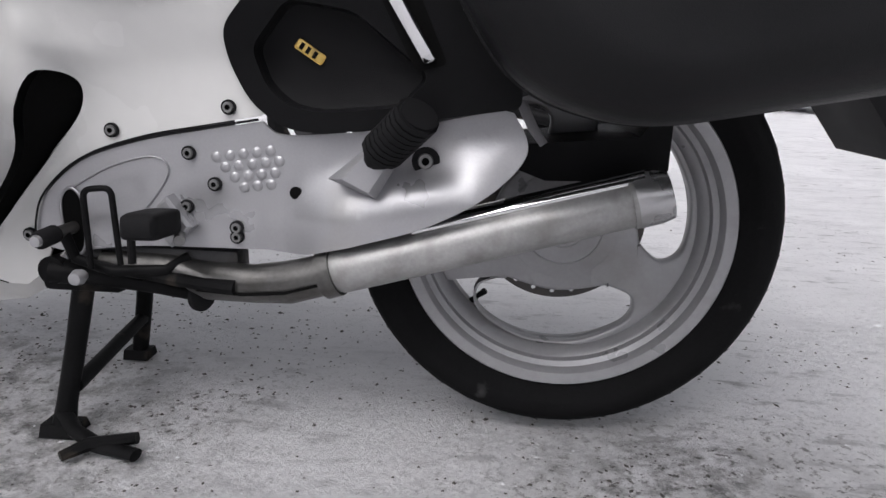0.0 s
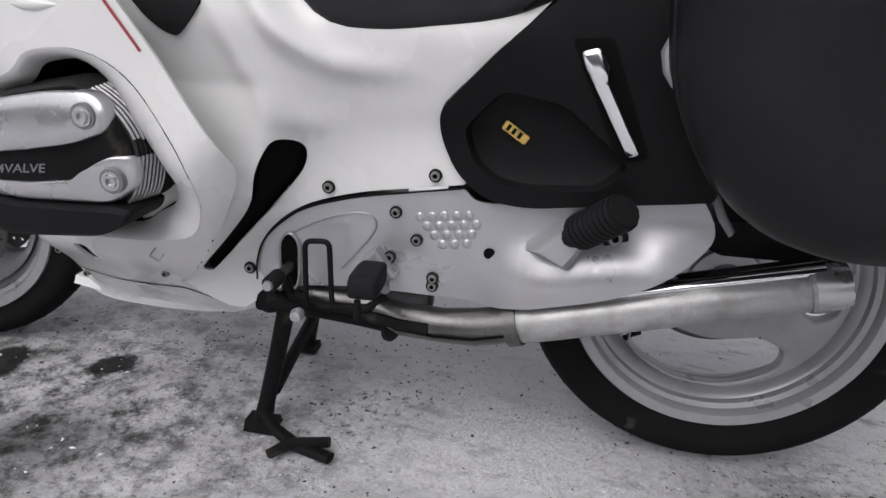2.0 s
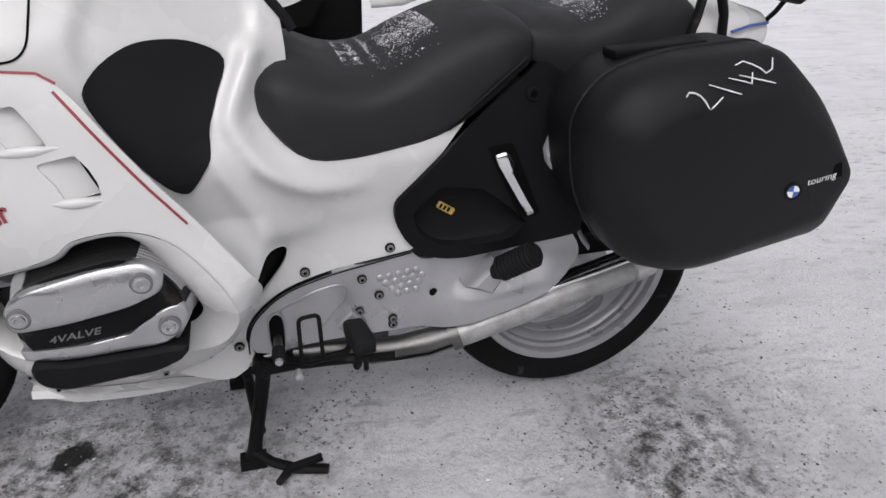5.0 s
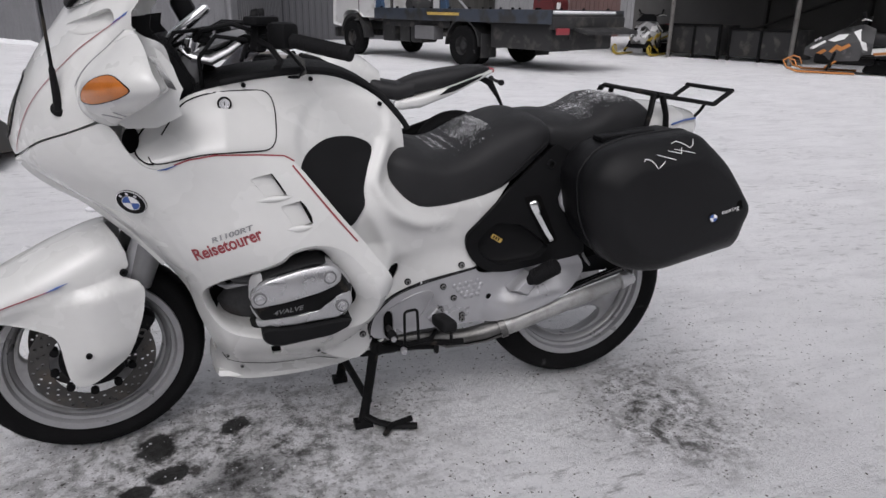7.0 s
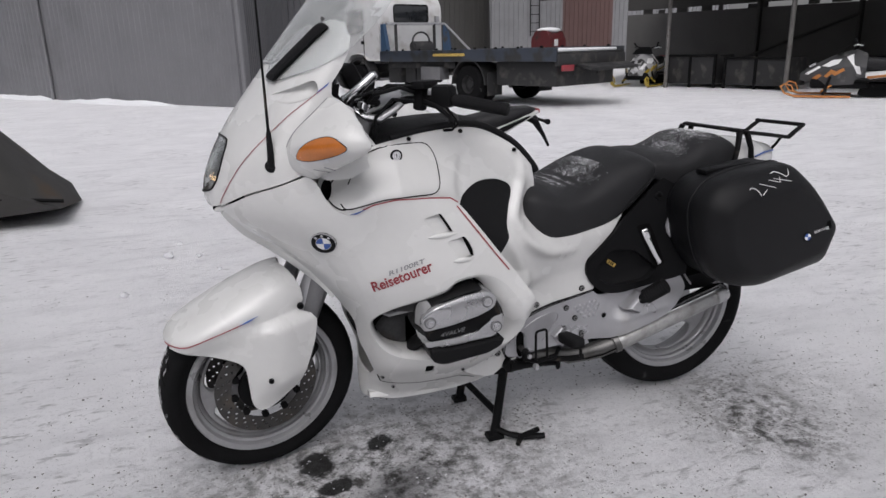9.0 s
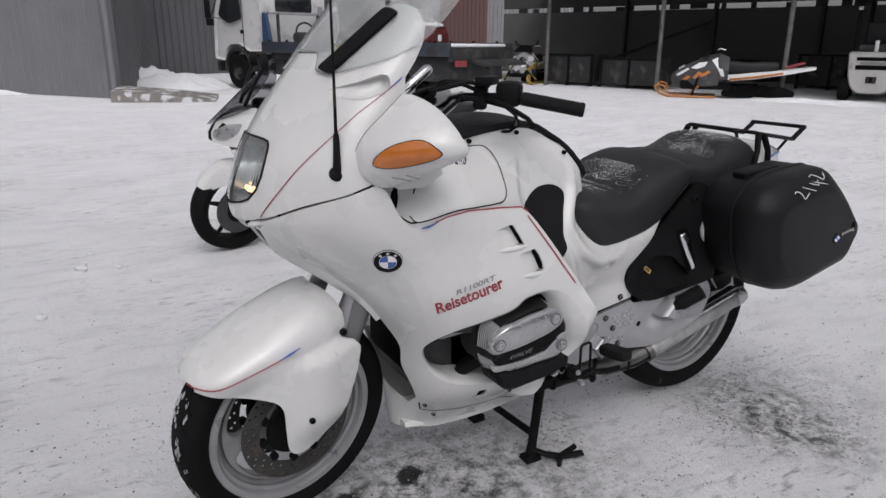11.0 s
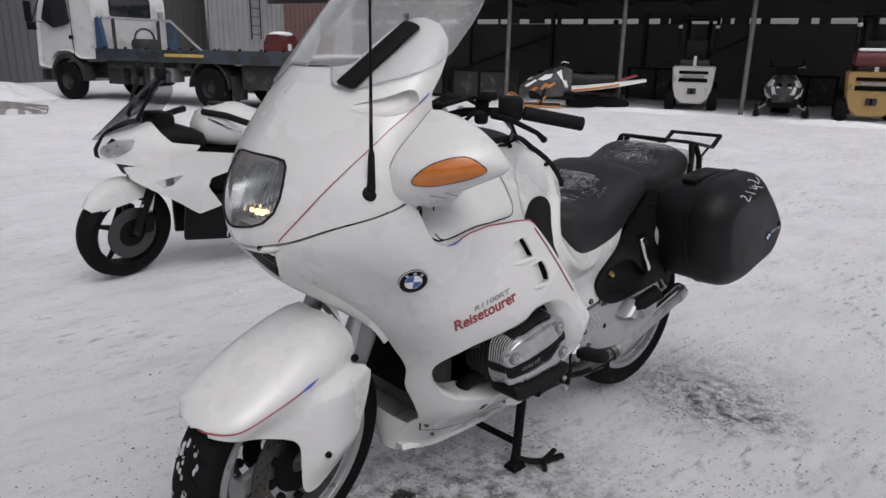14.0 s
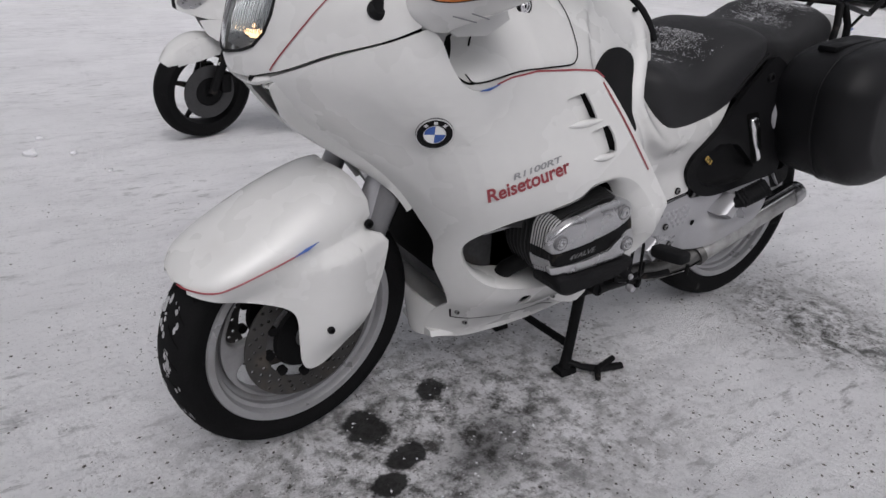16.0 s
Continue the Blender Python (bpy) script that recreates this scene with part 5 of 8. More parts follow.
part("torque_bar", tube([(1.30, 0.07, 0.245), (1.36, 0.06, 0.25)], [0.022, 0.014], 12), BLACK_METAL, bike)

# steering: everything here is turned about the steering axis
STEER = Matrix.Translation((0.0, 0, 0.3035)) @ Matrix.Rotation(radians(11.5), 4, Vector((0.42, 0, 0.907))) @ Matrix.Translation((0.0, 0, -0.3035))
FM = STEER @ Matrix.Translation((-0.006, 0, 0.3035))
front = wheel("front_wheel", bike, FM, 0.300, 0.060, 0.2345, (0.05, 0.04, 0.026), 190, "front wheel with silver cast rim and two drilled discs")
for yy in (-0.062, 0.058):
    brake_disc(front, FM, 0.157, 0.108, yy)


r = random.Random(21)
PACKED = material("packed_dirty_snow", (0.36, 0.36, 0.37), 0.8, vary=0.4, scale=30, bump=0.4)
bm = bmesh.new()
for _ in range(420):
    a = r.uniform(radians(150), radians(232))
    yy = r.uniform(-0.050, 0.045)
    if noise.noise(Vector((a * 6, yy * 30, 4))) + 0.5 * noise.noise(Vector((a * 20, yy * 90, 7))) < 0.22:
        continue
    rr = 0.2672 + 0.0328 * (1 - (abs(yy) / 0.060) ** 2.5) ** 0.425
    bmesh.ops.create_icosphere(bm, subdivisions=1, radius=r.uniform(0.003, 0.0085), matrix=FM @ Matrix.Translation((rr * math.cos(a), yy, rr * math.sin(a))) @ Matrix.Rotation(-a, 4, 'Y') @ Matrix.Diagonal((0.14, r.uniform(0.6, 1.3), r.uniform(0.7, 2.0), 1)))
tagged(part("stuck_snow", bm, PACKED, front, "snow packed on the tread"), kind="stuff")


def caliper(y):
    bm = box((0.10, y, 0.375), (0.07, 0.06, 0.13), 0.014, pose(0, 0, 0, 0, 35, 0))
    bm.transform(STEER)
    c = part("brake_caliper", bm, BLACK_METAL, bike)
    for dx, dz in ((-0.012, 0.03), (0.015, -0.012)):
        bm = lathe([(0.007, y - 0.033), (0.0135, y - 0.033), (0.0135, y - 0.028), (0.007, y - 0.028)], 18, Matrix.Translation((0.105 + dx, 0, 0.385 + dz)), close=True)
        bm.transform(STEER)
        part("caliper_bolt", bm, DISC, c)
    return c


for y in (-0.065, 0.065):
    caliper(y)
    bm = tube([(0.0, y * 1.25, 0.3035), (0.045, y * 1.25, 0.40), (0.115, y * 1.25, 0.55), (0.20, y * 1.2, 0.74)], [0.026, 0.028, 0.027, 0.024], 14)
    bm.transform(STEER)
    part("fork_leg", bm, ALLOY, bike)
    bm = tube([(0.115, y * 1.3, 0.46), (0.06, y * 1.6, 0.34), (0.07, y * 1.5, 0.28)], 0.005, 6)
    bm.transform(STEER)
    part("brake_hose", bm, BLACK_PLASTIC, bike)
bm = tube([(0.0, -0.10, 0.3035), (0.0, 0.10, 0.3035)], 0.014, 12)
bm.transform(STEER)
part("axle", bm, ALLOY, bike)

# front mudguard
MX = (-0.272, -0.262, -0.245, -0.22, -0.15, -0.05, 0.05, 0.12, 0.18)
MT = (0.500, 0.518, 0.534, 0.550, 0.586, 0.634, 0.672, 0.676, 0.672)
MM = (0.495, 0.499, 0.503, 0.509, 0.530, 0.550, 0.566, 0.573, 0.575)
MW = (0.020, 0.052, 0.082, 0.104, 0.124, 0.134, 0.127, 0.112, 0.108)


def guard_ease(t):
    t = min(1.0, max(0.0, t))
    return t * t * (3 - 2 * t)


def on_guard(x, v, lift=0.0):
    """Front mudguard, half of it: v runs over the crown to the shoulder at 1 and down the blade."""
    zt, zm, w = hermite(MX, MT, x), hermite(MX, MM, x), hermite(MX, MW, x) + lift
    if v < 1:
        th = v * math.pi / 2
        return Vector((x, -w * math.sin(th) ** 0.85, zm + (zt - zm + lift) * math.cos(th) ** 0.9))
    flare = 0.036 * guard_ease((x + 0.09) / 0.12) * guard_ease((v - 1) / 0.16) * (1 - 0.95 * guard_ease((v - 1.75) / 0.4))
    tuck = 0.022 * guard_ease((-0.06 - x) / 0.12) * guard_ease((v - 1) / 0.25)
    return Vector((x, -w - flare + tuck, zm - (v - 1) * 0.25))


def guard_v(x, z):
    return 1 + (hermite(MX, MM, x) - z) / 0.25


g_out = [(-0.271, 0.0), (-0.15, 0.0), (0.0, 0.0), (0.072, 0.0), (0.096, 0.45), (0.108, 0.72), (0.110, 0.92), (0.096, 1.0), (0.094, guard_v(0.094, 0.560)), (0.126, guard_v(0.126, 0.548)), (0.138, guard_v(0.138, 0.532))]
g_out += [(x, guard_v(x, z)) for x, z in curve([(0.138, 0.515), (0.124, 0.45), (0.082, 0.350), (0.05, 0.315), (0.010, 0.284), (-0.025, 0.269), (-0.052, 0.273), (-0.066, 0.30), (-0.071, 0.36), (-0.074, 0.405), (-0.086, 0.430), (-0.115, 0.448), (-0.18, 0.470), (-0.235, 0.488), (-0.262, 0.494)], 3)]
half = panel(g_out, on_guard, (0.015, 0.06), 0, mirror=True)
inner = panel(g_out, lambda x, v: on_guard(x, v, -0.004), (0.015, 0.06), 0, mirror=True)
bmesh.ops.reverse_faces(inner, faces=inner.faces[:])
shell_mesh = bpy.data.meshes.new("inner_skin")
inner.to_mesh(shell_mesh)
inner.free()
half.from_mesh(shell_mesh)
bpy.data.meshes.remove(shell_mesh)
for flip in (1, -1):
    edge = [on_guard(x, v, -0.002) for x, v in g_out[3:]]
    tube([(p.x, p.y * flip, p.z) for p in edge], 0.0022, 6, half)
half.transform(STEER)
guard = part("front_mudguard", half, WHITE, bike, "white front mudguard with red pinstripe", 50)
part("pinstripe", tube([STEER @ on_guard(x, v, 0.0045) for x, v in curve([(-0.270, 0.55), (-0.266, 0.82), (-0.252, 0.93), (-0.225, 0.965), (-0.17, 0.95), (-0.11, 0.925), (-0.068, 0.905)], 6)], 0.0017, 6), RED, guard)
part("pinstripe", tube([STEER @ on_guard(-0.085, 0.912, 0.0055), STEER @ on_guard(-0.058, 0.893, 0.0055), STEER @ on_guard(-0.030, 0.872, 0.0055)], [0.001, 0.0055, 0.001], 6, flat=0.4), BLUE, guard)
bolt(guard, STEER @ (on_guard(-0.014, guard_v(-0.014, 0.372)) + Vector((0, -0.003, 0))), 0.008, mat=BLACK_PLASTIC)
bolt(guard, STEER @ Vector((0.098, -0.128, 0.576)), 0.010).data.materials[0] = BLACK_PLASTIC
bm = tube([(0.13, -0.09, 0.52), (0.17, -0.09, 0.62), (0.23, -0.085, 0.78)], [0.032, 0.036, 0.03], 14)
bm.transform(STEER)
part("fork_cover", bm, FORK_GREY, bike)

# -- engine --
part("engine_block", box((0.66, 0, 0.43), (0.52, 0.30, 0.30), 0.03), DARK_ENGINE, bike, "dark grimy engine block")
part("front_cover", lathe([(0.0001, -0.15), (0.09, -0.15), (0.12, -0.13), (0.12, 0.13), (0.0001, 0.13)], 28, Matrix.Translation((0.44, 0, 0.40))), DARK_ENGINE, bike)
part("radiator_duct", box((0.345, 0, 0.56), (0.10, 0.26, 0.34), 0.03), SHADE_AND_PART_BLACK, bike)
part("inner_frame", box((0.95, 0, 0.62), (0.75, 0.24, 0.22), 0.03), SHADE_AND_PART_BLACK, bike)
part("dash", box((0.285, 0, 1.07), (0.08, 0.34, 0.16), 0.03, pose(0, 0, 0, 0, -30, 0)), BLACK_PLASTIC, bike, "black instrument panel behind the screen")
part("steering_head", tube([(0.22, 0, 0.78), (0.36, 0, 1.08)], [0.05, 0.04], 14), BLACK_METAL, bike)
part("fork_brace", box((0.25, -0.0, 0.76), (0.07, 0.18, 0.12), 0.03, pose(0, 0, 0, 0, 25, 0)), SHADE_AND_PART_BLACK, bike)


def head_ring(y, k, shift=0.0):
    c = Vector((0.545, 0.525))
    return [Vector((c.x + (x - c.x) * k + shift, y, c.y + (z - c.y) * k)) for x, z in fillet([(0.418, 0.50), (0.425, 0.585), (0.47, 0.607), (0.60, 0.635), (0.655, 0.60), (0.685, 0.55), (0.668, 0.475), (0.63, 0.445), (0.46, 0.43)], [0.03, 0.03, 0.04, 0.05, 0.04, 0.04, 0.03, 0.04, 0.03], 4)]


cylinder = part("cylinder", loft([head_ring(-0.12, 0.70), head_ring(-0.20, 0.74), head_ring(-0.325, 0.84)]), SHADE_AND_PART_BLACK, bike, "finned boxer cylinder")
for k in range(9):
    y = -0.205 - 0.0128 * k
    kk = 0.955
    part("cooling_fin", loft([head_ring(y, kk - 0.02), head_ring(y - 0.0006, kk), head_ring(y - 0.0034, kk), head_ring(y - 0.004, kk - 0.02)]), DARK_FIN, cylinder)
for k in range(8):
    y, kk = -0.2960 - 0.0068 * k, 0.988 - 0.010 * k
    part("cover_rib", loft([head_ring(y, kk - 0.05), head_ring(y - 0.0003, kk), head_ring(y - 0.0018, kk), head_ring(y - 0.0021, kk - 0.05)]), DARK_FIN, cylinder)
    ring = head_ring(y - 0.001, kk)
    n = len(ring)
    fine = [ring[j].lerp(ring[(j + 1) % n], s / 4) for j in range(n) for s in range(4)]
    for test in (lambda p: p.x > 0.61 and 0.556 < p.z < 0.622, lambda p: p.x > 0.635 and 0.462 < p.z < 0.538, lambda p: p.x < 0.455 and 0.525 < p.z < 0.598, lambda p: p.x < 0.455 and 0.45 < p.z < 0.505):
        run = [p for p in fine if test(p)]
        if len(run) > 2:
            part("rib_edge", tube(run, 0.0019, 6), FIN_ALLOY, cylinder, "bright worn edge of a rib")
part("valve_cover", loft([head_ring(-0.318, 0.84), head_ring(-0.320, 0.895), head_ring(-0.340, 0.89), head_ring(-0.350, 0.875), head_ring(-0.358, 0.83), head_ring(-0.361, 0.6)]), BLACK_METAL, cylinder, "black valve cover with silver lobes", 45)


def on_head(x, z, lift=0.0):
    q = max(abs(x - 0.55) / 0.13, abs(z - 0.525) / 0.095)
    return x, -0.361 + 0.014 * min(1.25, q) ** 3 - lift, z


def lobe(outline, r, lift):
    loop = fillet(outline, r, 4)
    cx = sum(p[0] for p in loop) / len(loop)
    cz = sum(p[1] for p in loop) / len(loop)
    rings = []
    for k, l in ((1.0, -0.012), (1.0, lift * 0.55), (0.965, lift * 0.9), (0.90, lift), (0.5, lift * 1.1)):
        rings.append([Vector(on_head(cx + (x - cx) * k, cz + (z - cz) * k, l)) for x, z in loop])
    return part("cover_lobe", loft(rings), COVER_ALLOY, cylinder, "silver lobe of the valve cover", 50)


lobe([(0.425, 0.520), (0.422, 0.560), (0.455, 0.590), (0.56, 0.613), (0.62, 0.617), (0.645, 0.600), (0.643, 0.570), (0.60, 0.551), (0.52, 0.535)], [0.015, 0.02, 0.03, 0.03, 0.02, 0.02, 0.02, 0.03, 0.03], 0.010)
lobe([(0.43, 0.488), (0.52, 0.492), (0.600, 0.505), (0.635, 0.537), (0.668, 0.540), (0.672, 0.505), (0.645, 0.477), (0.60, 0.474), (0.50, 0.468), (0.435, 0.472)], [0.005, 0.02, 0.02, 0.02, 0.01, 0.02, 0.02, 0.02, 0.02, 0.005], 0.007)
wm = Matrix.Translation((0.474, -0.3635, 0.500)) @ pose(0, 0, 0, 90, -6, 0)
part("cover_lettering", text_mesh("4VALVE", 0.0165, lambda x, y: wm @ Vector((x * 1.3, y, 0)), 0.3, bold=0.0002), FORK_GREY, cylinder)
for p in ((0.445, 0.548), (0.615, 0.587), (0.643, 0.507)):
    q = Vector(on_head(*p, 0.007))
    # grey disc paints the shading of a pocket that is silver like its lobe
    part("boss_pocket_shade", lathe([(0.0001, -0.0055), (0.0165, -0.0055), (0.0172, 0.004)], 22, Matrix.Translation(q)), FORK_GREY, cylinder)
    part("cover_boss", lathe([(0.0001, -0.006), (0.0045, -0.006), (0.005, -0.010), (0.0085, -0.010), (0.0095, -0.007), (0.0125, -0.007), (0.0135, 0.004)], 22, Matrix.Translation(q)), COVER_ALLOY, cylinder)
guard_ring = [(0.440, 0.472), (0.50, 0.464), (0.58, 0.468), (0.64, 0.473), (0.668, 0.470), (0.660, 0.452), (0.62, 0.430), (0.48, 0.416), (0.445, 0.432)]
part("cylinder_guard", loft([[Vector((x, y, z)) for x, z in fillet(guard_ring, 0.018, 4)] for y in (-0.29, -0.355, -0.368)] + [[Vector((0.55 + (x - 0.55) * 0.95, -0.375, 0.448 + (z - 0.448) * 0.75)) for x, z in fillet(guard_ring, 0.018, 4)]]), BLACK_PLASTIC, cylinder, "black plastic cylinder guard")
part("intake_pipe", tube([(0.35, -0.10, 0.56), (0.40, -0.22, 0.56), (0.46, -0.25, 0.56)], 0.022, 12), DARK_ENGINE, bike)
part("oil_line", tube([(0.34, -0.16, 0.53), (0.37, -0.20, 0.525), (0.43, -0.22, 0.54)], 0.008, 8), ALLOY, bike)
part("header_pipe", tube([(0.47, -0.24, 0.46), (0.44, -0.20, 0.42), (0.45, -0.14, 0.34), (0.52, -0.12, 0.29), (0.70, -0.12, 0.28), (0.85, -0.16, 0.282)], 0.021, 12), BLACK_METAL, bike)

# -- exhaust --
part("exhaust_pipe", tube([(0.83, -0.165, 0.284), (0.93, -0.170, 0.282), (0.958, -0.172, 0.276), (0.985, -0.174, 0.268), (1.05, -0.176, 0.268), (1.10, -0.18, 0.274), (1.155, -0.188, 0.291)], [0.020, 0.020, 0.022, 0.027, 0.027, 0.030, 0.028], 24), PIPE, bike, "tarnished exhaust pipe")
part("pipe_weld", tube([(0.975, -0.199, 0.262), (1.04, -0.2035, 0.260), (1.10, -0.2115, 0.268), (1.15, -0.2165, 0.284)], 0.0022, 6), SHADE_AND_PART_BLACK, bike)
part("exhaust_clamp", tube([(1.150, -0.19, 0.290), (1.169, -0.192, 0.297)], [0.0335, 0.0335], 24), PIPE, bike)
ma, mb = Vector((1.166, -0.192, 0.296)), Vector((1.548, -0.200, 0.411))
muffler = part("muffler", tube([ma, ma.lerp(mb, 0.02), ma.lerp(mb, 0.06), ma.lerp(mb, 0.5), mb], [0.0285, 0.0305, 0.031, 0.0318, 0.0322], 40), STEEL, bike, "long brushed steel muffler")
dd = (mb - ma).normalized()
part("muffler_end", tube([mb, mb + dd * 0.004, mb + dd * 0.03, mb + dd * 0.045, mb + dd * 0.046, mb + dd * 0.03], [0.0335, 0.0355, 0.035, 0.032, 0.026, 0.022], 40), COVER_ALLOY, muffler, "polished muffler end cap")
part("muffler_seam", tube([mb - dd * 0.004, mb + dd * 0.004], [0.0345, 0.0345], 40), STEEL, muffler)
rings = []
for k in range(9):
    t = k / 8
    c = Vector((1.27, -0.190, 0.339)).lerp(Vector((1.556, -0.196, 0.419)), t)
    rings.append([c + Vector((0, 0.024 * math.cos(a), 0.012 * math.sin(a) + 0.022)) for a in [2 * math.pi * j / 20 for j in range(20)]])
part("heat_shield", loft(rings), CHROME, muffler, "polished heat shield")
part("rear_hugger", loft([[Vector((x, y, z)) for y, z in ((-0.15, zb), (-0.15, zb + h), (0.08, zb + h), (0.08, zb))] for x, zb, h in ((1.37, 0.45, 0.02), (1.44, 0.425, 0.05), (1.56, 0.428, 0.06), (1.60, 0.445, 0.10), (1.60, 0.46, 0.12))]), BLACK_PLASTIC, bike)
part("rear_mudguard", loft([[Vector((x, y, z)) for y, z in ((-0.10, zb), (-0.10, zt), (0.10, zt), (0.10, zb))] for x, zb, zt in ((1.30, 0.52, 0.80), (1.55, 0.68, 0.80), (1.75, 0.66, 0.84), (1.86, 0.55, 0.83), (1.93, 0.46, 0.60))]), BLACK_PLASTIC, bike)
part("pannier_bracket", tube([(1.30, -0.16, 0.56), (1.50, -0.19, 0.60), (1.72, -0.19, 0.66)], 0.012, 8), BLACK_METAL, bike)

# -- centre stand and foot controls --
stand = part("centre_stand", tube([(0.775, -0.125, 0.26), (0.755, -0.135, 0.15), (0.735, -0.145, 0.05), (0.728, -0.148, 0.012)], [0.016, 0.015, 0.015, 0.018], 12), BLACK_METAL, bike, "black steel centre stand, deployed")
part("stand_leg", tube([(0.745, 0.12, 0.26), (0.725, 0.13, 0.12), (0.705, 0.135, 0.012)], 0.015, 12), BLACK_METAL, stand)
part("stand_brace", tube([(0.748, -0.14, 0.075), (0.72, 0.13, 0.085)], 0.012, 10), BLACK_METAL, stand)
part("stand_shoe", loft([[Vector((x, y, z)) for y, z in ((-0.172, 0.0), (-0.164, 0.018), (-0.132, 0.018), (-0.124, 0.0))] for x in (0.70, 0.73, 0.755)]), BLACK_METAL, stand)
part("stand_shoe", loft([[Vector((x, y, z)) for y, z in ((0.114, 0.0), (0.12, 0.018), (0.15, 0.018), (0.156, 0.0))] for x in (0.68, 0.70, 0.728)]), BLACK_METAL, stand)
part("stand_tread", tube([(0.73, -0.15, 0.035), (0.765, -0.18, 0.022), (0.81, -0.20, 0.012), (0.88, -0.222, 0.014)], [0.012, 0.012, 0.013, 0.012], 10, flat=0.7), BLACK_METAL, stand)
part("stand_tread", tube([(0.775, -0.235, 0.012), (0.80, -0.205, 0.016), (0.87, -0.195, 0.026)], [0.008, 0.011, 0.009], 8), BLACK_METAL, stand)
part("stand_mount", box((0.78, -0.09, 0.255), (0.12, 0.12, 0.05), 0.01), BLACK_METAL, stand)
part("stand_beam", tube([(0.765, -0.185, 0.275), (0.82, -0.18, 0.268), (0.90, -0.165, 0.254), (0.955, -0.152, 0.241)], [0.019, 0.013, 0.012, 0.012], 12), BLACK_METAL, stand)
part("stand_pad", lathe([(0.006, -0.007), (0.020, -0.007), (0.025, -0.003), (0.025, 0.004), (0.018, 0.008), (0.006, 0.008)], 22, Matrix.Translation((0.962, -0.151, 0.239)) @ pose(0, 0, 0, 0, 0, 68), close=True), SOFT_RUBBER, stand, "round rubber pad of the stand lever")
part("stand_hinge", tube([(0.768, -0.195, 0.277), (0.772, -0.11, 0.272)], [0.020, 0.020], 16), BLACK_METAL, stand)
part("stand_spring", tube([(0.80, -0.10, 0.24), (0.87, 0.02, 0.20), (0.90, 0.05, 0.19)], 0.008, 8), BLACK_METAL, stand)
def peg_ring(c, w, h, d):
    """A rounded rectangle across direction d."""
    d = Vector(d).normalized()
    side = d.cross(Vector((0, 0, 1))).normalized()
    up = side.cross(d)
    return [Vector(c) + side * a + up * b for a, b in fillet([(-w, -h), (w, -h), (w, h), (-w, h)], min(w, h) * 0.5, 3)]


PEG_WAY = (0.09, -0.98, 0.12)
peg = part("rider_peg", loft([peg_ring(Vector((0.945, -0.205, 0.360)) + Vector(PEG_WAY) * t, w, h, PEG_WAY) for t, w, h in ((0, 0.014, 0.012), (0.010, 0.020, 0.016), (0.03, 0.0215, 0.017), (0.085, 0.0215, 0.017), (0.100, 0.020, 0.015), (0.104, 0.016, 0.011))]), SOFT_RUBBER, bike, "black rubber rider footpeg")
part("peg_bracket", loft([[Vector((x, y, z)) for x, z in ((0.915, 0.362), (0.945, 0.392), (0.978, 0.352), (0.948, 0.322))] for y in (-0.18, -0.206)] + [[Vector((x, -0.210, z)) for x, z in ((0.920, 0.362), (0.945, 0.386), (0.972, 0.352), (0.948, 0.328))]]), ALLOY, peg)
part("peg_pin", tube([(0.958, -0.20, 0.343), (0.966, -0.222, 0.336)], 0.008, 10), BOLT, peg)
part("peg_feeler", tube([(0.952, -0.315, 0.360), (0.952, -0.316, 0.332)], 0.005, 8), BLACK_METAL, peg)
shift = part("gear_lever", tube([(0.955, -0.17, 0.30), (0.93, -0.19, 0.285), (0.86, -0.20, 0.283), (0.812, -0.205, 0.300), (0.803, -0.21, 0.335)], 0.008, 10), BLACK_METAL, bike, "black gear lever")
part("gear_shaft", tube([(0.803, -0.17, 0.339), (0.801, -0.232, 0.339)], 0.0085, 12), DISC, shift)
part("gear_pedal", tube([(0.8015, -0.228, 0.339), (0.8005, -0.258, 0.338), (0.8003, -0.262, 0.338)], [0.0125, 0.0125, 0.010], 14), SOFT_RUBBER, shift)
part("pedal_cap", tube([(0.8003, -0.260, 0.338), (0.800, -0.267, 0.338)], [0.0085, 0.007], 12), ALLOY, shift)
toe = fillet([(0.843, 0.292), (0.842, 0.399), (0.880, 0.403), (0.884, 0.300)], [0, 0.012, 0.012, 0], 5)
part("toe_loop", tube([(x, -0.222, z) for x, z in toe], 0.0042, 10), BLACK_METAL, bike)
part("ball_joint", lathe([(0.0001, -0.012), (0.008, -0.010), (0.011, 0.0), (0.008, 0.010)], 14, Matrix.Translation((0.835, -0.24, 0.285))), ALLOY, bike)
part("under_frame", box((0.90, -0.145, 0.292), (0.25, 0.05, 0.04), 0.01), DARK_ENGINE, bike)
part("frame_bar", tube([(0.80, -0.16, 0.285), (0.95, -0.19, 0.272), (1.03, -0.20, 0.268)], 0.011, 8), BLACK_METAL, bike)
pil = part("pillion_peg", tube([(1.225, -0.225, 0.452), (1.237, -0.24, 0.466), (1.264, -0.264, 0.494), (1.284, -0.282, 0.515)], [0.018, 0.027, 0.030, 0.026], 12, flat=0.8), SOFT_RUBBER, bike, "folded black rubber pillion footpeg")
for k in range(9):
    c = Vector((1.237, -0.24, 0.468)).lerp(Vector((1.280, -0.278, 0.511)), k / 8)
    part("peg_rib", tube([c + Vector((-0.002, 0.0015, -0.002)), c + Vector((0.002, -0.0015, 0.002))], 0.0312, 12, flat=0.82), SOFT_RUBBER, pil)
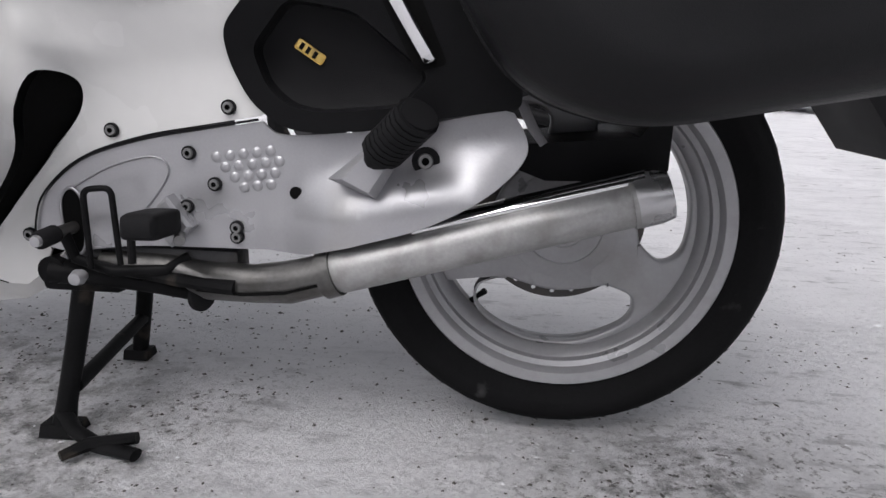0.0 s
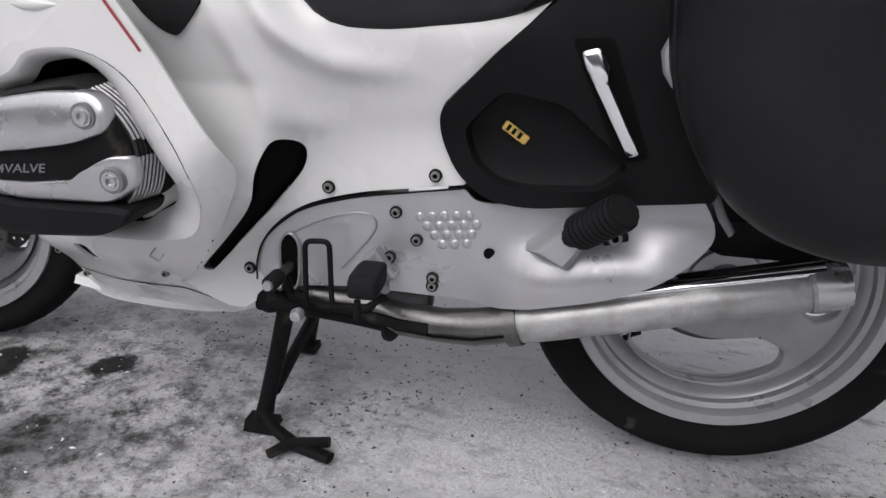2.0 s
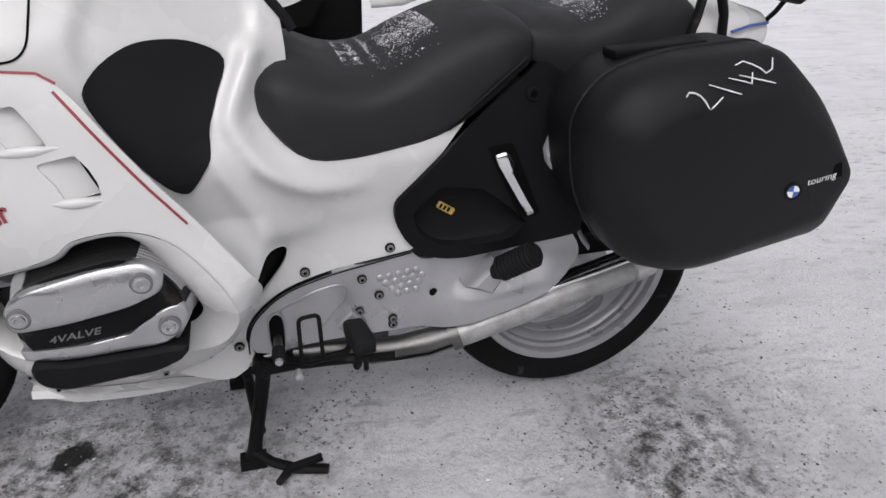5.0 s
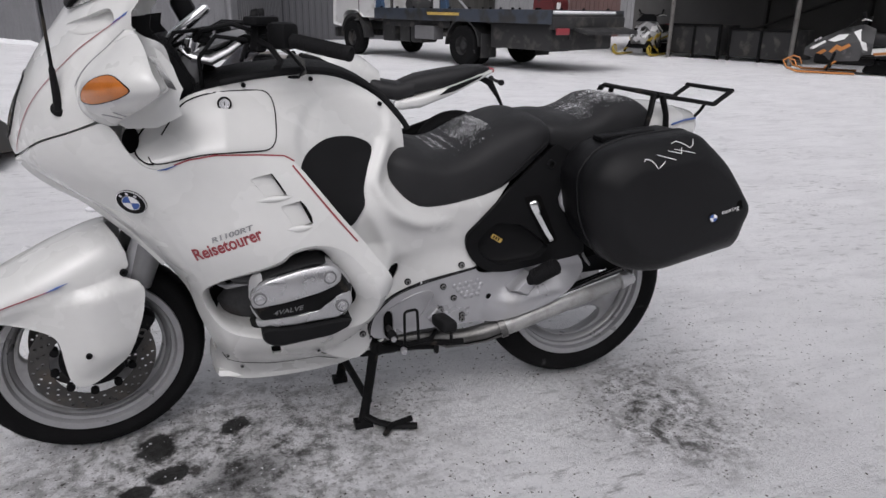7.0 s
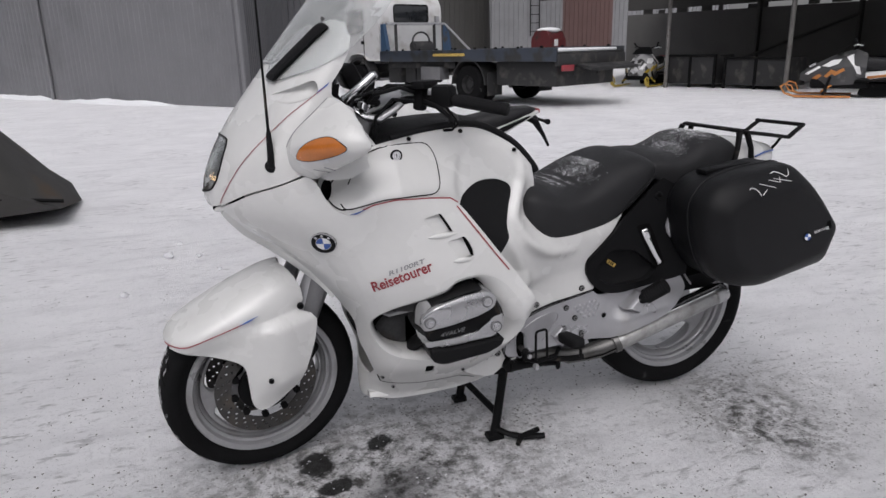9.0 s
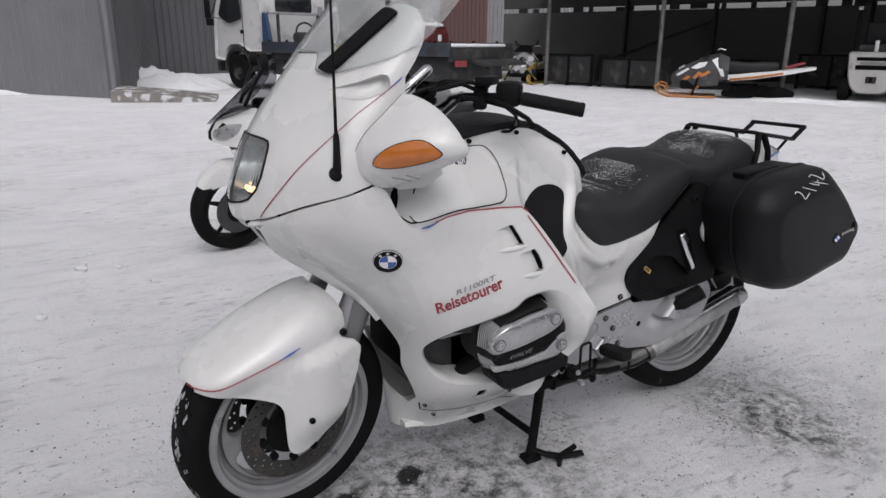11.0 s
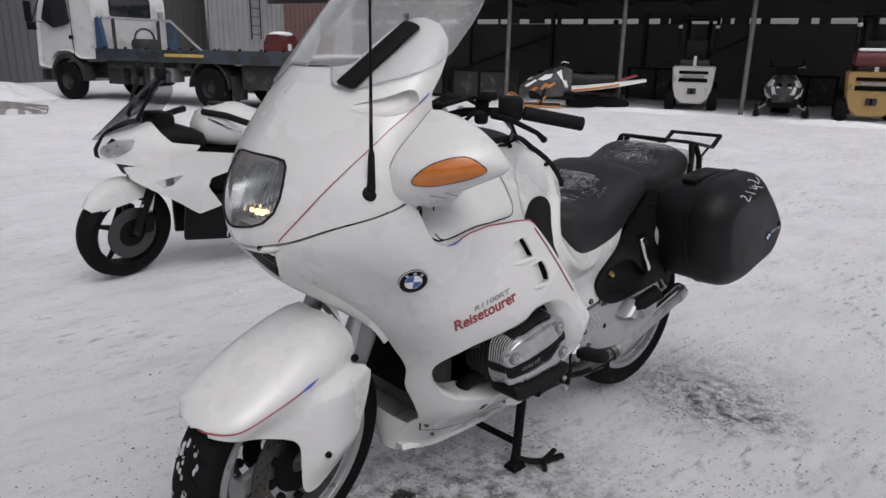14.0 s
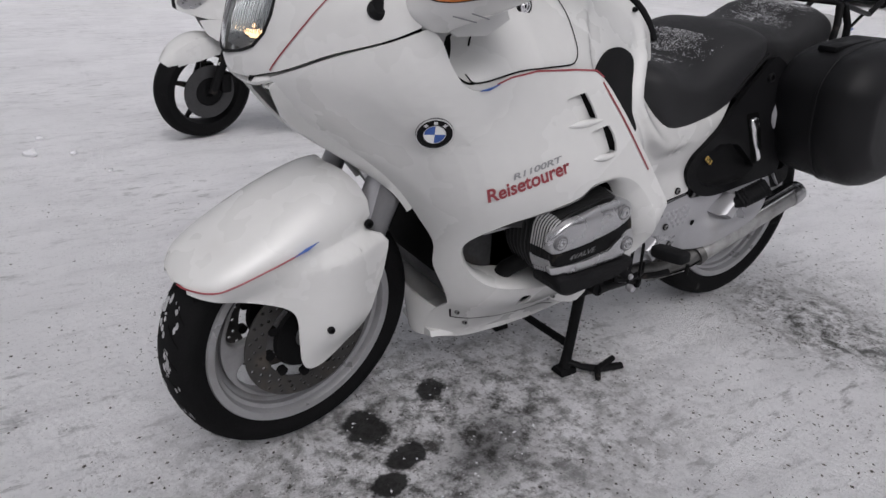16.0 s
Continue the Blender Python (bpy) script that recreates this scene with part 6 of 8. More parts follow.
part("peg_mount", loft([[Vector((x, y, z)) for x, z in ((1.165, 0.428), (1.225, 0.478), (1.25, 0.45), (1.225, 0.405))] for y in (-0.19, -0.228)] + [[Vector((x, -0.24, z)) for x, z in ((1.185, 0.43), (1.22, 0.466), (1.238, 0.446), (1.218, 0.414))]]), ALLOY, pil)
bolt(pil, on_plate(1.285, 0.452, 0.003), 0.010, ring=0.018)

# -- handlebar --
bar = part("handlebar", tube([(0.683, -0.331, 1.116), (0.556, -0.231, 1.143), (0.47, -0.14, 1.14), (0.40, -0.05, 1.11)], 0.011, 12), BLACK_METAL, bike, "black handlebar with rubber grips")
ga, gb2 = Vector((0.692, -0.338, 1.114)), Vector((0.572, -0.243, 1.140))
part("grip", tube([ga, ga.lerp(gb2, 0.04), ga.lerp(gb2, 0.08), gb2], [0.016, 0.0185, 0.017, 0.017], 16), SOFT_RUBBER, bar)
for k in range(18):
    c = ga.lerp(gb2, 0.12 + 0.045 * k)
    part("grip_ring", tube([c, c.lerp(gb2, 0.02)], 0.0182, 14), SOFT_RUBBER, bar)
part("switch_block", box((0.553, -0.215, 1.150), (0.055, 0.062, 0.062), 0.014, pose(0, 0, 0, 0, 0, 40)), BLACK_PLASTIC, bar)
part("clutch_lever", tube([(0.523, -0.353, 1.087), (0.535, -0.32, 1.10), (0.52, -0.25, 1.125), (0.50, -0.20, 1.135)], [0.008, 0.006, 0.007, 0.009], 10), BLACK_METAL, bar)
part("reservoir", box((0.508, -0.182, 1.182), (0.080, 0.042, 0.022), 0.006, pose(0, 0, 0, 0, 0, 40)), BLACK_PLASTIC, bar)
part("clutch_hose", tube([(0.47, -0.20, 1.14), (0.40, -0.24, 1.15), (0.36, -0.20, 1.10), (0.36, -0.15, 1.0)], 0.005, 8), BLACK_PLASTIC, bar)
part("cable", tube([(0.56, -0.21, 1.12), (0.60, -0.20, 1.07), (0.59, -0.17, 1.05), (0.50, -0.15, 1.05)], 0.004, 8), BLACK_PLASTIC, bar)
part("right_bar", tube([(0.40, 0.05, 1.11), (0.43, 0.15, 1.14), (0.48, 0.26, 1.143), (0.54, 0.40, 1.116)], 0.011, 10), BLACK_METAL, bar)
part("grip", tube([(0.495, 0.29, 1.138), (0.545, 0.41, 1.114)], 0.018, 12), SOFT_RUBBER, bar)
part("top_yoke", loft([[Vector((x, w * math.cos(a), z + h * math.sin(a))) for a in [2 * math.pi * k / 20 for k in range(20)]] for x, z, w, h in ((0.295, 1.085, 0.05, 0.010), (0.31, 1.095, 0.125, 0.016), (0.37, 1.117, 0.15, 0.020), (0.43, 1.135, 0.12, 0.018), (0.475, 1.147, 0.06, 0.012))]), ALLOY, bar, "silver top yoke")
for y in (-0.115, 0.115):
    part("fork_cap", tube([(0.345, y, 1.11), (0.352, y, 1.135), (0.354, y, 1.142)], [0.026, 0.024, 0.014], 18), CHROME, bar)
    part("fork_top", tube([(0.30, y, 0.95), (0.345, y, 1.10)], 0.028, 16), FORK_GREY, bar)
part("ignition_lock", tube([(0.42, 0, 1.125), (0.425, 0, 1.165)], [0.022, 0.019], 16), BLACK_METAL, bar)
for k in range(6):
    part("cable_loop", tube([Vector((0.372 + 0.019 * math.cos(a), -0.118 + 0.019 * math.sin(a), 1.112 + 0.0095 * k + 0.004 * math.sin(a + 1.7 * k))) for a in [2 * math.pi * j / 14 for j in range(14)]], 0.0055, 8, closed=True), BLACK_PLASTIC, bar)
part("bar_riser", tube([(0.290, -0.09, 1.130), (0.303, -0.095, 1.144), (0.384, -0.10, 1.208), (0.392, -0.10, 1.212)], [0.010, 0.0135, 0.0135, 0.008], 16), CHROME, bar, "bright metal tube")
part("yoke_arm", tube([(0.318, -0.125, 1.118), (0.345, -0.135, 1.098), (0.385, -0.138, 1.090), (0.43, -0.128, 1.112), (0.478, -0.118, 1.146)], [0.012, 0.016, 0.017, 0.014, 0.012], 12, flat=0.7), COVER_ALLOY, bar, "silver cast arm")
part("yoke_bolt", tube([(0.335, -0.14, 1.115), (0.333, -0.152, 1.117)], [0.008, 0.006], 10), BLACK_METAL, bar)
part("lever_mount", box((0.500, -0.165, 1.142), (0.034, 0.034, 0.065), 0.010, pose(0, 0, 0, 0, 8, 35)), BLACK_PLASTIC, bar)
part("clock_housing", box((0.335, 0.02, 1.205), (0.05, 0.13, 0.07), 0.014, pose(0, 0, 0, 0, -25, 0)), BLACK_PLASTIC, bar)
for dy in (0.0, 0.012, 0.024):
    part("cable", tube([(0.52, -0.175 + dy, 1.168), (0.47, -0.165 + dy, 1.178), (0.42, -0.14 + dy, 1.170 + dy * 0.4), (0.365, -0.115 + dy, 1.150), (0.30, -0.10 + dy, 1.12)], 0.0048, 8), BLACK_PLASTIC, bar)
part("cable", tube([(0.36, -0.13, 1.16), (0.31, -0.17, 1.155), (0.28, -0.19, 1.10), (0.29, -0.19, 1.02)], 0.005, 8), BLACK_PLASTIC, bar)
part("cable", tube([(0.50, -0.16, 1.155), (0.44, -0.17, 1.175), (0.37, -0.16, 1.16), (0.33, -0.10, 1.10)], 0.0055, 8), BLACK_PLASTIC, bar)
part("cable", tube([(0.55, -0.20, 1.12), (0.60, -0.185, 1.09), (0.605, -0.17, 1.06), (0.59, -0.15, 1.05)], 0.005, 8), PIPE, bar)

# -- emblem and lettering on the fairing --
ec = on_fairing_xz(0.183, 0.787, 0.002)
e2 = on_fairing_xz(0.21, 0.787, 0.002)
e3 = on_fairing_xz(0.183, 0.81, 0.002)
ex = (Vector(e2) - Vector(ec)).normalized()
en = ex.cross(Vector(e3) - Vector(ec)).normalized()
ez = en.cross(ex).normalized()
em = Matrix((ex, -en if en.y < 0 else en, ez)).transposed().to_4x4()
em.translation = Vector(ec)
emblem = part("emblem", lathe([(0.0001, -0.002), (0.028, -0.002), (0.034, -0.0008), (0.035, 0.002)], 40, em), BLACK_PLASTIC, bike, "round black-ringed blue and white emblem")
part("emblem_ring", lathe([(0.033, -0.0025), (0.0345, -0.0025), (0.0345, 0.001), (0.033, 0.001)], 40, em, close=True), CHROME, emblem)
part("emblem_ring", lathe([(0.0195, -0.0032), (0.021, -0.0032), (0.021, -0.001), (0.0195, -0.001)], 40, em, close=True), CHROME, emblem)
for k in range(4):
    bm = bmesh.new()
    vs = [bm.verts.new(em @ Vector((0, -0.0032, 0)))] + [bm.verts.new(em @ Vector((0.0195 * math.cos(math.pi / 2 * (k + j / 8)), -0.0032, 0.0195 * math.sin(math.pi / 2 * (k + j / 8))))) for j in range(9)]
    bm.faces.new(vs)
    part("emblem_quarter", bm, BLUE if k % 2 else WHITE_DECAL, emblem)
for a in (50, 90, 130):
    c = Vector((0.027 * math.cos(radians(a)), -0.0034, 0.027 * math.sin(radians(a))))
    part("emblem_bar", box((0, 0, 0), (0.007, 0.001, 0.007), 0, em @ Matrix.Translation(c) @ pose(0, 0, 0, 0, 90 - a, 0)), CHROME, emblem)


def fairing_text(body_text, size, x0, z0, slope, stretch, mat, shear, name, bold=0.0):
    def place(a, b):
        x = x0 + a * stretch * math.cos(slope) - b * math.sin(slope)
        z = z0 + a * stretch * math.sin(slope) + b * math.cos(slope)
        return on_fairing_xz(x, z, 0.0016)
    return part(name, text_mesh(body_text, size, place, shear, bold=bold), mat, bike, smooth=0)


fairing_text("Reisetourer", 0.044, 0.307, 0.634, radians(20.5), 0.80, RED, 0.05, "red_lettering", 0.0011)
fairing_text("R1100RT", 0.0175, 0.348, 0.683, radians(19), 1.52, GREY_DECAL, 0.2, "grey_lettering", 0.0005)


# ---- ground ----
def ground_height(x, y):
    d = math.hypot(x - 0.7, y + 0.3)
    near = max(0.0, 1 - d / 6)
    h = 0.012 * noise.noise(Vector((x * 1.3, y * 1.3, 0))) + 0.008 * noise.noise(Vector((x * 4, y * 4, 3)))
    h += near * (0.006 * max(-0.15, noise.noise(Vector((x * 11, y * 11, 5)))) + 0.0028 * noise.noise(Vector((x * 34, y * 34, 9))))
    return h * min(1.0, 0.35 + 0.3 * d) - 0.003


def spaced(lo, hi, centre, fine, grow):
    out, s, x = [centre], fine, centre
    while x < hi:
        x += s
        out.append(x)
        if abs(x - centre) > 2.6:
            s *= grow
    s, x = fine, centre
    while x > lo:
        x -= s
        out.insert(0, x)
        if abs(x - centre) > 2.6:
            s *= grow
    return out


gx, gy = spaced(-220, 220, 0.7, 0.02, 1.06), spaced(-220, 220, -0.2, 0.02, 1.06)
verts = [(x, y, ground_height(x, y) if abs(x) < 30 and abs(y) < 40 else 0.0) for y in gy for x in gx]
nx = len(gx)
faces = [(j * nx + i, j * nx + i + 1, (j + 1) * nx + i + 1, (j + 1) * nx + i) for j in range(len(gy) - 1) for i in range(nx - 1)]
me = bpy.data.meshes.new("ground")
me.from_pydata(verts, [], faces)
me.shade_smooth()
SNOW = bpy.data.materials.new("trodden_snow")
SNOW.use_nodes = True
N, Lk = SNOW.node_tree.nodes, SNOW.node_tree.links
pb = N["Principled BSDF"]
co = N.new("ShaderNodeTexCoord")


def nz(scale, detail=6.0, rough=0.6, dist=0.0):
    n = N.new("ShaderNodeTexNoise")
    n.inputs["Scale"].default_value, n.inputs["Detail"].default_value, n.inputs["Roughness"].default_value, n.inputs["Distortion"].default_value = scale, detail, rough, dist
    Lk.new(co.outputs["Object"], n.inputs["Vector"])
    return n.outputs["Fac"]


def rng_node(src, a, b, lo=0.0, hi=1.0):
    r = N.new("ShaderNodeMapRange")
    Lk.new(src, r.inputs["Value"])
    for k, v in zip(("From Min", "From Max", "To Min", "To Max"), (a, b, lo, hi)):
        r.inputs[k].default_value = v
    return r.outputs[0]


def mathn(op, a, b):
    m = N.new("ShaderNodeMath")
    m.operation = op
    m.use_clamp = op != 'MULTIPLY_ADD'
    for k, v in ((0, a), (1, b)):
        if isinstance(v, (int, float)):
            m.inputs[k].default_value = v
        else:
            Lk.new(v, m.inputs[k])
    return m.outputs[0]


def scaled(src, k):
    m = N.new("ShaderNodeMath")
    m.operation = 'MULTIPLY'
    Lk.new(src, m.inputs[0])
    m.inputs[1].default_value = k
    return m.outputs[0]


def blot(x, y, rx, ry, soft=0.35, rot=0.0, ragged=0.9):
    """1 inside a ragged patch at this place, 0 outside."""
    mp = N.new("ShaderNodeMapping")
    mp.vector_type = 'TEXTURE'
    mp.inputs["Location"].default_value, mp.inputs["Scale"].default_value, mp.inputs["Rotation"].default_value = (x, y, 0), (rx, ry, 50), (0, 0, rot)
    Lk.new(co.outputs["Object"], mp.inputs["Vector"])
    ln = N.new("ShaderNodeVectorMath")
    ln.operation = 'LENGTH'
    Lk.new(mp.outputs[0], ln.inputs[0])
    jag = mathn('MULTIPLY', mathn('ADD', mathn('MULTIPLY', nz(14, 5, 0.65), 0.6), mathn('MULTIPLY', nz(42, 5, 0.7), 0.4)), 1.0)
    jag = scaled(jag, ragged)
    add = N.new("ShaderNodeMath")
    add.operation = 'ADD'
    Lk.new(ln.outputs["Value"], add.inputs[0])
    Lk.new(jag, add.inputs[1])
    return rng_node(add.outputs[0], 1.0 + 0.5 * ragged - soft, 1.0 + 0.5 * ragged + soft, 1.0, 0.0)


def mixc(f, a, b):
    m = N.new("ShaderNodeMix")
    m.data_type = 'RGBA'
    Lk.new(f, m.inputs["Factor"])
    for k, v in (("A", a), ("B", b)):
        if isinstance(v, tuple):
            m.inputs[k].default_value = (*v, 1)
        else:
            Lk.new(v, m.inputs[k])
    return m.outputs["Result"]


def streaks(sx, sy, turn, detail=6.0):
    mp = N.new("ShaderNodeMapping")
    mp.inputs["Scale"].default_value, mp.inputs["Rotation"].default_value = (sx, sy, 1), (0, 0, turn)
    Lk.new(co.outputs["Object"], mp.inputs["Vector"])
    n = N.new("ShaderNodeTexNoise")
    n.inputs["Scale"].default_value, n.inputs["Detail"].default_value, n.inputs["Roughness"].default_value = 1.0, detail, 0.65
    Lk.new(mp.outputs[0], n.inputs["Vector"])
    return n.outputs["Fac"]


snow_col = mixc(rng_node(nz(1.6, 8), 0.35, 0.65), (0.86, 0.86, 0.88), (0.94, 0.94, 0.96))
snow_col = mixc(rng_node(streaks(2.0, 7.0, 0.5), 0.50, 0.68, 0.0, 0.6), snow_col, (0.72, 0.72, 0.74))
snow_col = mixc(mathn('MULTIPLY', rng_node(streaks(9.0, 26.0, 0.4), 0.55, 0.66), rng_node(nz(0.9, 4), 0.42, 0.62)), snow_col, (0.40, 0.40, 0.41))
snow_col = mixc(rng_node(nz(30, 6, 0.7), 0.55, 0.78), snow_col, (0.74, 0.74, 0.76))
worn = mathn('MAXIMUM', blot(0.30, -0.22, 0.66, 0.40), blot(1.75, -0.30, 0.42, 0.34))
dirty = mathn('MAXIMUM', blot(0.30, -0.20, 0.50, 0.36, 0.6), blot(1.66, -0.36, 0.18, 0.28, 0.5))
snow_col = mixc(mathn('MULTIPLY', worn, rng_node(nz(7, 8, 0.7), 0.40, 0.60, 0.1, 0.9)), snow_col, (0.62, 0.62, 0.63))
snow_col = mixc(mathn('MULTIPLY', dirty, rng_node(nz(16, 8, 0.75), 0.45, 0.60)), snow_col, (0.07, 0.068, 0.065))
grit = mathn('MULTIPLY', rng_node(nz(60, 8, 0.75), 0.54, 0.62), mathn('ADD', mathn('MULTIPLY', mathn('MAXIMUM', worn, dirty), 0.7), rng_node(nz(1.7, 5, 0.6, 0.6), 0.57, 0.70, 0.0, 0.6)))
snow_col = mixc(grit, snow_col, (0.12, 0.115, 0.11))
snow_col = mixc(rng_node(nz(105, 5, 0.7), 0.58, 0.66, 0.0, 0.6), snow_col, (0.50, 0.50, 0.51))
oil = mathn('MAXIMUM', mathn('MAXIMUM', blot(0.13, -0.085, 0.055, 0.070, 0.14, 0.4, 2.2), blot(0.17, -0.225, 0.060, 0.040, 0.14, 0.3, 2.2)), mathn('MAXIMUM', blot(0.09, -0.29, 0.050, 0.034, 0.14, 0.2, 2.2), mathn('MAXIMUM', blot(0.35, -0.035, 0.055, 0.034, 0.18, 0.5, 2.6), mathn('MULTIPLY', blot(0.36, -0.29, 0.13, 0.08, 0.6, 0.3, 3.0), 0.7))))
snow_col = mixc(mathn('MULTIPLY', oil, 0.97), snow_col, (0.012, 0.0115, 0.011))
Lk.new(snow_col, pb.inputs["Base Color"])
Lk.new(rng_node(nz(8, 4), 0.3, 0.7, 0.45, 0.8), pb.inputs["Roughness"])
pb.inputs["Specular IOR Level"].default_value = 0.3
bmp = N.new("ShaderNodeBump")
bmp.inputs["Strength"].default_value, bmp.inputs["Distance"].default_value = 1.0, 0.021
Lk.new(mathn('ADD', mathn('MULTIPLY', nz(70, 8, 0.8), 0.65), mathn('MULTIPLY', nz(18, 6, 0.7, 0.6), 0.35)), bmp.inputs["Height"])
Lk.new(bmp.outputs[0], pb.inputs["Normal"])
me.materials.append(SNOW)
tagged(new("ground", me), "trodden grey-white snow with dirt and dark wet patches", "snow ground", kind="structure")

# loose ice chips and grit on the snow
def chips(name, n, mat, label, seed, spread, size):
    r = random.Random(seed)
    verts, faces = [], []
    while len(verts) < 6 * n:
        x, y = r.gauss(0.7, spread), r.gauss(-0.3, spread * 0.8)
        if noise.noise(Vector((x * 2.2, y * 2.2, seed))) + 0.4 * noise.noise(Vector((x * 9, y * 9, seed))) < r.uniform(-0.5, 0.5):
            continue
        s = r.uniform(size[0], size[1]) * (1 + 0.8 * (r.random() ** 6))
        a, base = r.random() * 6.3, len(verts)
        ca, sa, z = math.cos(a), math.sin(a), ground_height(x, y)
        for dx, dy, dz in ((1.4, 0, 0), (0, 0.9, 0), (-1.2, 0, 0), (0, -0.8, 0), (0.1, 0.1, 0.55), (0, 0, -0.5)):
            dx, dy, dz = (c * s * r.uniform(0.6, 1.4) for c in (dx, dy, dz))
            verts.append((x + dx * ca - dy * sa, y + dx * sa + dy * ca, z + dz))
        for i in range(4):
            faces += [(base + i, base + (i + 1) % 4, base + 4), (base + (i + 1) % 4, base + i, base + 5)]
    me = bpy.data.meshes.new(name)
    me.from_pydata(verts, [], faces)
    me.materials.append(mat)
    return tagged(new(name, me), label, "debris", kind="stuff")


DIRT = material("dark_grit", (0.07, 0.065, 0.06), 0.8, vary=0.4, scale=40)
chips("grit", 5600, DIRT, "dark grit scattered over the snow", 2, 1.15, (0.0009, 0.0036))
chips("ice_crumbs", 3200, SNOWY, "white crumbs of ice on the snow", 5, 1.4, (0.001, 0.0032))

# ---- yard buildings ----
def sheet_material(name, colour, pitch=0.2):
    m = material(name, colour, 0.55, vary=0.1, scale=1.5, fine=20, stain=tuple(c * 0.7 for c in colour), stain_scale=0.8, stain_at=(0.5, 0.9))
    return m


GREY_SHEET = sheet_material("grey_painted_sheet", (0.17, 0.17, 0.18))
# darker copy of the grey sheet, with the shadow on these walls in its colour
SHADED_SHEET = sheet_material("shaded_grey_sheet", (0.11, 0.11, 0.118))
PALE_SHEET = sheet_material("pale_grey_sheet", (0.20, 0.20, 0.208))
BROWN_SHEET = sheet_material("red_brown_sheet", (0.10, 0.055, 0.05))
DARK_SHEET = sheet_material("dark_boards_and_doorway_shade", (0.055, 0.053, 0.05))


def ribbed_wall(name, a, b, h, mat, label, pitch=0.25, depth=0.03, z0=0.0):
    """A wall of folded sheet from a to b on the plan, with thickness."""
    a, b = Vector((*a, 0)), Vector((*b, 0))
    d = (b - a).normalized()
    n = Vector((d.y, -d.x, 0))
    length = (b - a).length
    pts = []
    k = 0
    while k * pitch < length:
        for s, o in ((0, 0), (0.45, 0), (0.52, depth), (0.93, depth)):
            if (k + s) * pitch < length:
                pts.append(a + d * (k + s) * pitch + n * o)
        k += 1
    pts.append(b)
    bm = bmesh.new()
    lo = [bm.verts.new(p + Vector((0, 0, z0))) for p in pts]
    hi = [bm.verts.new(p + Vector((0, 0, h))) for p in pts]
    bl = [bm.verts.new(p - n * 0.15 + Vector((0, 0, z0))) for p in (a, b)]
    bh = [bm.verts.new(p - n * 0.15 + Vector((0, 0, h))) for p in (a, b)]
    for i in range(len(pts) - 1):
        bm.faces.new((lo[i], lo[i + 1], hi[i + 1], hi[i]))
    bm.faces.new((bl[0], bl[1], bh[1], bh[0]))
    bm.faces.new((lo[0], hi[0], bh[0], bl[0]))
    bm.faces.new((lo[-1], bl[1], bh[1], hi[-1]))
    bm.faces.new(hi + [bh[1], bh[0]])
    return tagged(part(name, bm, mat, smooth=0), label, "wall", kind="structure")


ribbed_wall("wall_hall", (-16.0, 38.0), (0.9, 14.9), 7.0, GREY_SHEET, "grey painted sheet-metal wall of a hall", 0.25, 0.012)
ribbed_wall("wall_hall_end", (0.9, 14.9), (2.6, 21.5), 7.0, SHADED_SHEET, "grey sheet-metal end wall of the hall")
ribbed_wall("wall_back", (2.6, 24.5), (8.2, 26.0), 7.0, SHADED_SHEET, "grey sheet wall with a dark doorway behind the truck")
ribbed_wall("wall_pale", (12.1, 26.63), (15.85, 27.2), 7.0, PALE_SHEET, "pale grey corrugated wall")
ribbed_wall("wall_end", (18.7, 27.55), (26.0, 28.2), 7.0, PALE_SHEET, "pale grey wall beyond the red-brown one")
ribbed_wall("wall_brown", (15.85, 27.2), (18.7, 27.55), 7.0, BROWN_SHEET, "red-brown corrugated wall")
# dark sheet set behind the gap; its colour stands for the doorway's shade
ribbed_wall("wall_doorway", (7.8, 27.5), (12.7, 28.3), 7.0, DARK_SHEET, "dark sheet painted as the shade inside an open doorway")


for p, h in (((-4.42, 22.12), 6.8), ((0.86, 14.82), 6.8)):
    tagged(part("downpipe", tube([(p[0], p[1] - 0.08, -0.02), (p[0], p[1] - 0.08, h)], 0.06, 10), GREY_SHEET), "grey steel downpipe on the hall wall", "downpipe")
for x, y, w in ((-7.2, 25.85, 0.12), (-6.75, 25.25, 0.12)):
    tagged(part("steel_post", box((x, y, 0.55), (w, w, 1.1), 0.01), GREY_SHEET), "short grey steel post by the hall wall", "post")
# wall sign, unreadable
sign = thing("wall_sign", "small white sign with dark bars on the hall end wall", "sign", m=Matrix.Translation((1.55, 17.1, 3.35)) @ pose(0, 0, 0, 0, 0, 75))
part("board", box((0, 0, 0), (0.5, 0.03, 0.35), 0.004), WHITE_DECAL, sign)
for z in (0.08, -0.02, -0.1):
    part("bar", box((0, -0.02, z), (0.4, 0.012, 0.04)), RED if z > 0 else GREY_DECAL, sign)
ladder = thing("wall_ladder", "dark steel ladder fixed to the pale wall", "ladder", m=Matrix.Translation((14.25, 26.8, 0)))
for dx in (-0.22, 0.22):
    part("rail", tube([(dx, 0, 1.6), (dx, 0, 6.9)], 0.025, 6), BLACK_METAL, ladder)
for k in range(14):
    part("rung", tube([(-0.22, 0, 1.8 + 0.36 * k), (0.22, 0, 1.8 + 0.36 * k)], 0.015, 6), BLACK_METAL, ladder)


OLD_SNOW = material("old_greyish_snow", (0.66, 0.66, 0.68), 0.8, vary=0.12, scale=30, bump=0.4)


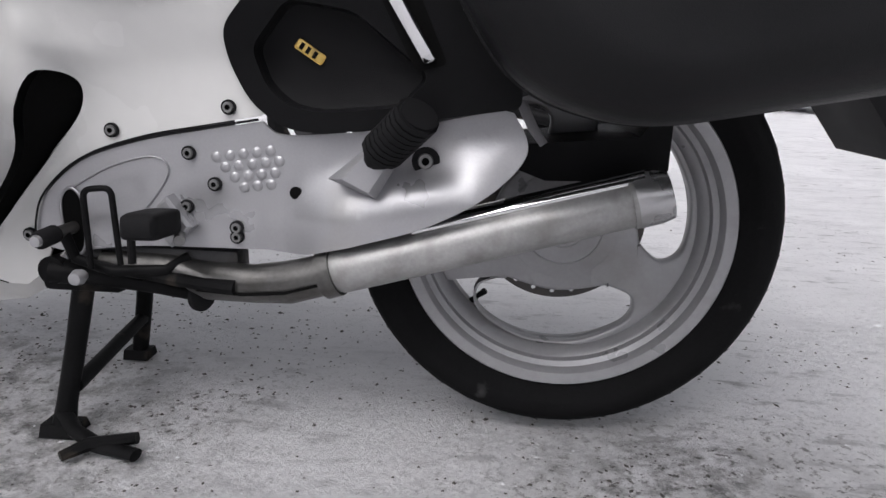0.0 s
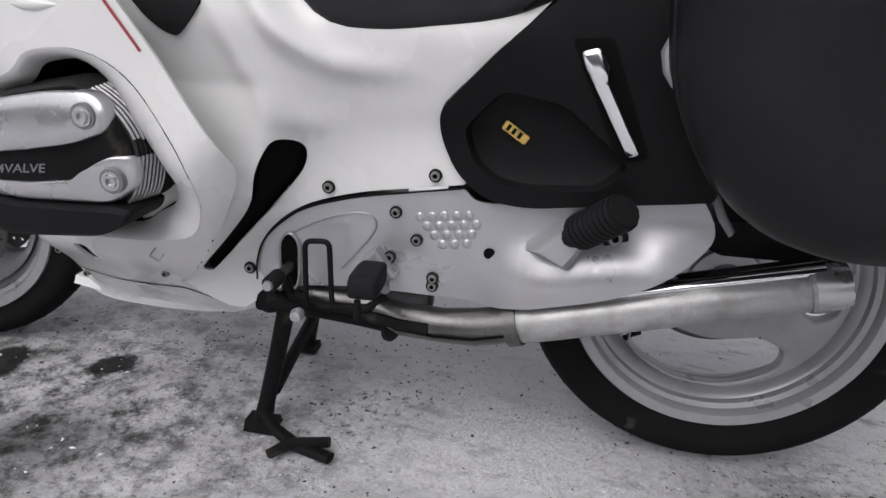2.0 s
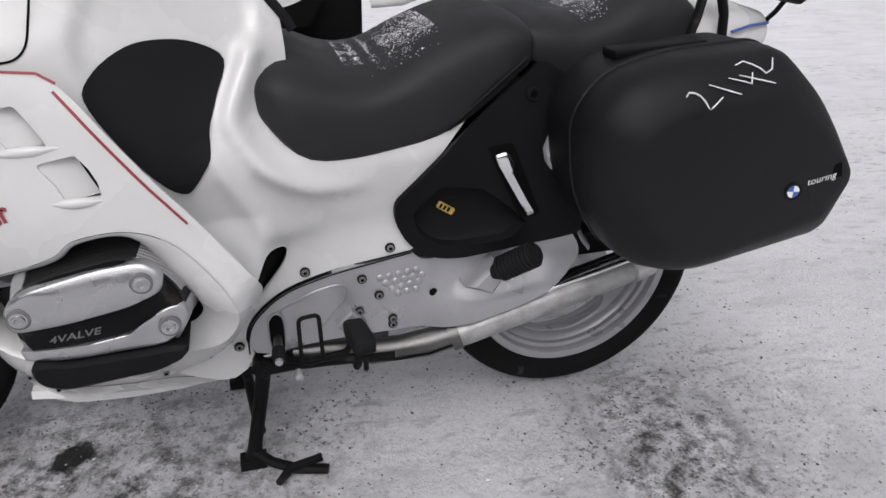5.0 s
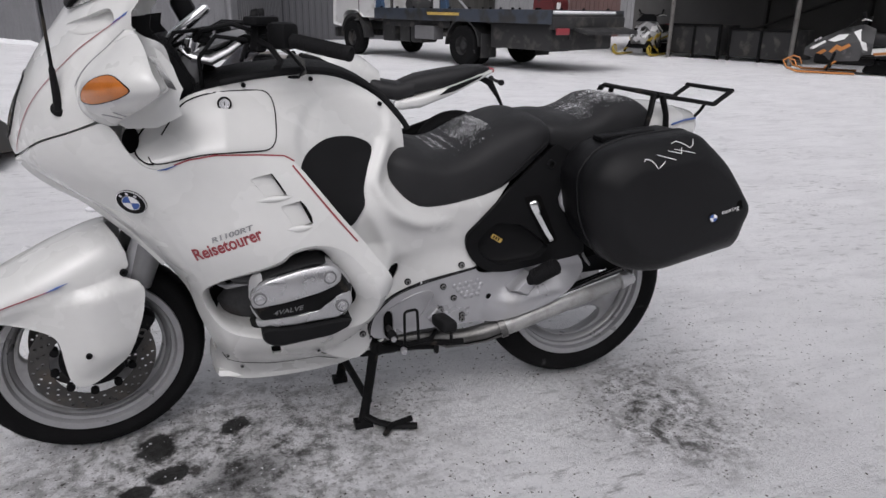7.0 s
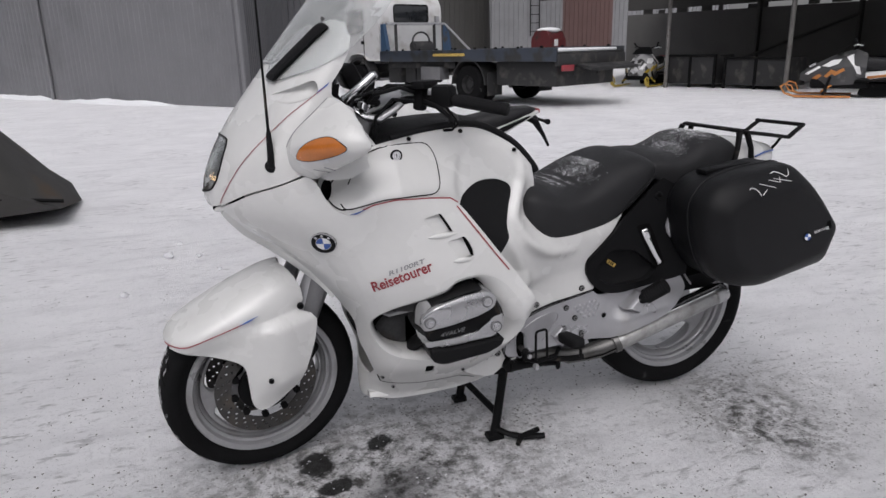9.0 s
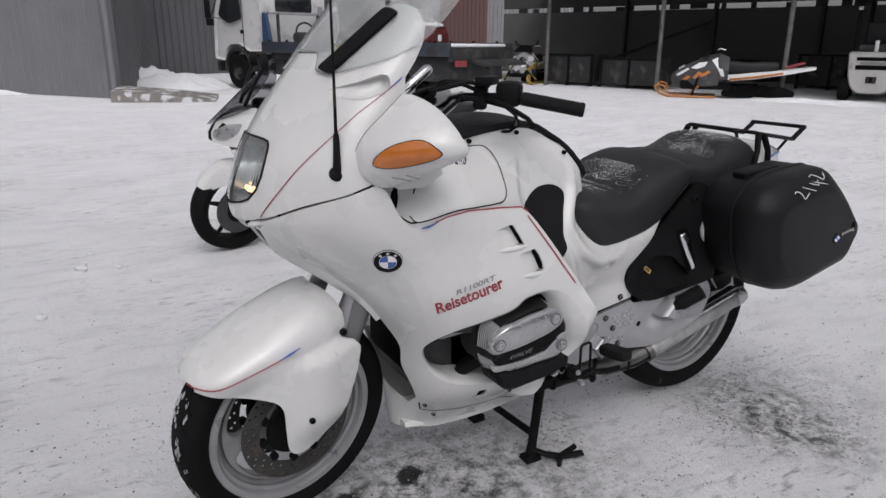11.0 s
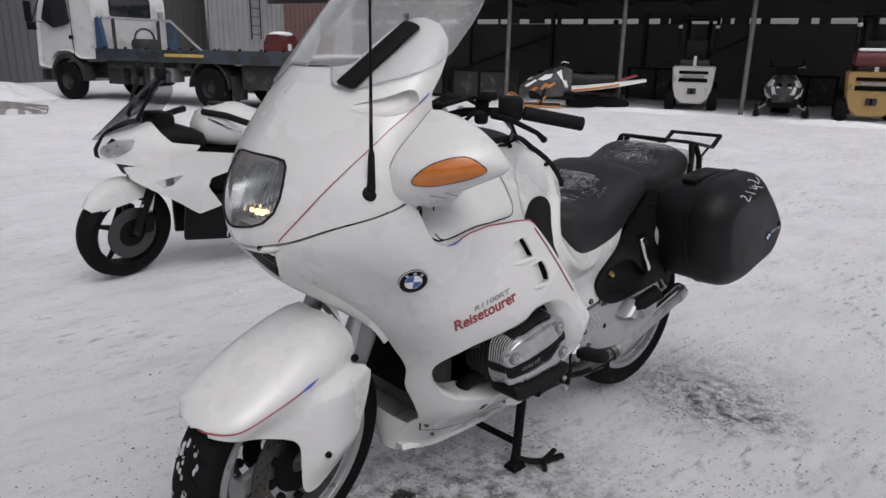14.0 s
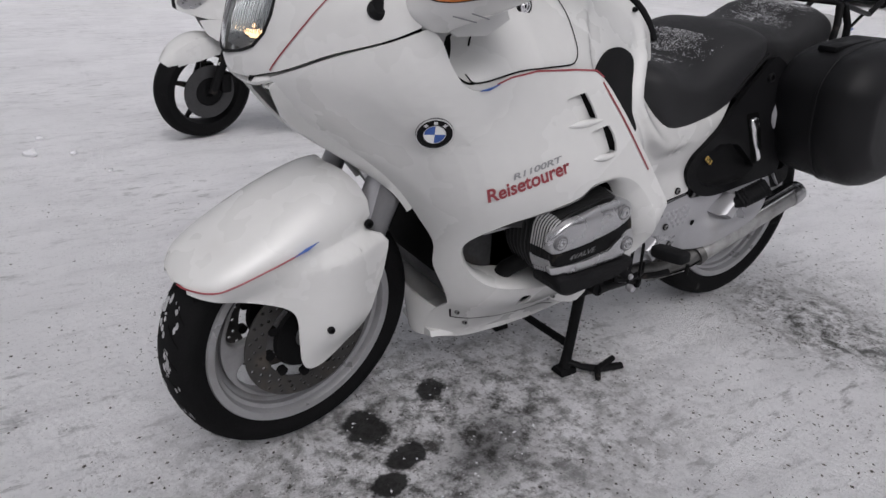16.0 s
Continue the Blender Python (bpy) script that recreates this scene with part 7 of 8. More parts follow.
def mound(name, c, r, h, label, seed, squeeze=1.0, turn=0.0):
    bm = bmesh.new()
    bmesh.ops.create_grid(bm, x_segments=36, y_segments=36, size=1.0)
    for v in bm.verts:
        q = math.hypot(v.co.x, v.co.y)
        n = noise.fractal(Vector((v.co.x * 2.4, v.co.y * 2.4, seed)), 1.0, 2.0, 5)
        z = h * max(0.0, 1 - q * q) ** 0.8 * (0.75 + 0.7 * n) - 0.03
        v.co = Vector((v.co.x * r, v.co.y * r * squeeze, z))
    bm.transform(Matrix.Translation(c) @ Matrix.Rotation(turn, 4, 'Z'))
    return tagged(part(name, bm, SNOWY, smooth=180), label, "snow bank", kind="stuff")


mound("snow_bank", (2.3, 18.2, 0), 1.9, 0.55, "ploughed heap of lumpy snow by the wall", 1, 0.6, -0.6)
mound("snow_bank", (-2.4, 19.0, 0), 3.2, 0.14, "low drift of snow along the hall wall", 2, 0.12, -0.95)
mound("snow_bank", (-6.0, 24.2, 0), 3.2, 0.16, "low drift of snow along the hall wall", 4, 0.12, -0.95)
mound("snow_bank", (14.6, 3.4, 0), 1.6, 0.12, "low edge of snow before the shed", 5, 0.35, -1.2)
mound("snow_bank", (13.9, 7.4, 0), 2.4, 0.10, "low edge of snow before the shed", 6, 0.22, -1.25)
for k, (x, y, s) in enumerate(((-0.41, 2.61, 0.036), (-0.22, 2.55, 0.02), (-0.62, 1.9, 0.025), (-0.35, 2.9, 0.022), (-0.1, 2.2, 0.014))):
    bm = bmesh.new()
    bmesh.ops.create_icosphere(bm, subdivisions=2, radius=s)
    for v in bm.verts:
        v.co *= 1 + 0.55 * noise.noise(v.co * 45 + Vector((k, 0, 0)))
        v.co.z *= 0.6
    bm.transform(Matrix.Translation((x, y, s * 0.35)))
    tagged(part("snow_lump", bm, OLD_SNOW, smooth=20), "small lump of frozen snow on the ground", "snow lump", "lumps of snow")

# dark sheet-metal scoop lying in the snow
rings = []
for k in range(13):
    t = k / 12
    x = -3.1 + 1.92 * t
    top = max(0.2, min(1.15, 0.16 + 1.30 * (-1.2 - x))) + 0.02 * math.sin(9 * t)
    rings.append([Vector((x - 0.05 + dx, 4.0 + dy, z)) for dx, dy, z in ((0, -0.14, 0.02 + 0.12 * t), (0.0, -0.24, top * 0.35 + 0.1), (-0.03, -0.10, top * 0.75), (-0.06, 0.2, top), (-0.06, 0.8, top * 0.9), (0, 0.8, 0.02))])
scoop = tagged(part("metal_scoop", loft(rings), material("dark_worn_steel", (0.055, 0.053, 0.05), 0.55, metal=0.3, vary=0.3, scale=3, stain=(0.09, 0.065, 0.045), stain_scale=3)), "dark worn steel scoop lying on the snow", "steel scoop")
part("worn_edge", tube([(-2.4, 3.74, 0.42), (-1.7, 3.78, 0.28), (-1.2, 3.86, 0.20)], 0.016, 6), BLACK_METAL, scoop)
ramp_sheet = [[Vector((x, y, z)) for x, y, z in ((x0, 13.2 + dy, 0.0), (x0, 13.2 + dy, h), (x0 + 0.3, 14.3 + dy, h + 0.05), (x0 + 0.3, 14.3 + dy, 0.0))] for x0, dy, h in ((0.7, 0.8, 0.22), (1.6, 0.35, 0.15), (2.6, 0.0, 0.03))]
tagged(part("loading_ramp", loft(ramp_sheet), material("old_grey_timber", (0.20, 0.185, 0.17), 0.8, vary=0.3, scale=3, stain=(0.6, 0.6, 0.62), stain_scale=4, stain_at=(0.52, 0.6))), "weathered grey loading ramp lying half under snow", "ramp")

# ---- flatbed truck ----
TRUCK_WHITE = material("truck_white_paint", (0.62, 0.62, 0.62), 0.35, vary=0.06, scale=3, coat=0.3, stain=(0.4, 0.38, 0.36), stain_scale=2)
TRUCK_BLUE = material("faded_blue_paint", (0.03, 0.065, 0.125), 0.5, vary=0.2, scale=4, stain=(0.05, 0.045, 0.04), stain_scale=4)
CHASSIS = material("dirty_chassis", (0.02, 0.02, 0.021), 0.7, vary=0.4, scale=5, stain=(0.07, 0.065, 0.06), stain_scale=4)
WINDOW = material("dark_window_glass", (0.02, 0.022, 0.025), 0.08, vary=0.1, spec=0.7)
RAIL_PAINT = material("worn_dark_blue_rail", (0.032, 0.040, 0.056), 0.5, vary=0.3, scale=3, stain=(0.02, 0.02, 0.02), stain_scale=2.5, stain_at=(0.48, 0.6))
fwd = Vector((-0.369, 0.929, 0))
side_way = Vector((0.929, 0.369, 0))
tm = Matrix((fwd, side_way, Vector((0, 0, 1)))).transposed().to_4x4()
tm.translation = Vector((5.6, 12.75, 0))
truck = thing("flatbed_truck", "white-cabbed recovery truck with snowy blue flatbed", "truck", m=tm)


def tpart(name, bm, mat, parent=None, label="", smooth=40):
    return part(name, bm, mat, parent or truck, label, smooth)


def truck_wheel(x, y):
    m = Matrix.Translation((x, y, 0.43))
    w = tpart("wheel", lathe([(0.20, -0.13), (0.40, -0.13), (0.43, -0.09), (0.43, 0.09), (0.40, 0.13), (0.20, 0.13)], 32, m), RUBBER)
    part("wheel_rim", lathe([(0.0001, -0.04), (0.09, -0.06), (0.11, -0.03), (0.19, -0.02), (0.21, -0.11), (0.225, -0.12)], 28, m), CHASSIS, w)


for x, y in ((0.0, 0.14), (0.0, 0.46), (0.0, 1.96), (4.4, 0.14), (4.4, 2.0)):
    truck_wheel(x, y)
tpart("chassis_rail", box((1.0, 0.7, 0.75), (7.0, 0.1, 0.22), 0.01), CHASSIS)
tpart("chassis_rail", box((1.0, 1.5, 0.75), (7.0, 0.1, 0.22), 0.01), CHASSIS)
tpart("axle_beam", box((0.0, 1.05, 0.45), (0.2, 1.7, 0.2), 0.04), CHASSIS)
tpart("fuel_tank", box((2.1, 0.45, 0.62), (0.9, 0.5, 0.42), 0.05), CHASSIS)
tpart("battery_box", box((3.0, 0.4, 0.6), (0.5, 0.4, 0.4), 0.02), CHASSIS)
tpart("bed_floor", box((0.35, 1.1, 1.06), (5.9, 2.2, 0.10), 0.01), CHASSIS)
tpart("bed_snow", box((0.35, 1.1, 1.14), (5.7, 2.0, 0.06), 0.02), SNOWY, label="layer of snow on the bed")
for y in (0.0, 2.2):
    tpart("side_rail", box((0.35, y, 1.06), (5.9, 0.06, 0.26), 0.01), RAIL_PAINT, label="worn dark blue side rail")
    for k in range(9):
        tpart("lashing_hook", box((-2.2 + 0.65 * k, y, 1.205), (0.05, 0.05, 0.05), 0.01), BLACK_METAL)
tpart("rail_reflector", box((0.6, -0.034, 1.08), (1.1, 0.008, 0.06)), GOLD, label="long amber reflector strip")
tpart("rear_box", box((-1.62, 1.1, 0.68), (1.7, 1.9, 0.50), 0.03), CHASSIS, label="dark dirty box under the bed's tail")
tpart("under_beam", box((1.9, 0.22, 0.86), (2.6, 0.10, 0.18), 0.01), CHASSIS)
tpart("tool_box", box((1.35, 0.18, 0.66), (0.72, 0.30, 0.30), 0.02), FORK_GREY, label="grey metal tool box")
tpart("tank_strap", box((2.1, 0.45, 0.62), (0.05, 0.52, 0.44), 0.01), BLACK_METAL)
tpart("tail_beam", box((-2.6, 1.1, 0.95), (0.10, 2.2, 0.22), 0.01), CHASSIS)
tpart("tail_ramp", box((-2.75, 1.4, 0.82), (0.5, 1.6, 0.06), 0.01, pose(0, 0, 0, 0, -12, 0)), CHASSIS)
for y in (0.25, 1.95):
    tpart("tail_light", box((-2.67, y, 0.80), (0.05, 0.35, 0.12), 0.01), RED)
    tpart("mud_flap", box((-0.62, y, 0.45), (0.02, 0.45, 0.5), 0.004), CHASSIS)
    tpart("wheel_arch", loft([[Vector((0.56 * math.cos(a), y + dy, 0.43 + 0.56 * math.sin(a))) for dy in (-0.24, 0.24)] + [Vector((0.53 * math.cos(a), y + dy, 0.43 + 0.53 * math.sin(a))) for dy in (0.24, -0.24)] for a in [math.pi * k / 10 for k in range(11)]]), CHASSIS)
# headboard with frame, winch and steering-wheel shaped spare hand wheel
tpart("headboard", loft([[Vector((x, y, z)) for x, z in ((3.28, 1.1), (2.98, 1.1), (3.14, 1.85), (3.24, 1.85))] for y in (0.0, 0.10)]), TRUCK_BLUE, label="blue side cheek of the headboard")
tpart("headboard", loft([[Vector((x, y, z)) for x, z in ((3.28, 1.1), (2.98, 1.1), (3.14, 1.85), (3.24, 1.85))] for y in (2.1, 2.2)]), TRUCK_BLUE)
tpart("head_rail", tube([(3.2, 0.05, 1.86), (3.2, 2.15, 1.86)], 0.035, 8), ALLOY)
for y in (0.45, 1.75):
    tpart("head_post", tube([(3.2, y, 1.1), (3.2, y, 1.86)], 0.04, 8), CHASSIS)
tpart("head_stay", tube([(3.15, 2.1, 1.86), (2.2, 2.15, 1.15)], 0.03, 8), ALLOY)
tpart("winch", tube([(2.95, 0.8, 1.28), (2.95, 1.4, 1.28)], 0.14, 14), CHASSIS)
hw = [(2.85, 1.0 + 0.28 * math.cos(a), 1.42 + 0.22 * math.sin(a)) for a in [2 * math.pi * k / 20 for k in range(20)]]
tpart("hand_wheel", tube(hw, 0.025, 8, closed=True), CHASSIS)
tpart("work_light", box((3.2, 1.85, 1.98), (0.1, 0.12, 0.16), 0.02), ALLOY)
# cab
cab_side = fillet([(3.38, 0.95), (3.38, 2.35), (3.60, 2.62), (4.75, 2.66), (5.05, 2.50), (5.32, 1.70), (5.40, 0.75), (4.95, 0.70), (4.92, 0.95), (4.70, 1.12), (4.2, 1.12), (3.95, 0.95)], [0.05, 0.15, 0.15, 0.15, 0.2, 0.1, 0.08, 0.05, 0.1, 0.15, 0.15, 0.1], 4)
def shrink(k):
    return [(4.35 + (x - 4.35) * k, 1.65 + (z - 1.65) * k) for x, z in cab_side]


cab = tpart("cab", loft([[Vector((x, 0.10, z)) for x, z in shrink(0.95)], [Vector((x, 0.04, z)) for x, z in cab_side], [Vector((x, 2.16, z)) for x, z in cab_side], [Vector((x, 2.10, z)) for x, z in shrink(0.95)]]), TRUCK_WHITE, label="white cab with dark windows")
part("side_window", loft([[Vector((x, y, z)) for x, z in fillet([(4.15, 1.72), (4.2, 2.32), (4.85, 2.36), (5.10, 1.82), (4.7, 1.62)], 0.08, 3)] for y in (0.028, 0.06)]), WINDOW, cab)
part("rear_window", box((3.37, 1.1, 2.12), (0.03, 1.1, 0.42), 0.008), WINDOW, cab)
part("window_seal", tube([(3.353, y, z) for y, z in fillet([(0.53, 1.9), (0.53, 2.34), (1.67, 2.34), (1.67, 1.9)], 0.08, 4)], 0.018, 6, closed=True), BLACK_PLASTIC, cab)
part("door_handle", box((4.12, 0.022, 1.42), (0.13, 0.03, 0.09), 0.01), BLACK_PLASTIC, cab)
part("door_seam", box((4.08, 0.03, 1.6), (0.012, 0.012, 1.5)), SHADE_AND_PART_BLACK, cab)
part("mirror", box((5.18, -0.22, 1.98), (0.06, 0.16, 0.46), 0.02), BLACK_PLASTIC, cab)
part("mirror", box((5.16, -0.18, 1.66), (0.08, 0.2, 0.18), 0.02), BLACK_PLASTIC, cab)
part("mirror_arm", tube([(5.05, 0.05, 1.75), (5.16, -0.15, 1.78), (5.14, 0.05, 2.25)], 0.015, 6), BLACK_METAL, cab)
part("arch", loft([[Vector((4.4 + r * math.cos(a), y, 0.45 + r * math.sin(a))) for r, y in ((0.52, 0.03), (0.60, 0.03), (0.60, 0.3), (0.52, 0.3))] for a in [math.pi * k / 12 for k in range(13)]]), CHASSIS, cab)
part("roof_marker", box((5.0, 0.2, 2.63), (0.14, 0.12, 0.06), 0.02), BLACK_PLASTIC, cab)
part("front_bumper", box((5.36, 1.1, 0.55), (0.14, 2.0, 0.26), 0.03), CHASSIS, cab)

# red machine behind the truck, capped with snow
loader = thing("red_machine", "small dark red machine capped with snow", "machine", m=Matrix.Translation((10.15, 17.6, 0)) @ pose(0, 0, 0, 0, 0, 25) @ Matrix.Scale(0.86, 4))
RED_PAINT = material("dull_red_paint", (0.10, 0.018, 0.02), 0.5, vary=0.25, scale=4, stain=(0.04, 0.03, 0.03), stain_scale=5)
part("machine_body", box((0, 0, 0.6), (1.3, 1.0, 1.2), 0.06), CHASSIS, loader)
part("machine_hood", loft([[Vector((x, y, z)) for y, z in fillet([(-0.42, 1.15), (-0.42, 1.62), (-0.25, 1.92), (0.25, 1.92), (0.42, 1.62), (0.42, 1.15)], 0.08, 3)] for x in (-0.45, 0.45)]), RED_PAINT, loader)
part("machine_label", box((-0.12, -0.43, 1.5), (0.2, 0.02, 0.22), 0.004), WHITE_DECAL, loader)
for c, r in (((0, 0, 1.93), (0.46, 0.40, 0.10)), ((0.7, -0.1, 1.22), (0.38, 0.4, 0.10)), ((-1.2, 0, 1.18), (0.6, 0.35, 0.10))):
    bm = bmesh.new()
    bmesh.ops.create_icosphere(bm, subdivisions=3, radius=1.0, matrix=Matrix.Translation(c) @ Matrix.Diagonal((*r, 1)))
    part("snow_cap", bm, SNOWY, loader)
part("machine_deck", box((-1.2, 0, 0.6), (1.1, 0.8, 1.15), 0.05), CHASSIS, loader)

# ---- open shed with its roof, posts and back wall ----
s0, s1 = Vector((11.3, 17.3, 0)), Vector((17.2, -0.8, 0))
sd = (s1 - s0).normalized()
sn = Vector((-sd.y, sd.x, 0))
if sn.x < 0:
    sn = -sn
def shed(s, d, z=0.0):
    q = s0 + sd * s + sn * d
    return (q.x, q.y, z)


L_SHED = (s1 - s0).length
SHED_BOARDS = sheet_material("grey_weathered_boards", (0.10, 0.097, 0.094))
bw0, bw1 = shed(-3.5, 6.5), shed(L_SHED, 6.5)
ribbed_wall("wall_shed_back", bw1[:2], bw0[:2], 2.25, SHED_BOARDS, "dark boarded back wall of the open shed", 0.9, 0.04)
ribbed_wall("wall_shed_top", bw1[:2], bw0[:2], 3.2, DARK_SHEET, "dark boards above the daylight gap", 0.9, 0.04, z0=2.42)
rgap = random.Random(12)
for k in range(27):
    q = shed(-2.6 + 0.82 * k + rgap.uniform(-0.3, 0.3), 6.46)
    tagged(part("gap_board", box((0, 0, 2.33 + rgap.uniform(-0.05, 0.05)), (rgap.uniform(0.08, 0.6), 0.05, 0.22), 0.004, Matrix.Translation((q[0], q[1], 0)) @ Matrix.Rotation(math.atan2(sd.y, sd.x), 4, 'Z')), DARK_SHEET), "dark board nailed over the daylight gap", "board", "boards over the gap")
e0, e1 = shed(L_SHED, 6.5), shed(L_SHED, 0.0)
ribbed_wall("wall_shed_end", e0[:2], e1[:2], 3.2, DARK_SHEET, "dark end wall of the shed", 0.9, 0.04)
rr = [[Vector(shed(s, d, z)) for d, z in ((-0.7, 3.05), (-0.7, 3.13), (7.0, 3.0), (7.0, 2.92))] for s in (-1.4, L_SHED + 0.3)]
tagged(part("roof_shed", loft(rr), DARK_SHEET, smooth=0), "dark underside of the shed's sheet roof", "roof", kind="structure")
for k in range(12):
    s = -1.5 + (L_SHED + 1.5) * k / 11
    tagged(part("rafter", loft([[Vector(shed(s + ds, d, z)) for ds, z in ((-0.06, z0), (-0.06, z0 + 0.16), (0.06, z0 + 0.16), (0.06, z0))] for d, z0 in ((-0.5, 2.89), (6.4, 2.78))]), DARK_SHEET), "dark timber rafter under the shed roof", "rafter", "rafters of the shed")
tagged(part("eave_beam", loft([[Vector(shed(s, d, z)) for d, z in ((-0.05, 2.6), (-0.05, 2.82), (0.1, 2.82), (0.1, 2.6))] for s in (-2.0, L_SHED)]), DARK_SHEET), "dark beam along the shed's open front", "beam")
POST = material("weathered_steel_post", (0.13, 0.125, 0.12), 0.6, vary=0.3, scale=5, stain=(0.07, 0.05, 0.04), stain_scale=6)
for x, y in ((12.25, 14.55), (13.3, 11.3), (14.3, 8.45), (15.2, 5.7), (16.1, 2.8)):
    tagged(part("shed_post", tube([(x, y, -0.02), (x, y, 2.75)], 0.055, 10), POST), "weathered steel post at the shed's open front", "post", "posts of the shed")
for s in (2.0, 5.2, 8.4, 11.6, 14.8):
    q = shed(s, 6.3)
    tagged(part("wall_stud", box((q[0], q[1], 1.3), (0.12, 0.12, 2.6), 0.01), DARK_SHEET), "dark timber stud of the shed's back wall", "stud", "studs of the shed")
for a, b in (((1.0, 0.4), (5.2, 1.9)), ((8.4, 0.3), (11.6, 1.9))):
    tagged(part("wall_brace", tube([shed(a[0], 6.25, a[1]), shed(b[0], 6.25, b[1])], 0.05, 6), DARK_SHEET), "slanting brace on the shed's back wall", "brace")
# dark stored crates and machines inside
for k, (s, d, w, dep, h) in enumerate(((3.4, 0.9, 1.5, 0.9, 0.85), (5.3, 0.9, 1.7, 0.9, 0.78), (9.4, 4.5, 1.6, 1.2, 0.9), (13.4, 4.8, 1.4, 1.0, 0.8), (6.6, 4.6, 1.8, 1.2, 0.7))):
    m = Matrix((sd, sn, Vector((0, 0, 1)))).transposed().to_4x4()
    m.translation = Vector(shed(s, d))
    crate = thing("crate", "dark steel storage crate in the shed", "crate", "crates in the shed", m)
    part("crate_body", box((0, 0, h / 2 + 0.05), (w, dep, h - 0.08), 0.02), CHASSIS, crate)
    for dx in (-w / 2, 0, w / 2):
        part("crate_post", box((dx, -dep / 2, h / 2), (0.07, 0.07, h), 0.01), BLACK_METAL, crate)
    part("crate_rim", box((0, -dep / 2, h), (w + 0.07, 0.08, 0.06), 0.01), BLACK_METAL, crate)


# ---- snowmobiles ----
def snowmobile(m, hood_mat, trim_mat, label, ski_mat):
    """Built pointing along -x, on its skis at z 0."""
    s = thing("snowmobile", label, "snowmobile", "snowmobiles in the shed", m)
    sections = ((-1.22, 0.50, 0.44, 0.36, 0.06), (-1.08, 0.62, 0.48, 0.32, 0.20), (-0.82, 0.76, 0.54, 0.28, 0.34), (-0.50, 0.92, 0.62, 0.26, 0.40), (-0.20, 0.99, 0.66, 0.28, 0.37), (0.02, 0.90, 0.62, 0.34, 0.26))
    rings = []
    for x, zt, zm, zb, w in sections:
        rings.append([Vector((x, y * w, z)) for y, z in ((-0.16, zt), (-0.62, zm + 0.62 * (zt - zm)), (-1.0, zm), (-0.86, zb), (0.86, zb), (1.0, zm), (0.62, zm + 0.62 * (zt - zm)), (0.16, zt))])
    hood = part("hood", loft(rings), hood_mat, s, smooth=20)

    def flank(x, z, side, out):
        xs = [r[0] for r in sections]
        zt, zm, zb, w = (hermite(xs, [r[c] for r in sections], x) for c in (1, 2, 3, 4))
        if z > zm:
            t = min(1.0, (z - zm) / (zt - zm))
            k = 1.0 - 0.613 * t if t < 0.62 else 0.62 - 1.21 * (t - 0.62)
        else:
            k = 1.0 - 0.14 * (zm - z) / (zm - zb)
        return Vector((x, side * (w * k + out), z))

    for side in (-1, 1):
        for name, outline, mat in (("nose_stripe", ((-1.12, 0.50), (-0.86, 0.66), (-0.82, 0.63), (-1.06, 0.47)), WHITE_DECAL), ("hood_graphic", ((-0.80, 0.66), (-0.62, 0.78), (-0.44, 0.80), (-0.50, 0.70), (-0.66, 0.64)), WHITE_DECAL), ("hood_graphic", ((-0.74, 0.45), (-0.62, 0.59), (-0.52, 0.55), (-0.40, 0.62), (-0.36, 0.57), (-0.54, 0.46), (-0.60, 0.50), (-0.68, 0.42)), trim_mat), ("side_stripe", ((-0.36, 0.84), (-0.24, 0.90), (-0.10, 0.62), (-0.06, 0.48), (-0.14, 0.50), (-0.22, 0.66)), WHITE_DECAL), ("side_vent", ((-0.98, 0.40), (-0.84, 0.50), (-0.78, 0.46), (-0.88, 0.38)), trim_mat)):
            part(name, loft([[flank(x, z, side, out) for x, z in outline] for out in (-0.01, 0.012)]), mat, hood, smooth=10)
    for y in (-0.13, 0.13):
        part("head_lamp", loft([[Vector((x, y * k, z)) for x, z in ((-1.06, 0.66), (-0.94, 0.73), (-0.92, 0.69), (-1.04, 0.62))] for k in (0.4, 1.2)]), CHROME, hood, smooth=10)
    part("belly", box((-0.45, 0, 0.30), (1.1, 0.62, 0.22), 0.06), BLACK_PLASTIC, s)
    part("seat", loft([superellipse(w, zt, zb, x, 16, 3) for x, zt, zb, w in ((0.0, 0.84, 0.55, 0.14), (0.4, 0.80, 0.52, 0.18), (0.9, 0.82, 0.56, 0.17), (1.05, 0.80, 0.62, 0.12))]), VINYL, s)
    part("tunnel", loft([[Vector((x, y, z)) for y, z in ((-0.23, zb), (-0.23, zt), (0.23, zt), (0.23, zb))] for x, zb, zt in ((-0.1, 0.36, 0.50), (0.6, 0.44, 0.58), (1.2, 0.54, 0.64), (1.78, 0.66, 0.72))]), WHITE_DECAL, s, "pale tunnel with running boards", 10)
    part("tunnel_stripe", loft([[Vector((x, y, z)) for y, z in ((-0.238, zb), (-0.238, zb + 0.05), (-0.22, zb + 0.05), (-0.22, zb))] for x, zb in ((0.05, 0.39), (0.6, 0.455), (1.15, 0.55))]), trim_mat, s, smooth=10)
    part("running_board", box((0.45, -0.34, 0.36), (1.2, 0.2, 0.04), 0.01), BLACK_METAL, s)
    part("track", loft([[Vector((x, y, z)) for x, z in fillet([(-0.1, 0.05), (0.0, 0.30), (0.5, 0.28), (1.2, 0.26), (1.45, 0.18), (1.40, 0.02), (0.1, 0.02)], [0.08, 0.10, 0.1, 0.1, 0.07, 0.07, 0.06], 4)] for y in (-0.2, 0.2)]), RUBBER, s)
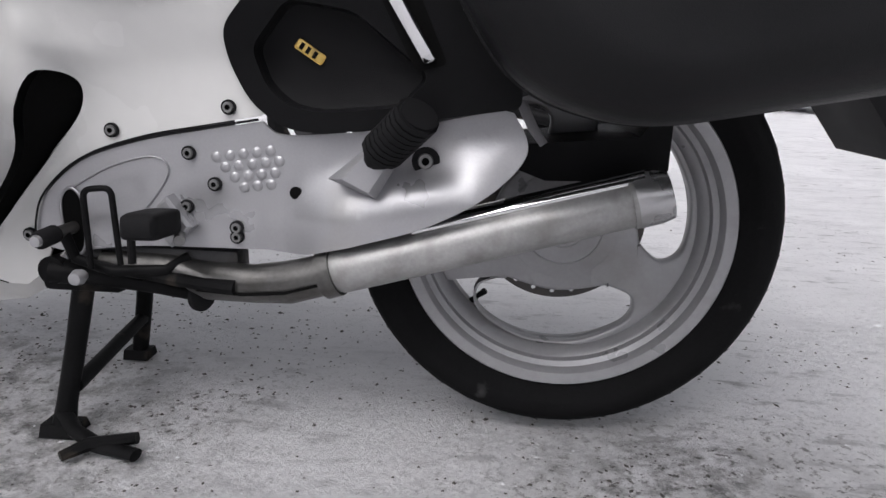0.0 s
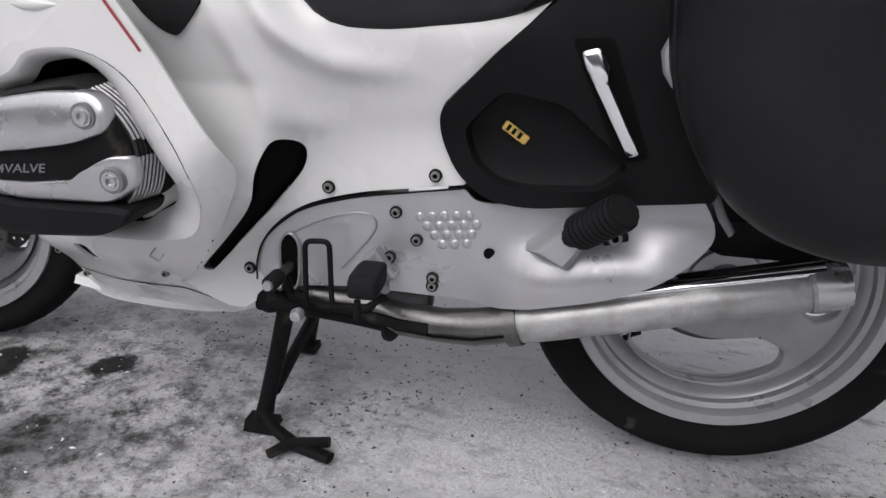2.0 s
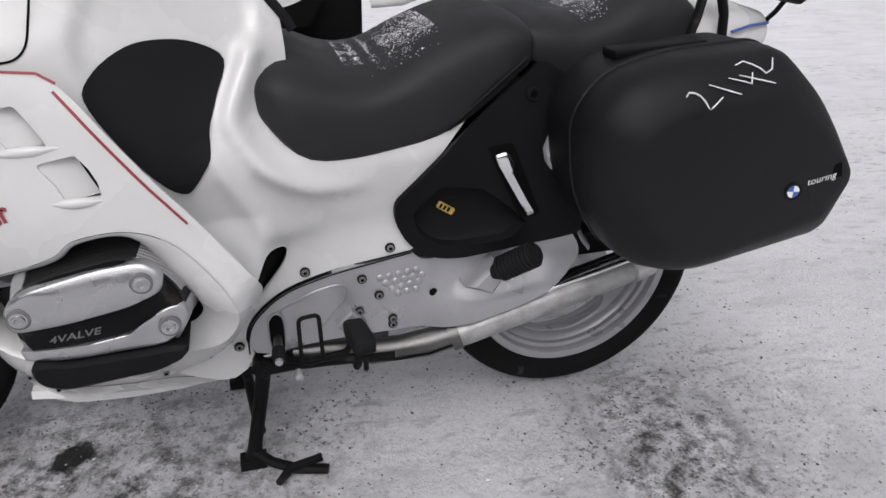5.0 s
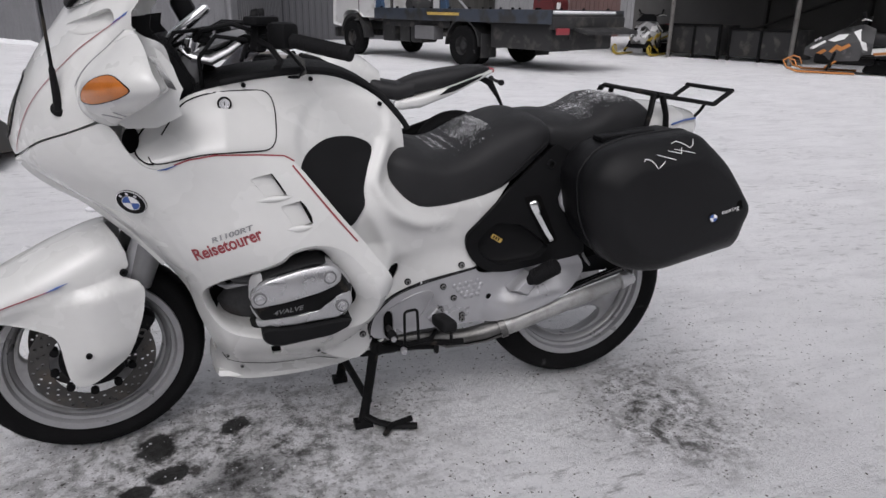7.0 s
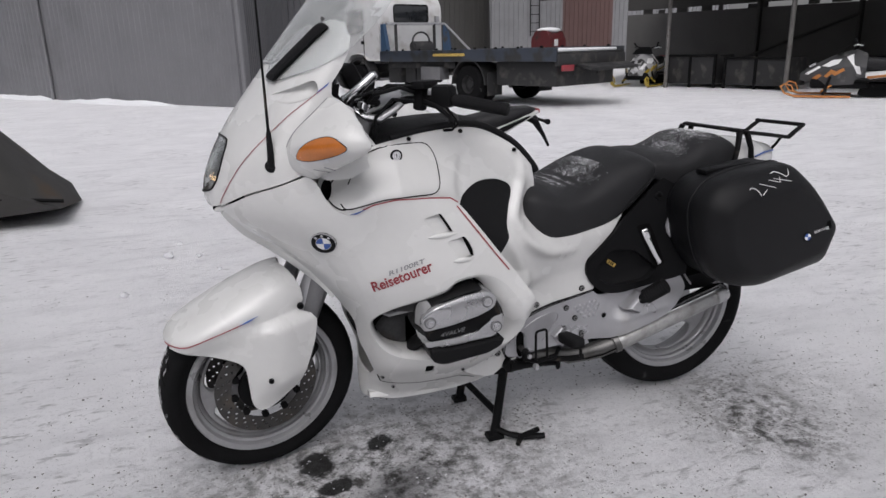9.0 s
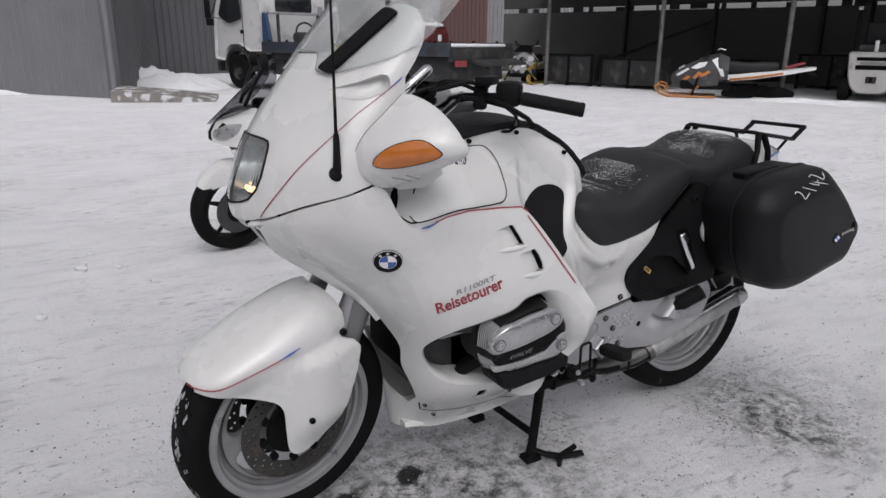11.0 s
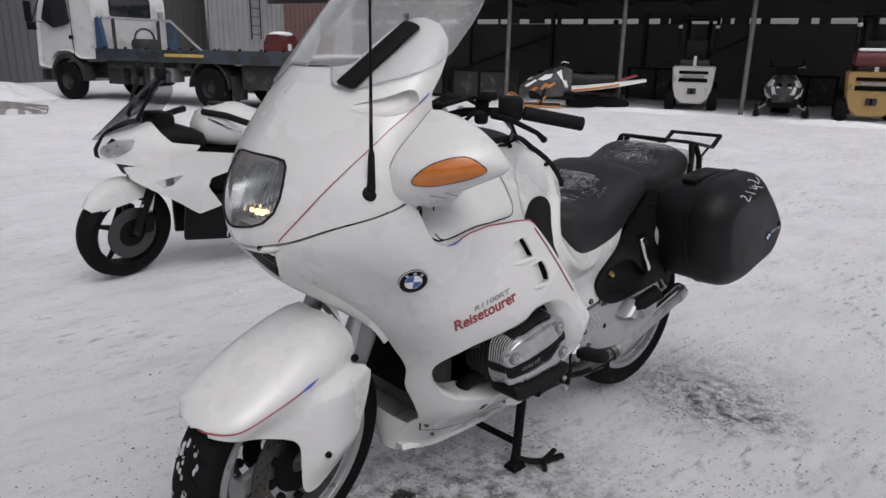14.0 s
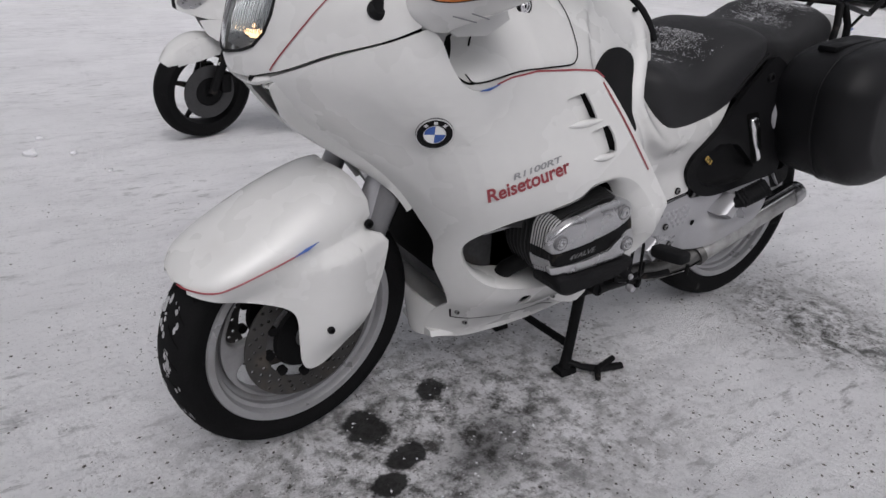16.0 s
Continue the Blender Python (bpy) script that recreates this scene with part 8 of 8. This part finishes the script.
    part("snow_flap", box((1.72, 0, 0.58), (0.22, 0.4, 0.03), 0.01, pose(0, 0, 0, 0, 25, 0)), BLACK_PLASTIC, s)
    part("bumper", tube([(1.2, -0.2, 0.68), (1.55, -0.2, 0.80), (1.55, 0.2, 0.80), (1.2, 0.2, 0.68)], 0.02, 8), RED, s)
    for y in (-0.5, 0.5):
        ski = part("ski", tube([(-1.55, y, 0.24), (-1.45, y, 0.10), (-1.25, y, 0.035), (-0.2, y, 0.035)], [0.03, 0.06, 0.075, 0.06], 10, flat=0.35), ski_mat, s)
        part("ski_loop", tube([(-1.55, y, 0.24), (-1.46, y, 0.30), (-1.33, y, 0.26), (-1.27, y, 0.12)], 0.016, 8), ski_mat, ski)
        part("strut", tube([(-0.72, y, 0.08), (-0.6, y * 0.6, 0.5)], 0.03, 8), BLACK_METAL, s)
        part("wishbone", tube([(-0.75, y, 0.14), (-0.5, y * 0.4, 0.32)], 0.022, 8), trim_mat, s)
    part("handlebar", tube([(-0.10, -0.36, 1.12), (-0.16, -0.12, 1.06), (-0.16, 0.12, 1.06), (-0.10, 0.36, 1.12)], 0.018, 8), BLACK_METAL, s)
    part("steering_post", tube([(-0.30, 0, 0.9), (-0.16, 0, 1.07)], 0.03, 8), BLACK_METAL, s)
    part("wind_deflector", loft([[Vector((x, y, z)) for y in (-w, 0, w)] + [Vector((x + 0.012, y, z)) for y in (w, 0, -w)] for x, z, w in ((-0.55, 0.90, 0.30), (-0.42, 1.02, 0.24), (-0.34, 1.10, 0.14))]), BLACK_PLASTIC, s)
    for y in (-1, 1):
        part("hand_shield", tube([(-0.08, y * 0.40, 1.06), (-0.20, y * 0.36, 1.09), (-0.26, y * 0.24, 1.06)], [0.012, 0.03, 0.016], 8, flat=0.5), WHITE_DECAL if y < 0 else BLACK_PLASTIC, s)
        part("mirror", tube([(-0.2, y * 0.3, 1.1), (-0.25, y * 0.36, 1.22)], [0.012, 0.03], 8), BLACK_PLASTIC, s)
    return s


SLED_PALE = material("pale_grey_sled_plastic", (0.40, 0.40, 0.41), 0.45, vary=0.2, scale=5, stain=(0.05, 0.05, 0.05), stain_scale=5, stain_at=(0.52, 0.56))
SLED_ORANGE = material("orange_sled_plastic", (0.50, 0.20, 0.05), 0.45, vary=0.15)
SLED_YELLOW = material("yellow_sled_plastic", (0.42, 0.30, 0.03), 0.45, vary=0.15)
SLED_DARK = material("dark_sled_plastic", (0.05, 0.05, 0.052), 0.45, vary=0.3, scale=5, stain=(0.12, 0.12, 0.12), stain_scale=4, stain_at=(0.6, 0.66))
heading = math.degrees(math.atan2(7.9 - 10.2, 14.0 - 12.45))
snowmobile(Matrix.Translation((13.25, 9.15, 0)) @ pose(0, 0, 0, 0, 0, heading + 6), SLED_DARK, SLED_ORANGE, "white, black and orange snowmobile at the shed's edge", SLED_ORANGE)
snowmobile(Matrix.Translation((12.6, 15.9, 0)) @ pose(0, 0, 0, 0, 0, 35), SLED_PALE, SLED_YELLOW, "white and yellow snowmobile beside the truck's tail", SLED_YELLOW)
snowmobile(Matrix.Translation((16.4, 5.3, 0)) @ pose(0, 0, 0, 0, 0, 22), SLED_DARK, WHITE_DECAL, "dark snowmobile facing out of the shed", BLACK_PLASTIC)


# ---- forklifts ----
def forklift(m, paint, label):
    """Seen from its rear, which points along -x."""
    f = thing("forklift", label, "forklift", "forklifts in the shed", m)
    body_ring = fillet([(-0.40, 0.30), (-0.46, 0.55), (-0.50, 1.05), (0.50, 1.05), (0.46, 0.55), (0.40, 0.30), (0.26, 0.16), (-0.26, 0.16)], 0.07, 4)
    cw = part("counterweight", loft([[Vector((0.0, y * 0.94, 0.62 + (z - 0.62) * 0.92)) for y, z in body_ring], [Vector((0.06, y, z)) for y, z in body_ring], [Vector((0.8, y, z)) for y, z in body_ring]]), paint, f, smooth=40)
    for z in (0.90, 0.72):
        part("grille_slot", box((-0.006, 0, z), (0.03, 0.66, 0.07 if z > 0.8 else 0.09), 0.01), SHADE_AND_PART_BLACK, cw)
    part("name_bar", box((-0.012, 0, 0.81), (0.02, 0.5, 0.05)), GREY_DECAL, cw)
    part("hitch_plate", box((-0.01, 0, 0.46), (0.03, 0.2, 0.14), 0.01), CHASSIS, cw)
    part("tow_pin", tube([(-0.02, 0, 0.40), (-0.02, 0, 0.52)], 0.03, 8), BLACK_METAL, cw)
    part("hood_top", box((0.55, 0, 1.12), (0.9, 0.68, 0.16), 0.05), CHASSIS, f)
    part("seat_back", box((0.75, 0, 1.42), (0.14, 0.5, 0.5), 0.05), VINYL, f)
    for y in (-0.43, 0.43):
        part("guard_post", tube([(0.15, y * 0.9, 1.05), (0.4, y, 2.15)], 0.04, 8), BLACK_METAL, f)
        part("mast_rail", box((1.75, y * 0.6, 1.2), (0.12, 0.10, 2.2), 0.01), BLACK_METAL, f)
        for x, r in ((0.25, 0.26), (1.45, 0.32)):
            part("wheel", lathe([(0.0001, -0.1), (r * 0.5, -0.1), (r * 0.9, -0.11), (r, -0.07), (r, 0.07), (r * 0.9, 0.11), (0.0001, 0.1)], 24, Matrix.Translation((x, y * 1.15, r))), RUBBER, f)
    part("overhead_guard", box((0.95, 0, 2.17), (1.2, 0.92, 0.06), 0.02), BLACK_METAL, f)
    part("rear_lamp", box((0.2, -0.42, 1.95), (0.06, 0.1, 0.08), 0.02), ALLOY, f)
    part("rear_lamp", box((0.2, 0.42, 1.95), (0.06, 0.1, 0.08), 0.02), ALLOY, f)
    part("steer_column", tube([(0.1, 0, 1.05), (0.08, 0, 1.28)], 0.04, 8), WHITE_DECAL, f)
    part("frame_front", box((1.3, 0, 0.55), (0.8, 0.84, 0.5), 0.04), CHASSIS, f)
    return f


FORK_WHITE = material("dirty_white_forklift_paint", (0.50, 0.49, 0.47), 0.45, vary=0.1, scale=4, stain=(0.2, 0.19, 0.17), stain_scale=4)
FORK_YELLOW = material("faded_yellow_forklift_paint", (0.32, 0.20, 0.07), 0.5, vary=0.15, scale=4, stain=(0.08, 0.06, 0.04), stain_scale=4)
forklift(Matrix.Translation((15.15, 6.95, 0)) @ pose(0, 0, 0, 0, 0, 27), FORK_WHITE, "dirty white forklift seen from its rear")
yellow = forklift(Matrix.Translation((15.1, 3.05, 0)) @ pose(0, 0, 0, 0, 0, 20), FORK_YELLOW, "faded yellow forklift with a red gas bottle under snow")
part("gas_bottle", tube([(0.12, -0.42, 1.30), (0.12, -0.35, 1.30), (0.12, 0.38, 1.30), (0.12, 0.45, 1.30)], [0.08, 0.17, 0.17, 0.08], 16), RED_PAINT, yellow)
part("snow_cap", box((0.12, 0, 1.47), (0.3, 0.75, 0.06), 0.03), SNOWY, yellow)

# two walls added out of view to close the yard, and a link wall
ribbed_wall("wall_yard_west", (-16, -16), (-16, 38), 5.0, GREY_SHEET, "added grey wall closing the yard out of view", 0.9, 0.04)
ribbed_wall("wall_yard_south", (22, -16), (-16, -16), 5.0, GREY_SHEET, "added grey wall closing the yard out of view", 0.9, 0.04)
ribbed_wall("wall_link", (2.6, 21.5), (2.6, 24.5), 7.0, GREY_SHEET, "grey sheet-metal wall", 0.25, 0.03)

# ---- white sports motorcycle beside ----
sm = Matrix.Translation((0.47, 2.58, 0)) @ pose(0, 0, 0, 0, 0, -8)
sport = thing("sports_motorcycle", "white sports motorcycle with smoked screen", "motorcycle", m=sm)


def spart(name, bm, mat, parent=None, label="", smooth=45):
    return part(name, bm, mat, parent or sport, label, smooth)


TURN_S = Matrix.Translation((0, 0, 0.278)) @ Matrix.Rotation(radians(24), 4, Vector((0.40, 0, 0.916))) @ Matrix.Translation((0, 0, -0.278))


def sport_wheel(m, r, half):
    prof = [(r - 0.075, -half * 0.85), (r - 0.04, -half), (r - 0.012, -half * 0.7), (r, 0), (r - 0.012, half * 0.7), (r - 0.04, half), (r - 0.075, half * 0.85)]
    w = spart("wheel", lathe(prof, 56, m), RUBBER)
    part("wheel_rim", lathe([(r - 0.075, -half * 0.85), (r - 0.085, -half * 0.8), (r - 0.095, -0.01), (r - 0.095, 0.01), (r - 0.085, half * 0.8), (r - 0.075, half * 0.85)], 56, m), BLACK_METAL, w)
    part("wheel_hub", lathe([(0.0001, -0.05), (0.045, -0.05), (0.05, 0.05), (0.0001, 0.05)], 20, m), BLACK_METAL, w)
    for k in range(5):
        a = 2 * math.pi * k / 5 + 0.3
        part("wheel_spoke", tube([m @ Vector((0.03 * math.cos(a), 0, 0.03 * math.sin(a))), m @ Vector(((r - 0.088) * math.cos(a), 0, (r - 0.088) * math.sin(a)))], [0.035, 0.018], 8, flat=0.6), BLACK_METAL, w)
    part("wheel_disc", lathe([(0.08, -0.066), (0.148, -0.066), (0.148, -0.061), (0.08, -0.061)], 40, m, close=True), SPORT_DISC, w)
    part("disc_carrier", lathe([(0.03, -0.064), (0.075, -0.064), (0.085, -0.060), (0.03, -0.055)], 24, m, close=True), BLACK_METAL, w)
    return w


SPORT_DISC = material("dull_dark_disc", (0.06, 0.06, 0.062), 0.45, metal=0.6, vary=0.2, scale=20)
sport_wheel(TURN_S @ Matrix.Translation((0, 0, 0.278)), 0.278, 0.06)
sport_wheel(Matrix.Translation((1.43, 0, 0.288)), 0.288, 0.085)


def turned(bm):
    bm.transform(TURN_S)
    return bm


def guard_width(t):
    return 0.025 + 0.055 * math.sin(math.pi * min(0.5, t * 0.9 + 0.05)) ** 0.7


rings = []
for k in range(15):
    t = k / 14
    a = radians(143 - 83 * t)
    r = 0.290 + 0.014 * math.sin(math.pi * t)
    w = guard_width(t)
    c = Vector((r * math.cos(a), 0, 0.278 + r * math.sin(a)))
    inward = Vector((-math.cos(a), 0, -math.sin(a)))
    drop = 0.05 + 0.06 * math.sin(math.pi * t)
    rings.append([c + Vector((0, y * w, 0)) + inward * q for y, q in ((-1.1, drop), (-1.05, drop * 0.5), (-0.75, 0.006), (0, -0.006), (0.75, 0.006), (1.05, drop * 0.5), (1.1, drop), (1.0, drop), (0.7, 0.02), (0, 0.008), (-0.7, 0.02), (-1.0, drop))])
spart("front_mudguard", turned(loft(rings)), WHITE)
for y in (-0.095, 0.095):
    spart("fork", turned(tube([(0, y, 0.278), (0.10, y, 0.52), (0.16, y, 0.66)], [0.024, 0.027, 0.024], 10)), BLACK_METAL)
    spart("caliper", turned(box((0.08, y * 0.95, 0.33), (0.06, 0.05, 0.11), 0.012)), BLACK_METAL)
    spart("guard_stay", turned(loft([[Vector((x, yy, z)) for x, z in ((0.03, 0.44), (0.12, 0.50), (0.10, 0.40))] for yy in (y * 1.12, y * 1.05)])), WHITE)

SX_W, SX_X = (0.03, 0.06, 0.10, 0.14, 0.17, 0.20, 0.21, 0.20), (-0.11, -0.08, -0.02, 0.05, 0.12, 0.25, 0.55, 0.9)


def on_sport(x, z, lift=0.0):
    return x, -(hermite(SX_X, SX_W, x) - 0.25 * max(0.0, 0.52 - z) - 0.25 * max(0.0, z - 0.74) + lift), z


for side in (-1, 1):
    def side_panel_of(name, outline, mat, lift, thick, r=0.012, label=""):
        bm = panel(fillet(outline, r, 3), lambda x, z: on_sport(x, z, lift), 0.03, thick)
        return spart(name, bm if side < 0 else flip_y(bm), mat, label=label)

    side_panel_of("upper_fairing", [(-0.095, 0.69), (-0.10, 0.74), (-0.06, 0.82), (0.05, 0.872), (0.16, 0.89), (0.20, 0.83), (0.25, 0.775), (0.40, 0.755), (0.36, 0.71), (0.16, 0.66), (0.05, 0.655), (-0.03, 0.67)], WHITE, 0.0, 0.006, label="white nose fairing")
    side_panel_of("side_fairing", [(0.0, 0.648), (0.15, 0.665), (0.36, 0.725), (0.58, 0.70), (0.80, 0.70), (0.62, 0.62), (0.44, 0.57), (0.42, 0.52), (0.50, 0.40), (0.37, 0.36), (0.26, 0.44), (0.17, 0.495), (0.035, 0.578)], WHITE, 0.008, 0.006, label="white side fairing")
    side_panel_of("air_intake", [(0.42, 0.565), (0.60, 0.635), (0.80, 0.68), (0.70, 0.52), (0.46, 0.49)], SHADE_AND_PART_BLACK, 0.004, 0.004, 0.006)
    side_panel_of("indicator", [(0.14, 0.570), (0.29, 0.600), (0.23, 0.545), (0.18, 0.535)], CHROME, 0.012, 0.004, 0.006)
    side_panel_of("headlight", [(-0.094, 0.72), (-0.085, 0.757), (-0.01, 0.792), (0.075, 0.80), (0.05, 0.748), (-0.01, 0.705), (-0.06, 0.697)], REFLECTOR, 0.004, 0.006, 0.010, "narrow slanted headlight")
    side_panel_of("belly_black", [(0.30, 0.42), (0.29, 0.20), (0.56, 0.175), (0.82, 0.20), (0.90, 0.40), (0.55, 0.48)], BLACK_PLASTIC, -0.01, 0.03)
    y = side
    mir = spart("mirror_stalk", tube([(0.10, y * 0.12, 0.90), (0.15, y * 0.19, 1.02), (0.20, y * 0.24, 1.11)], [0.012, 0.010, 0.012], 8), BLACK_PLASTIC)
    part("mirror_head", loft([superellipse(0.035 * k, 1.14 + 0.06 * k, 1.14 - 0.035 * k, x, 14, 2.2, y * 0.25) for x, k in ((0.18, 0.35), (0.19, 0.9), (0.22, 1.0), (0.23, 0.9))]), BLACK_PLASTIC, mir)
    spart("bar_grip", tube([(0.40 + 0.05 * (y < 0), y * 0.10, 0.93), (0.38 + 0.17 * (y < 0), y * 0.20, 0.912), (0.36 + 0.266 * (y < 0), y * 0.35, 0.88)], 0.018, 10), SOFT_RUBBER)
    spart("brake_lever", tube([(0.36 + 0.10 * (y < 0), y * 0.17, 0.895), (0.31 + 0.22 * (y < 0), y * 0.27, 0.855), (0.32 + 0.27 * (y < 0), y * 0.35, 0.835)], 0.007, 6), CHROME)
spart("nose_cap", loft([superellipse(w, zt, zb, x, 18, 2.4) for x, zt, zb, w in ((-0.112, 0.745, 0.70, 0.02), (-0.09, 0.78, 0.685, 0.05), (-0.03, 0.84, 0.67, 0.09), (0.06, 0.865, 0.67, 0.12), (0.15, 0.865, 0.68, 0.145))]), BLACK_PLASTIC)


def on_screen(y, z):
    t = (z - 0.79) / 0.36
    return -0.112 + 0.39 * t + 5.2 * y * y * (1 - 0.2 * t), y, z


spart("smoked_screen", panel(fillet([(-0.15, 0.86), (-0.185, 0.93), (-0.165, 1.05), (-0.08, 1.155), (0.08, 1.155), (0.165, 1.05), (0.185, 0.93), (0.15, 0.86), (0.04, 0.79), (-0.04, 0.79)], 0.03, 4), on_screen, 0.03, 0.003), TINT, label="smoked acrylic screen")
spart("cockpit", box((0.23, 0, 0.86), (0.14, 0.22, 0.14), 0.03), BLACK_PLASTIC)
spart("cockpit_side", loft([superellipse(w, zt, zb, x, 16, 3) for x, zt, zb, w in ((0.17, 0.86, 0.70, 0.12), (0.30, 0.87, 0.70, 0.16), (0.44, 0.82, 0.70, 0.16))]), BLACK_PLASTIC)
spart("frame_block", box((0.66, 0, 0.52), (0.62, 0.26, 0.44), 0.04), SHADE_AND_PART_BLACK)
spart("tank", loft([superellipse(w, zt, zb, x, 26, 2.4) for x, zt, zb, w in ((0.42, 0.87, 0.78, 0.08), (0.46, 0.93, 0.74, 0.15), (0.56, 0.968, 0.72, 0.195), (0.68, 0.975, 0.71, 0.19), (0.82, 0.92, 0.71, 0.14), (0.93, 0.83, 0.71, 0.09))]), WHITE, label="white fuel tank")
spart("tank_cap", lathe([(0.0001, -0.006), (0.045, -0.006), (0.05, 0.006)], 20, Matrix.Translation((0.56, 0, 0.968)) @ pose(0, 0, 0, -84, 0, 0)), BLACK_METAL)
spart("rider_seat", loft([superellipse(w, zt, zb, x, 18, 3) for x, zt, zb, w in ((0.84, 0.83, 0.70, 0.11), (0.93, 0.785, 0.66, 0.14), (1.04, 0.765, 0.65, 0.15), (1.14, 0.79, 0.67, 0.14))]), VINYL)
spart("pillion_seat", loft([superellipse(w, zt, zb, x, 18, 3) for x, zt, zb, w in ((1.06, 0.775, 0.69, 0.11), (1.16, 0.815, 0.69, 0.14), (1.34, 0.848, 0.72, 0.14), (1.50, 0.868, 0.775, 0.125), (1.60, 0.868, 0.815, 0.10), (1.64, 0.855, 0.835, 0.06))]), VINYL)
spart("tail_cowl", loft([superellipse(w, zt, zb, x, 18, 3) for x, zt, zb, w in ((1.02, 0.67, 0.585, 0.13), (1.18, 0.70, 0.60, 0.15), (1.40, 0.765, 0.685, 0.145), (1.56, 0.82, 0.765, 0.115), (1.66, 0.845, 0.815, 0.07))]), WHITE, label="white tail cowl")
spart("cowl_insert", loft([[Vector((x, y, z)) for x, z in fillet([(1.30, 0.690), (1.36, 0.735), (1.58, 0.812), (1.56, 0.795), (1.40, 0.715)], 0.008, 2)] for y in (-0.153, -0.12)]), BLACK_PLASTIC)
spart("tail_lamp", box((1.66, 0, 0.835), (0.03, 0.12, 0.03), 0.008), RED)
spart("plate_holder", tube([(1.58, 0, 0.79), (1.66, 0, 0.755), (1.72, 0, 0.66), (1.76, 0, 0.58)], [0.03, 0.04, 0.022, 0.015], 10, flat=0.6), BLACK_PLASTIC)
for y in (-0.14, 0.14):
    spart("rear_indicator", tube([(1.70, 0, 0.765), (1.70, y * 0.6, 0.765), (1.705, y, 0.765)], [0.010, 0.012, 0.02], 8), BLACK_PLASTIC)
for y in (-0.11, 0.11):
    spart("swing_arm", tube([(0.85, y, 0.42), (1.43, y, 0.288)], [0.04, 0.03], 10), BLACK_METAL)
spart("silencer", tube([(0.9, 0.16, 0.32), (1.22, 0.17, 0.42), (1.38, 0.17, 0.48)], [0.04, 0.05, 0.045], 14), BLACK_METAL)
spart("side_stand", tube([(0.70, -0.14, 0.34), (0.76, -0.28, 0.01)], 0.012, 8), BLACK_METAL)
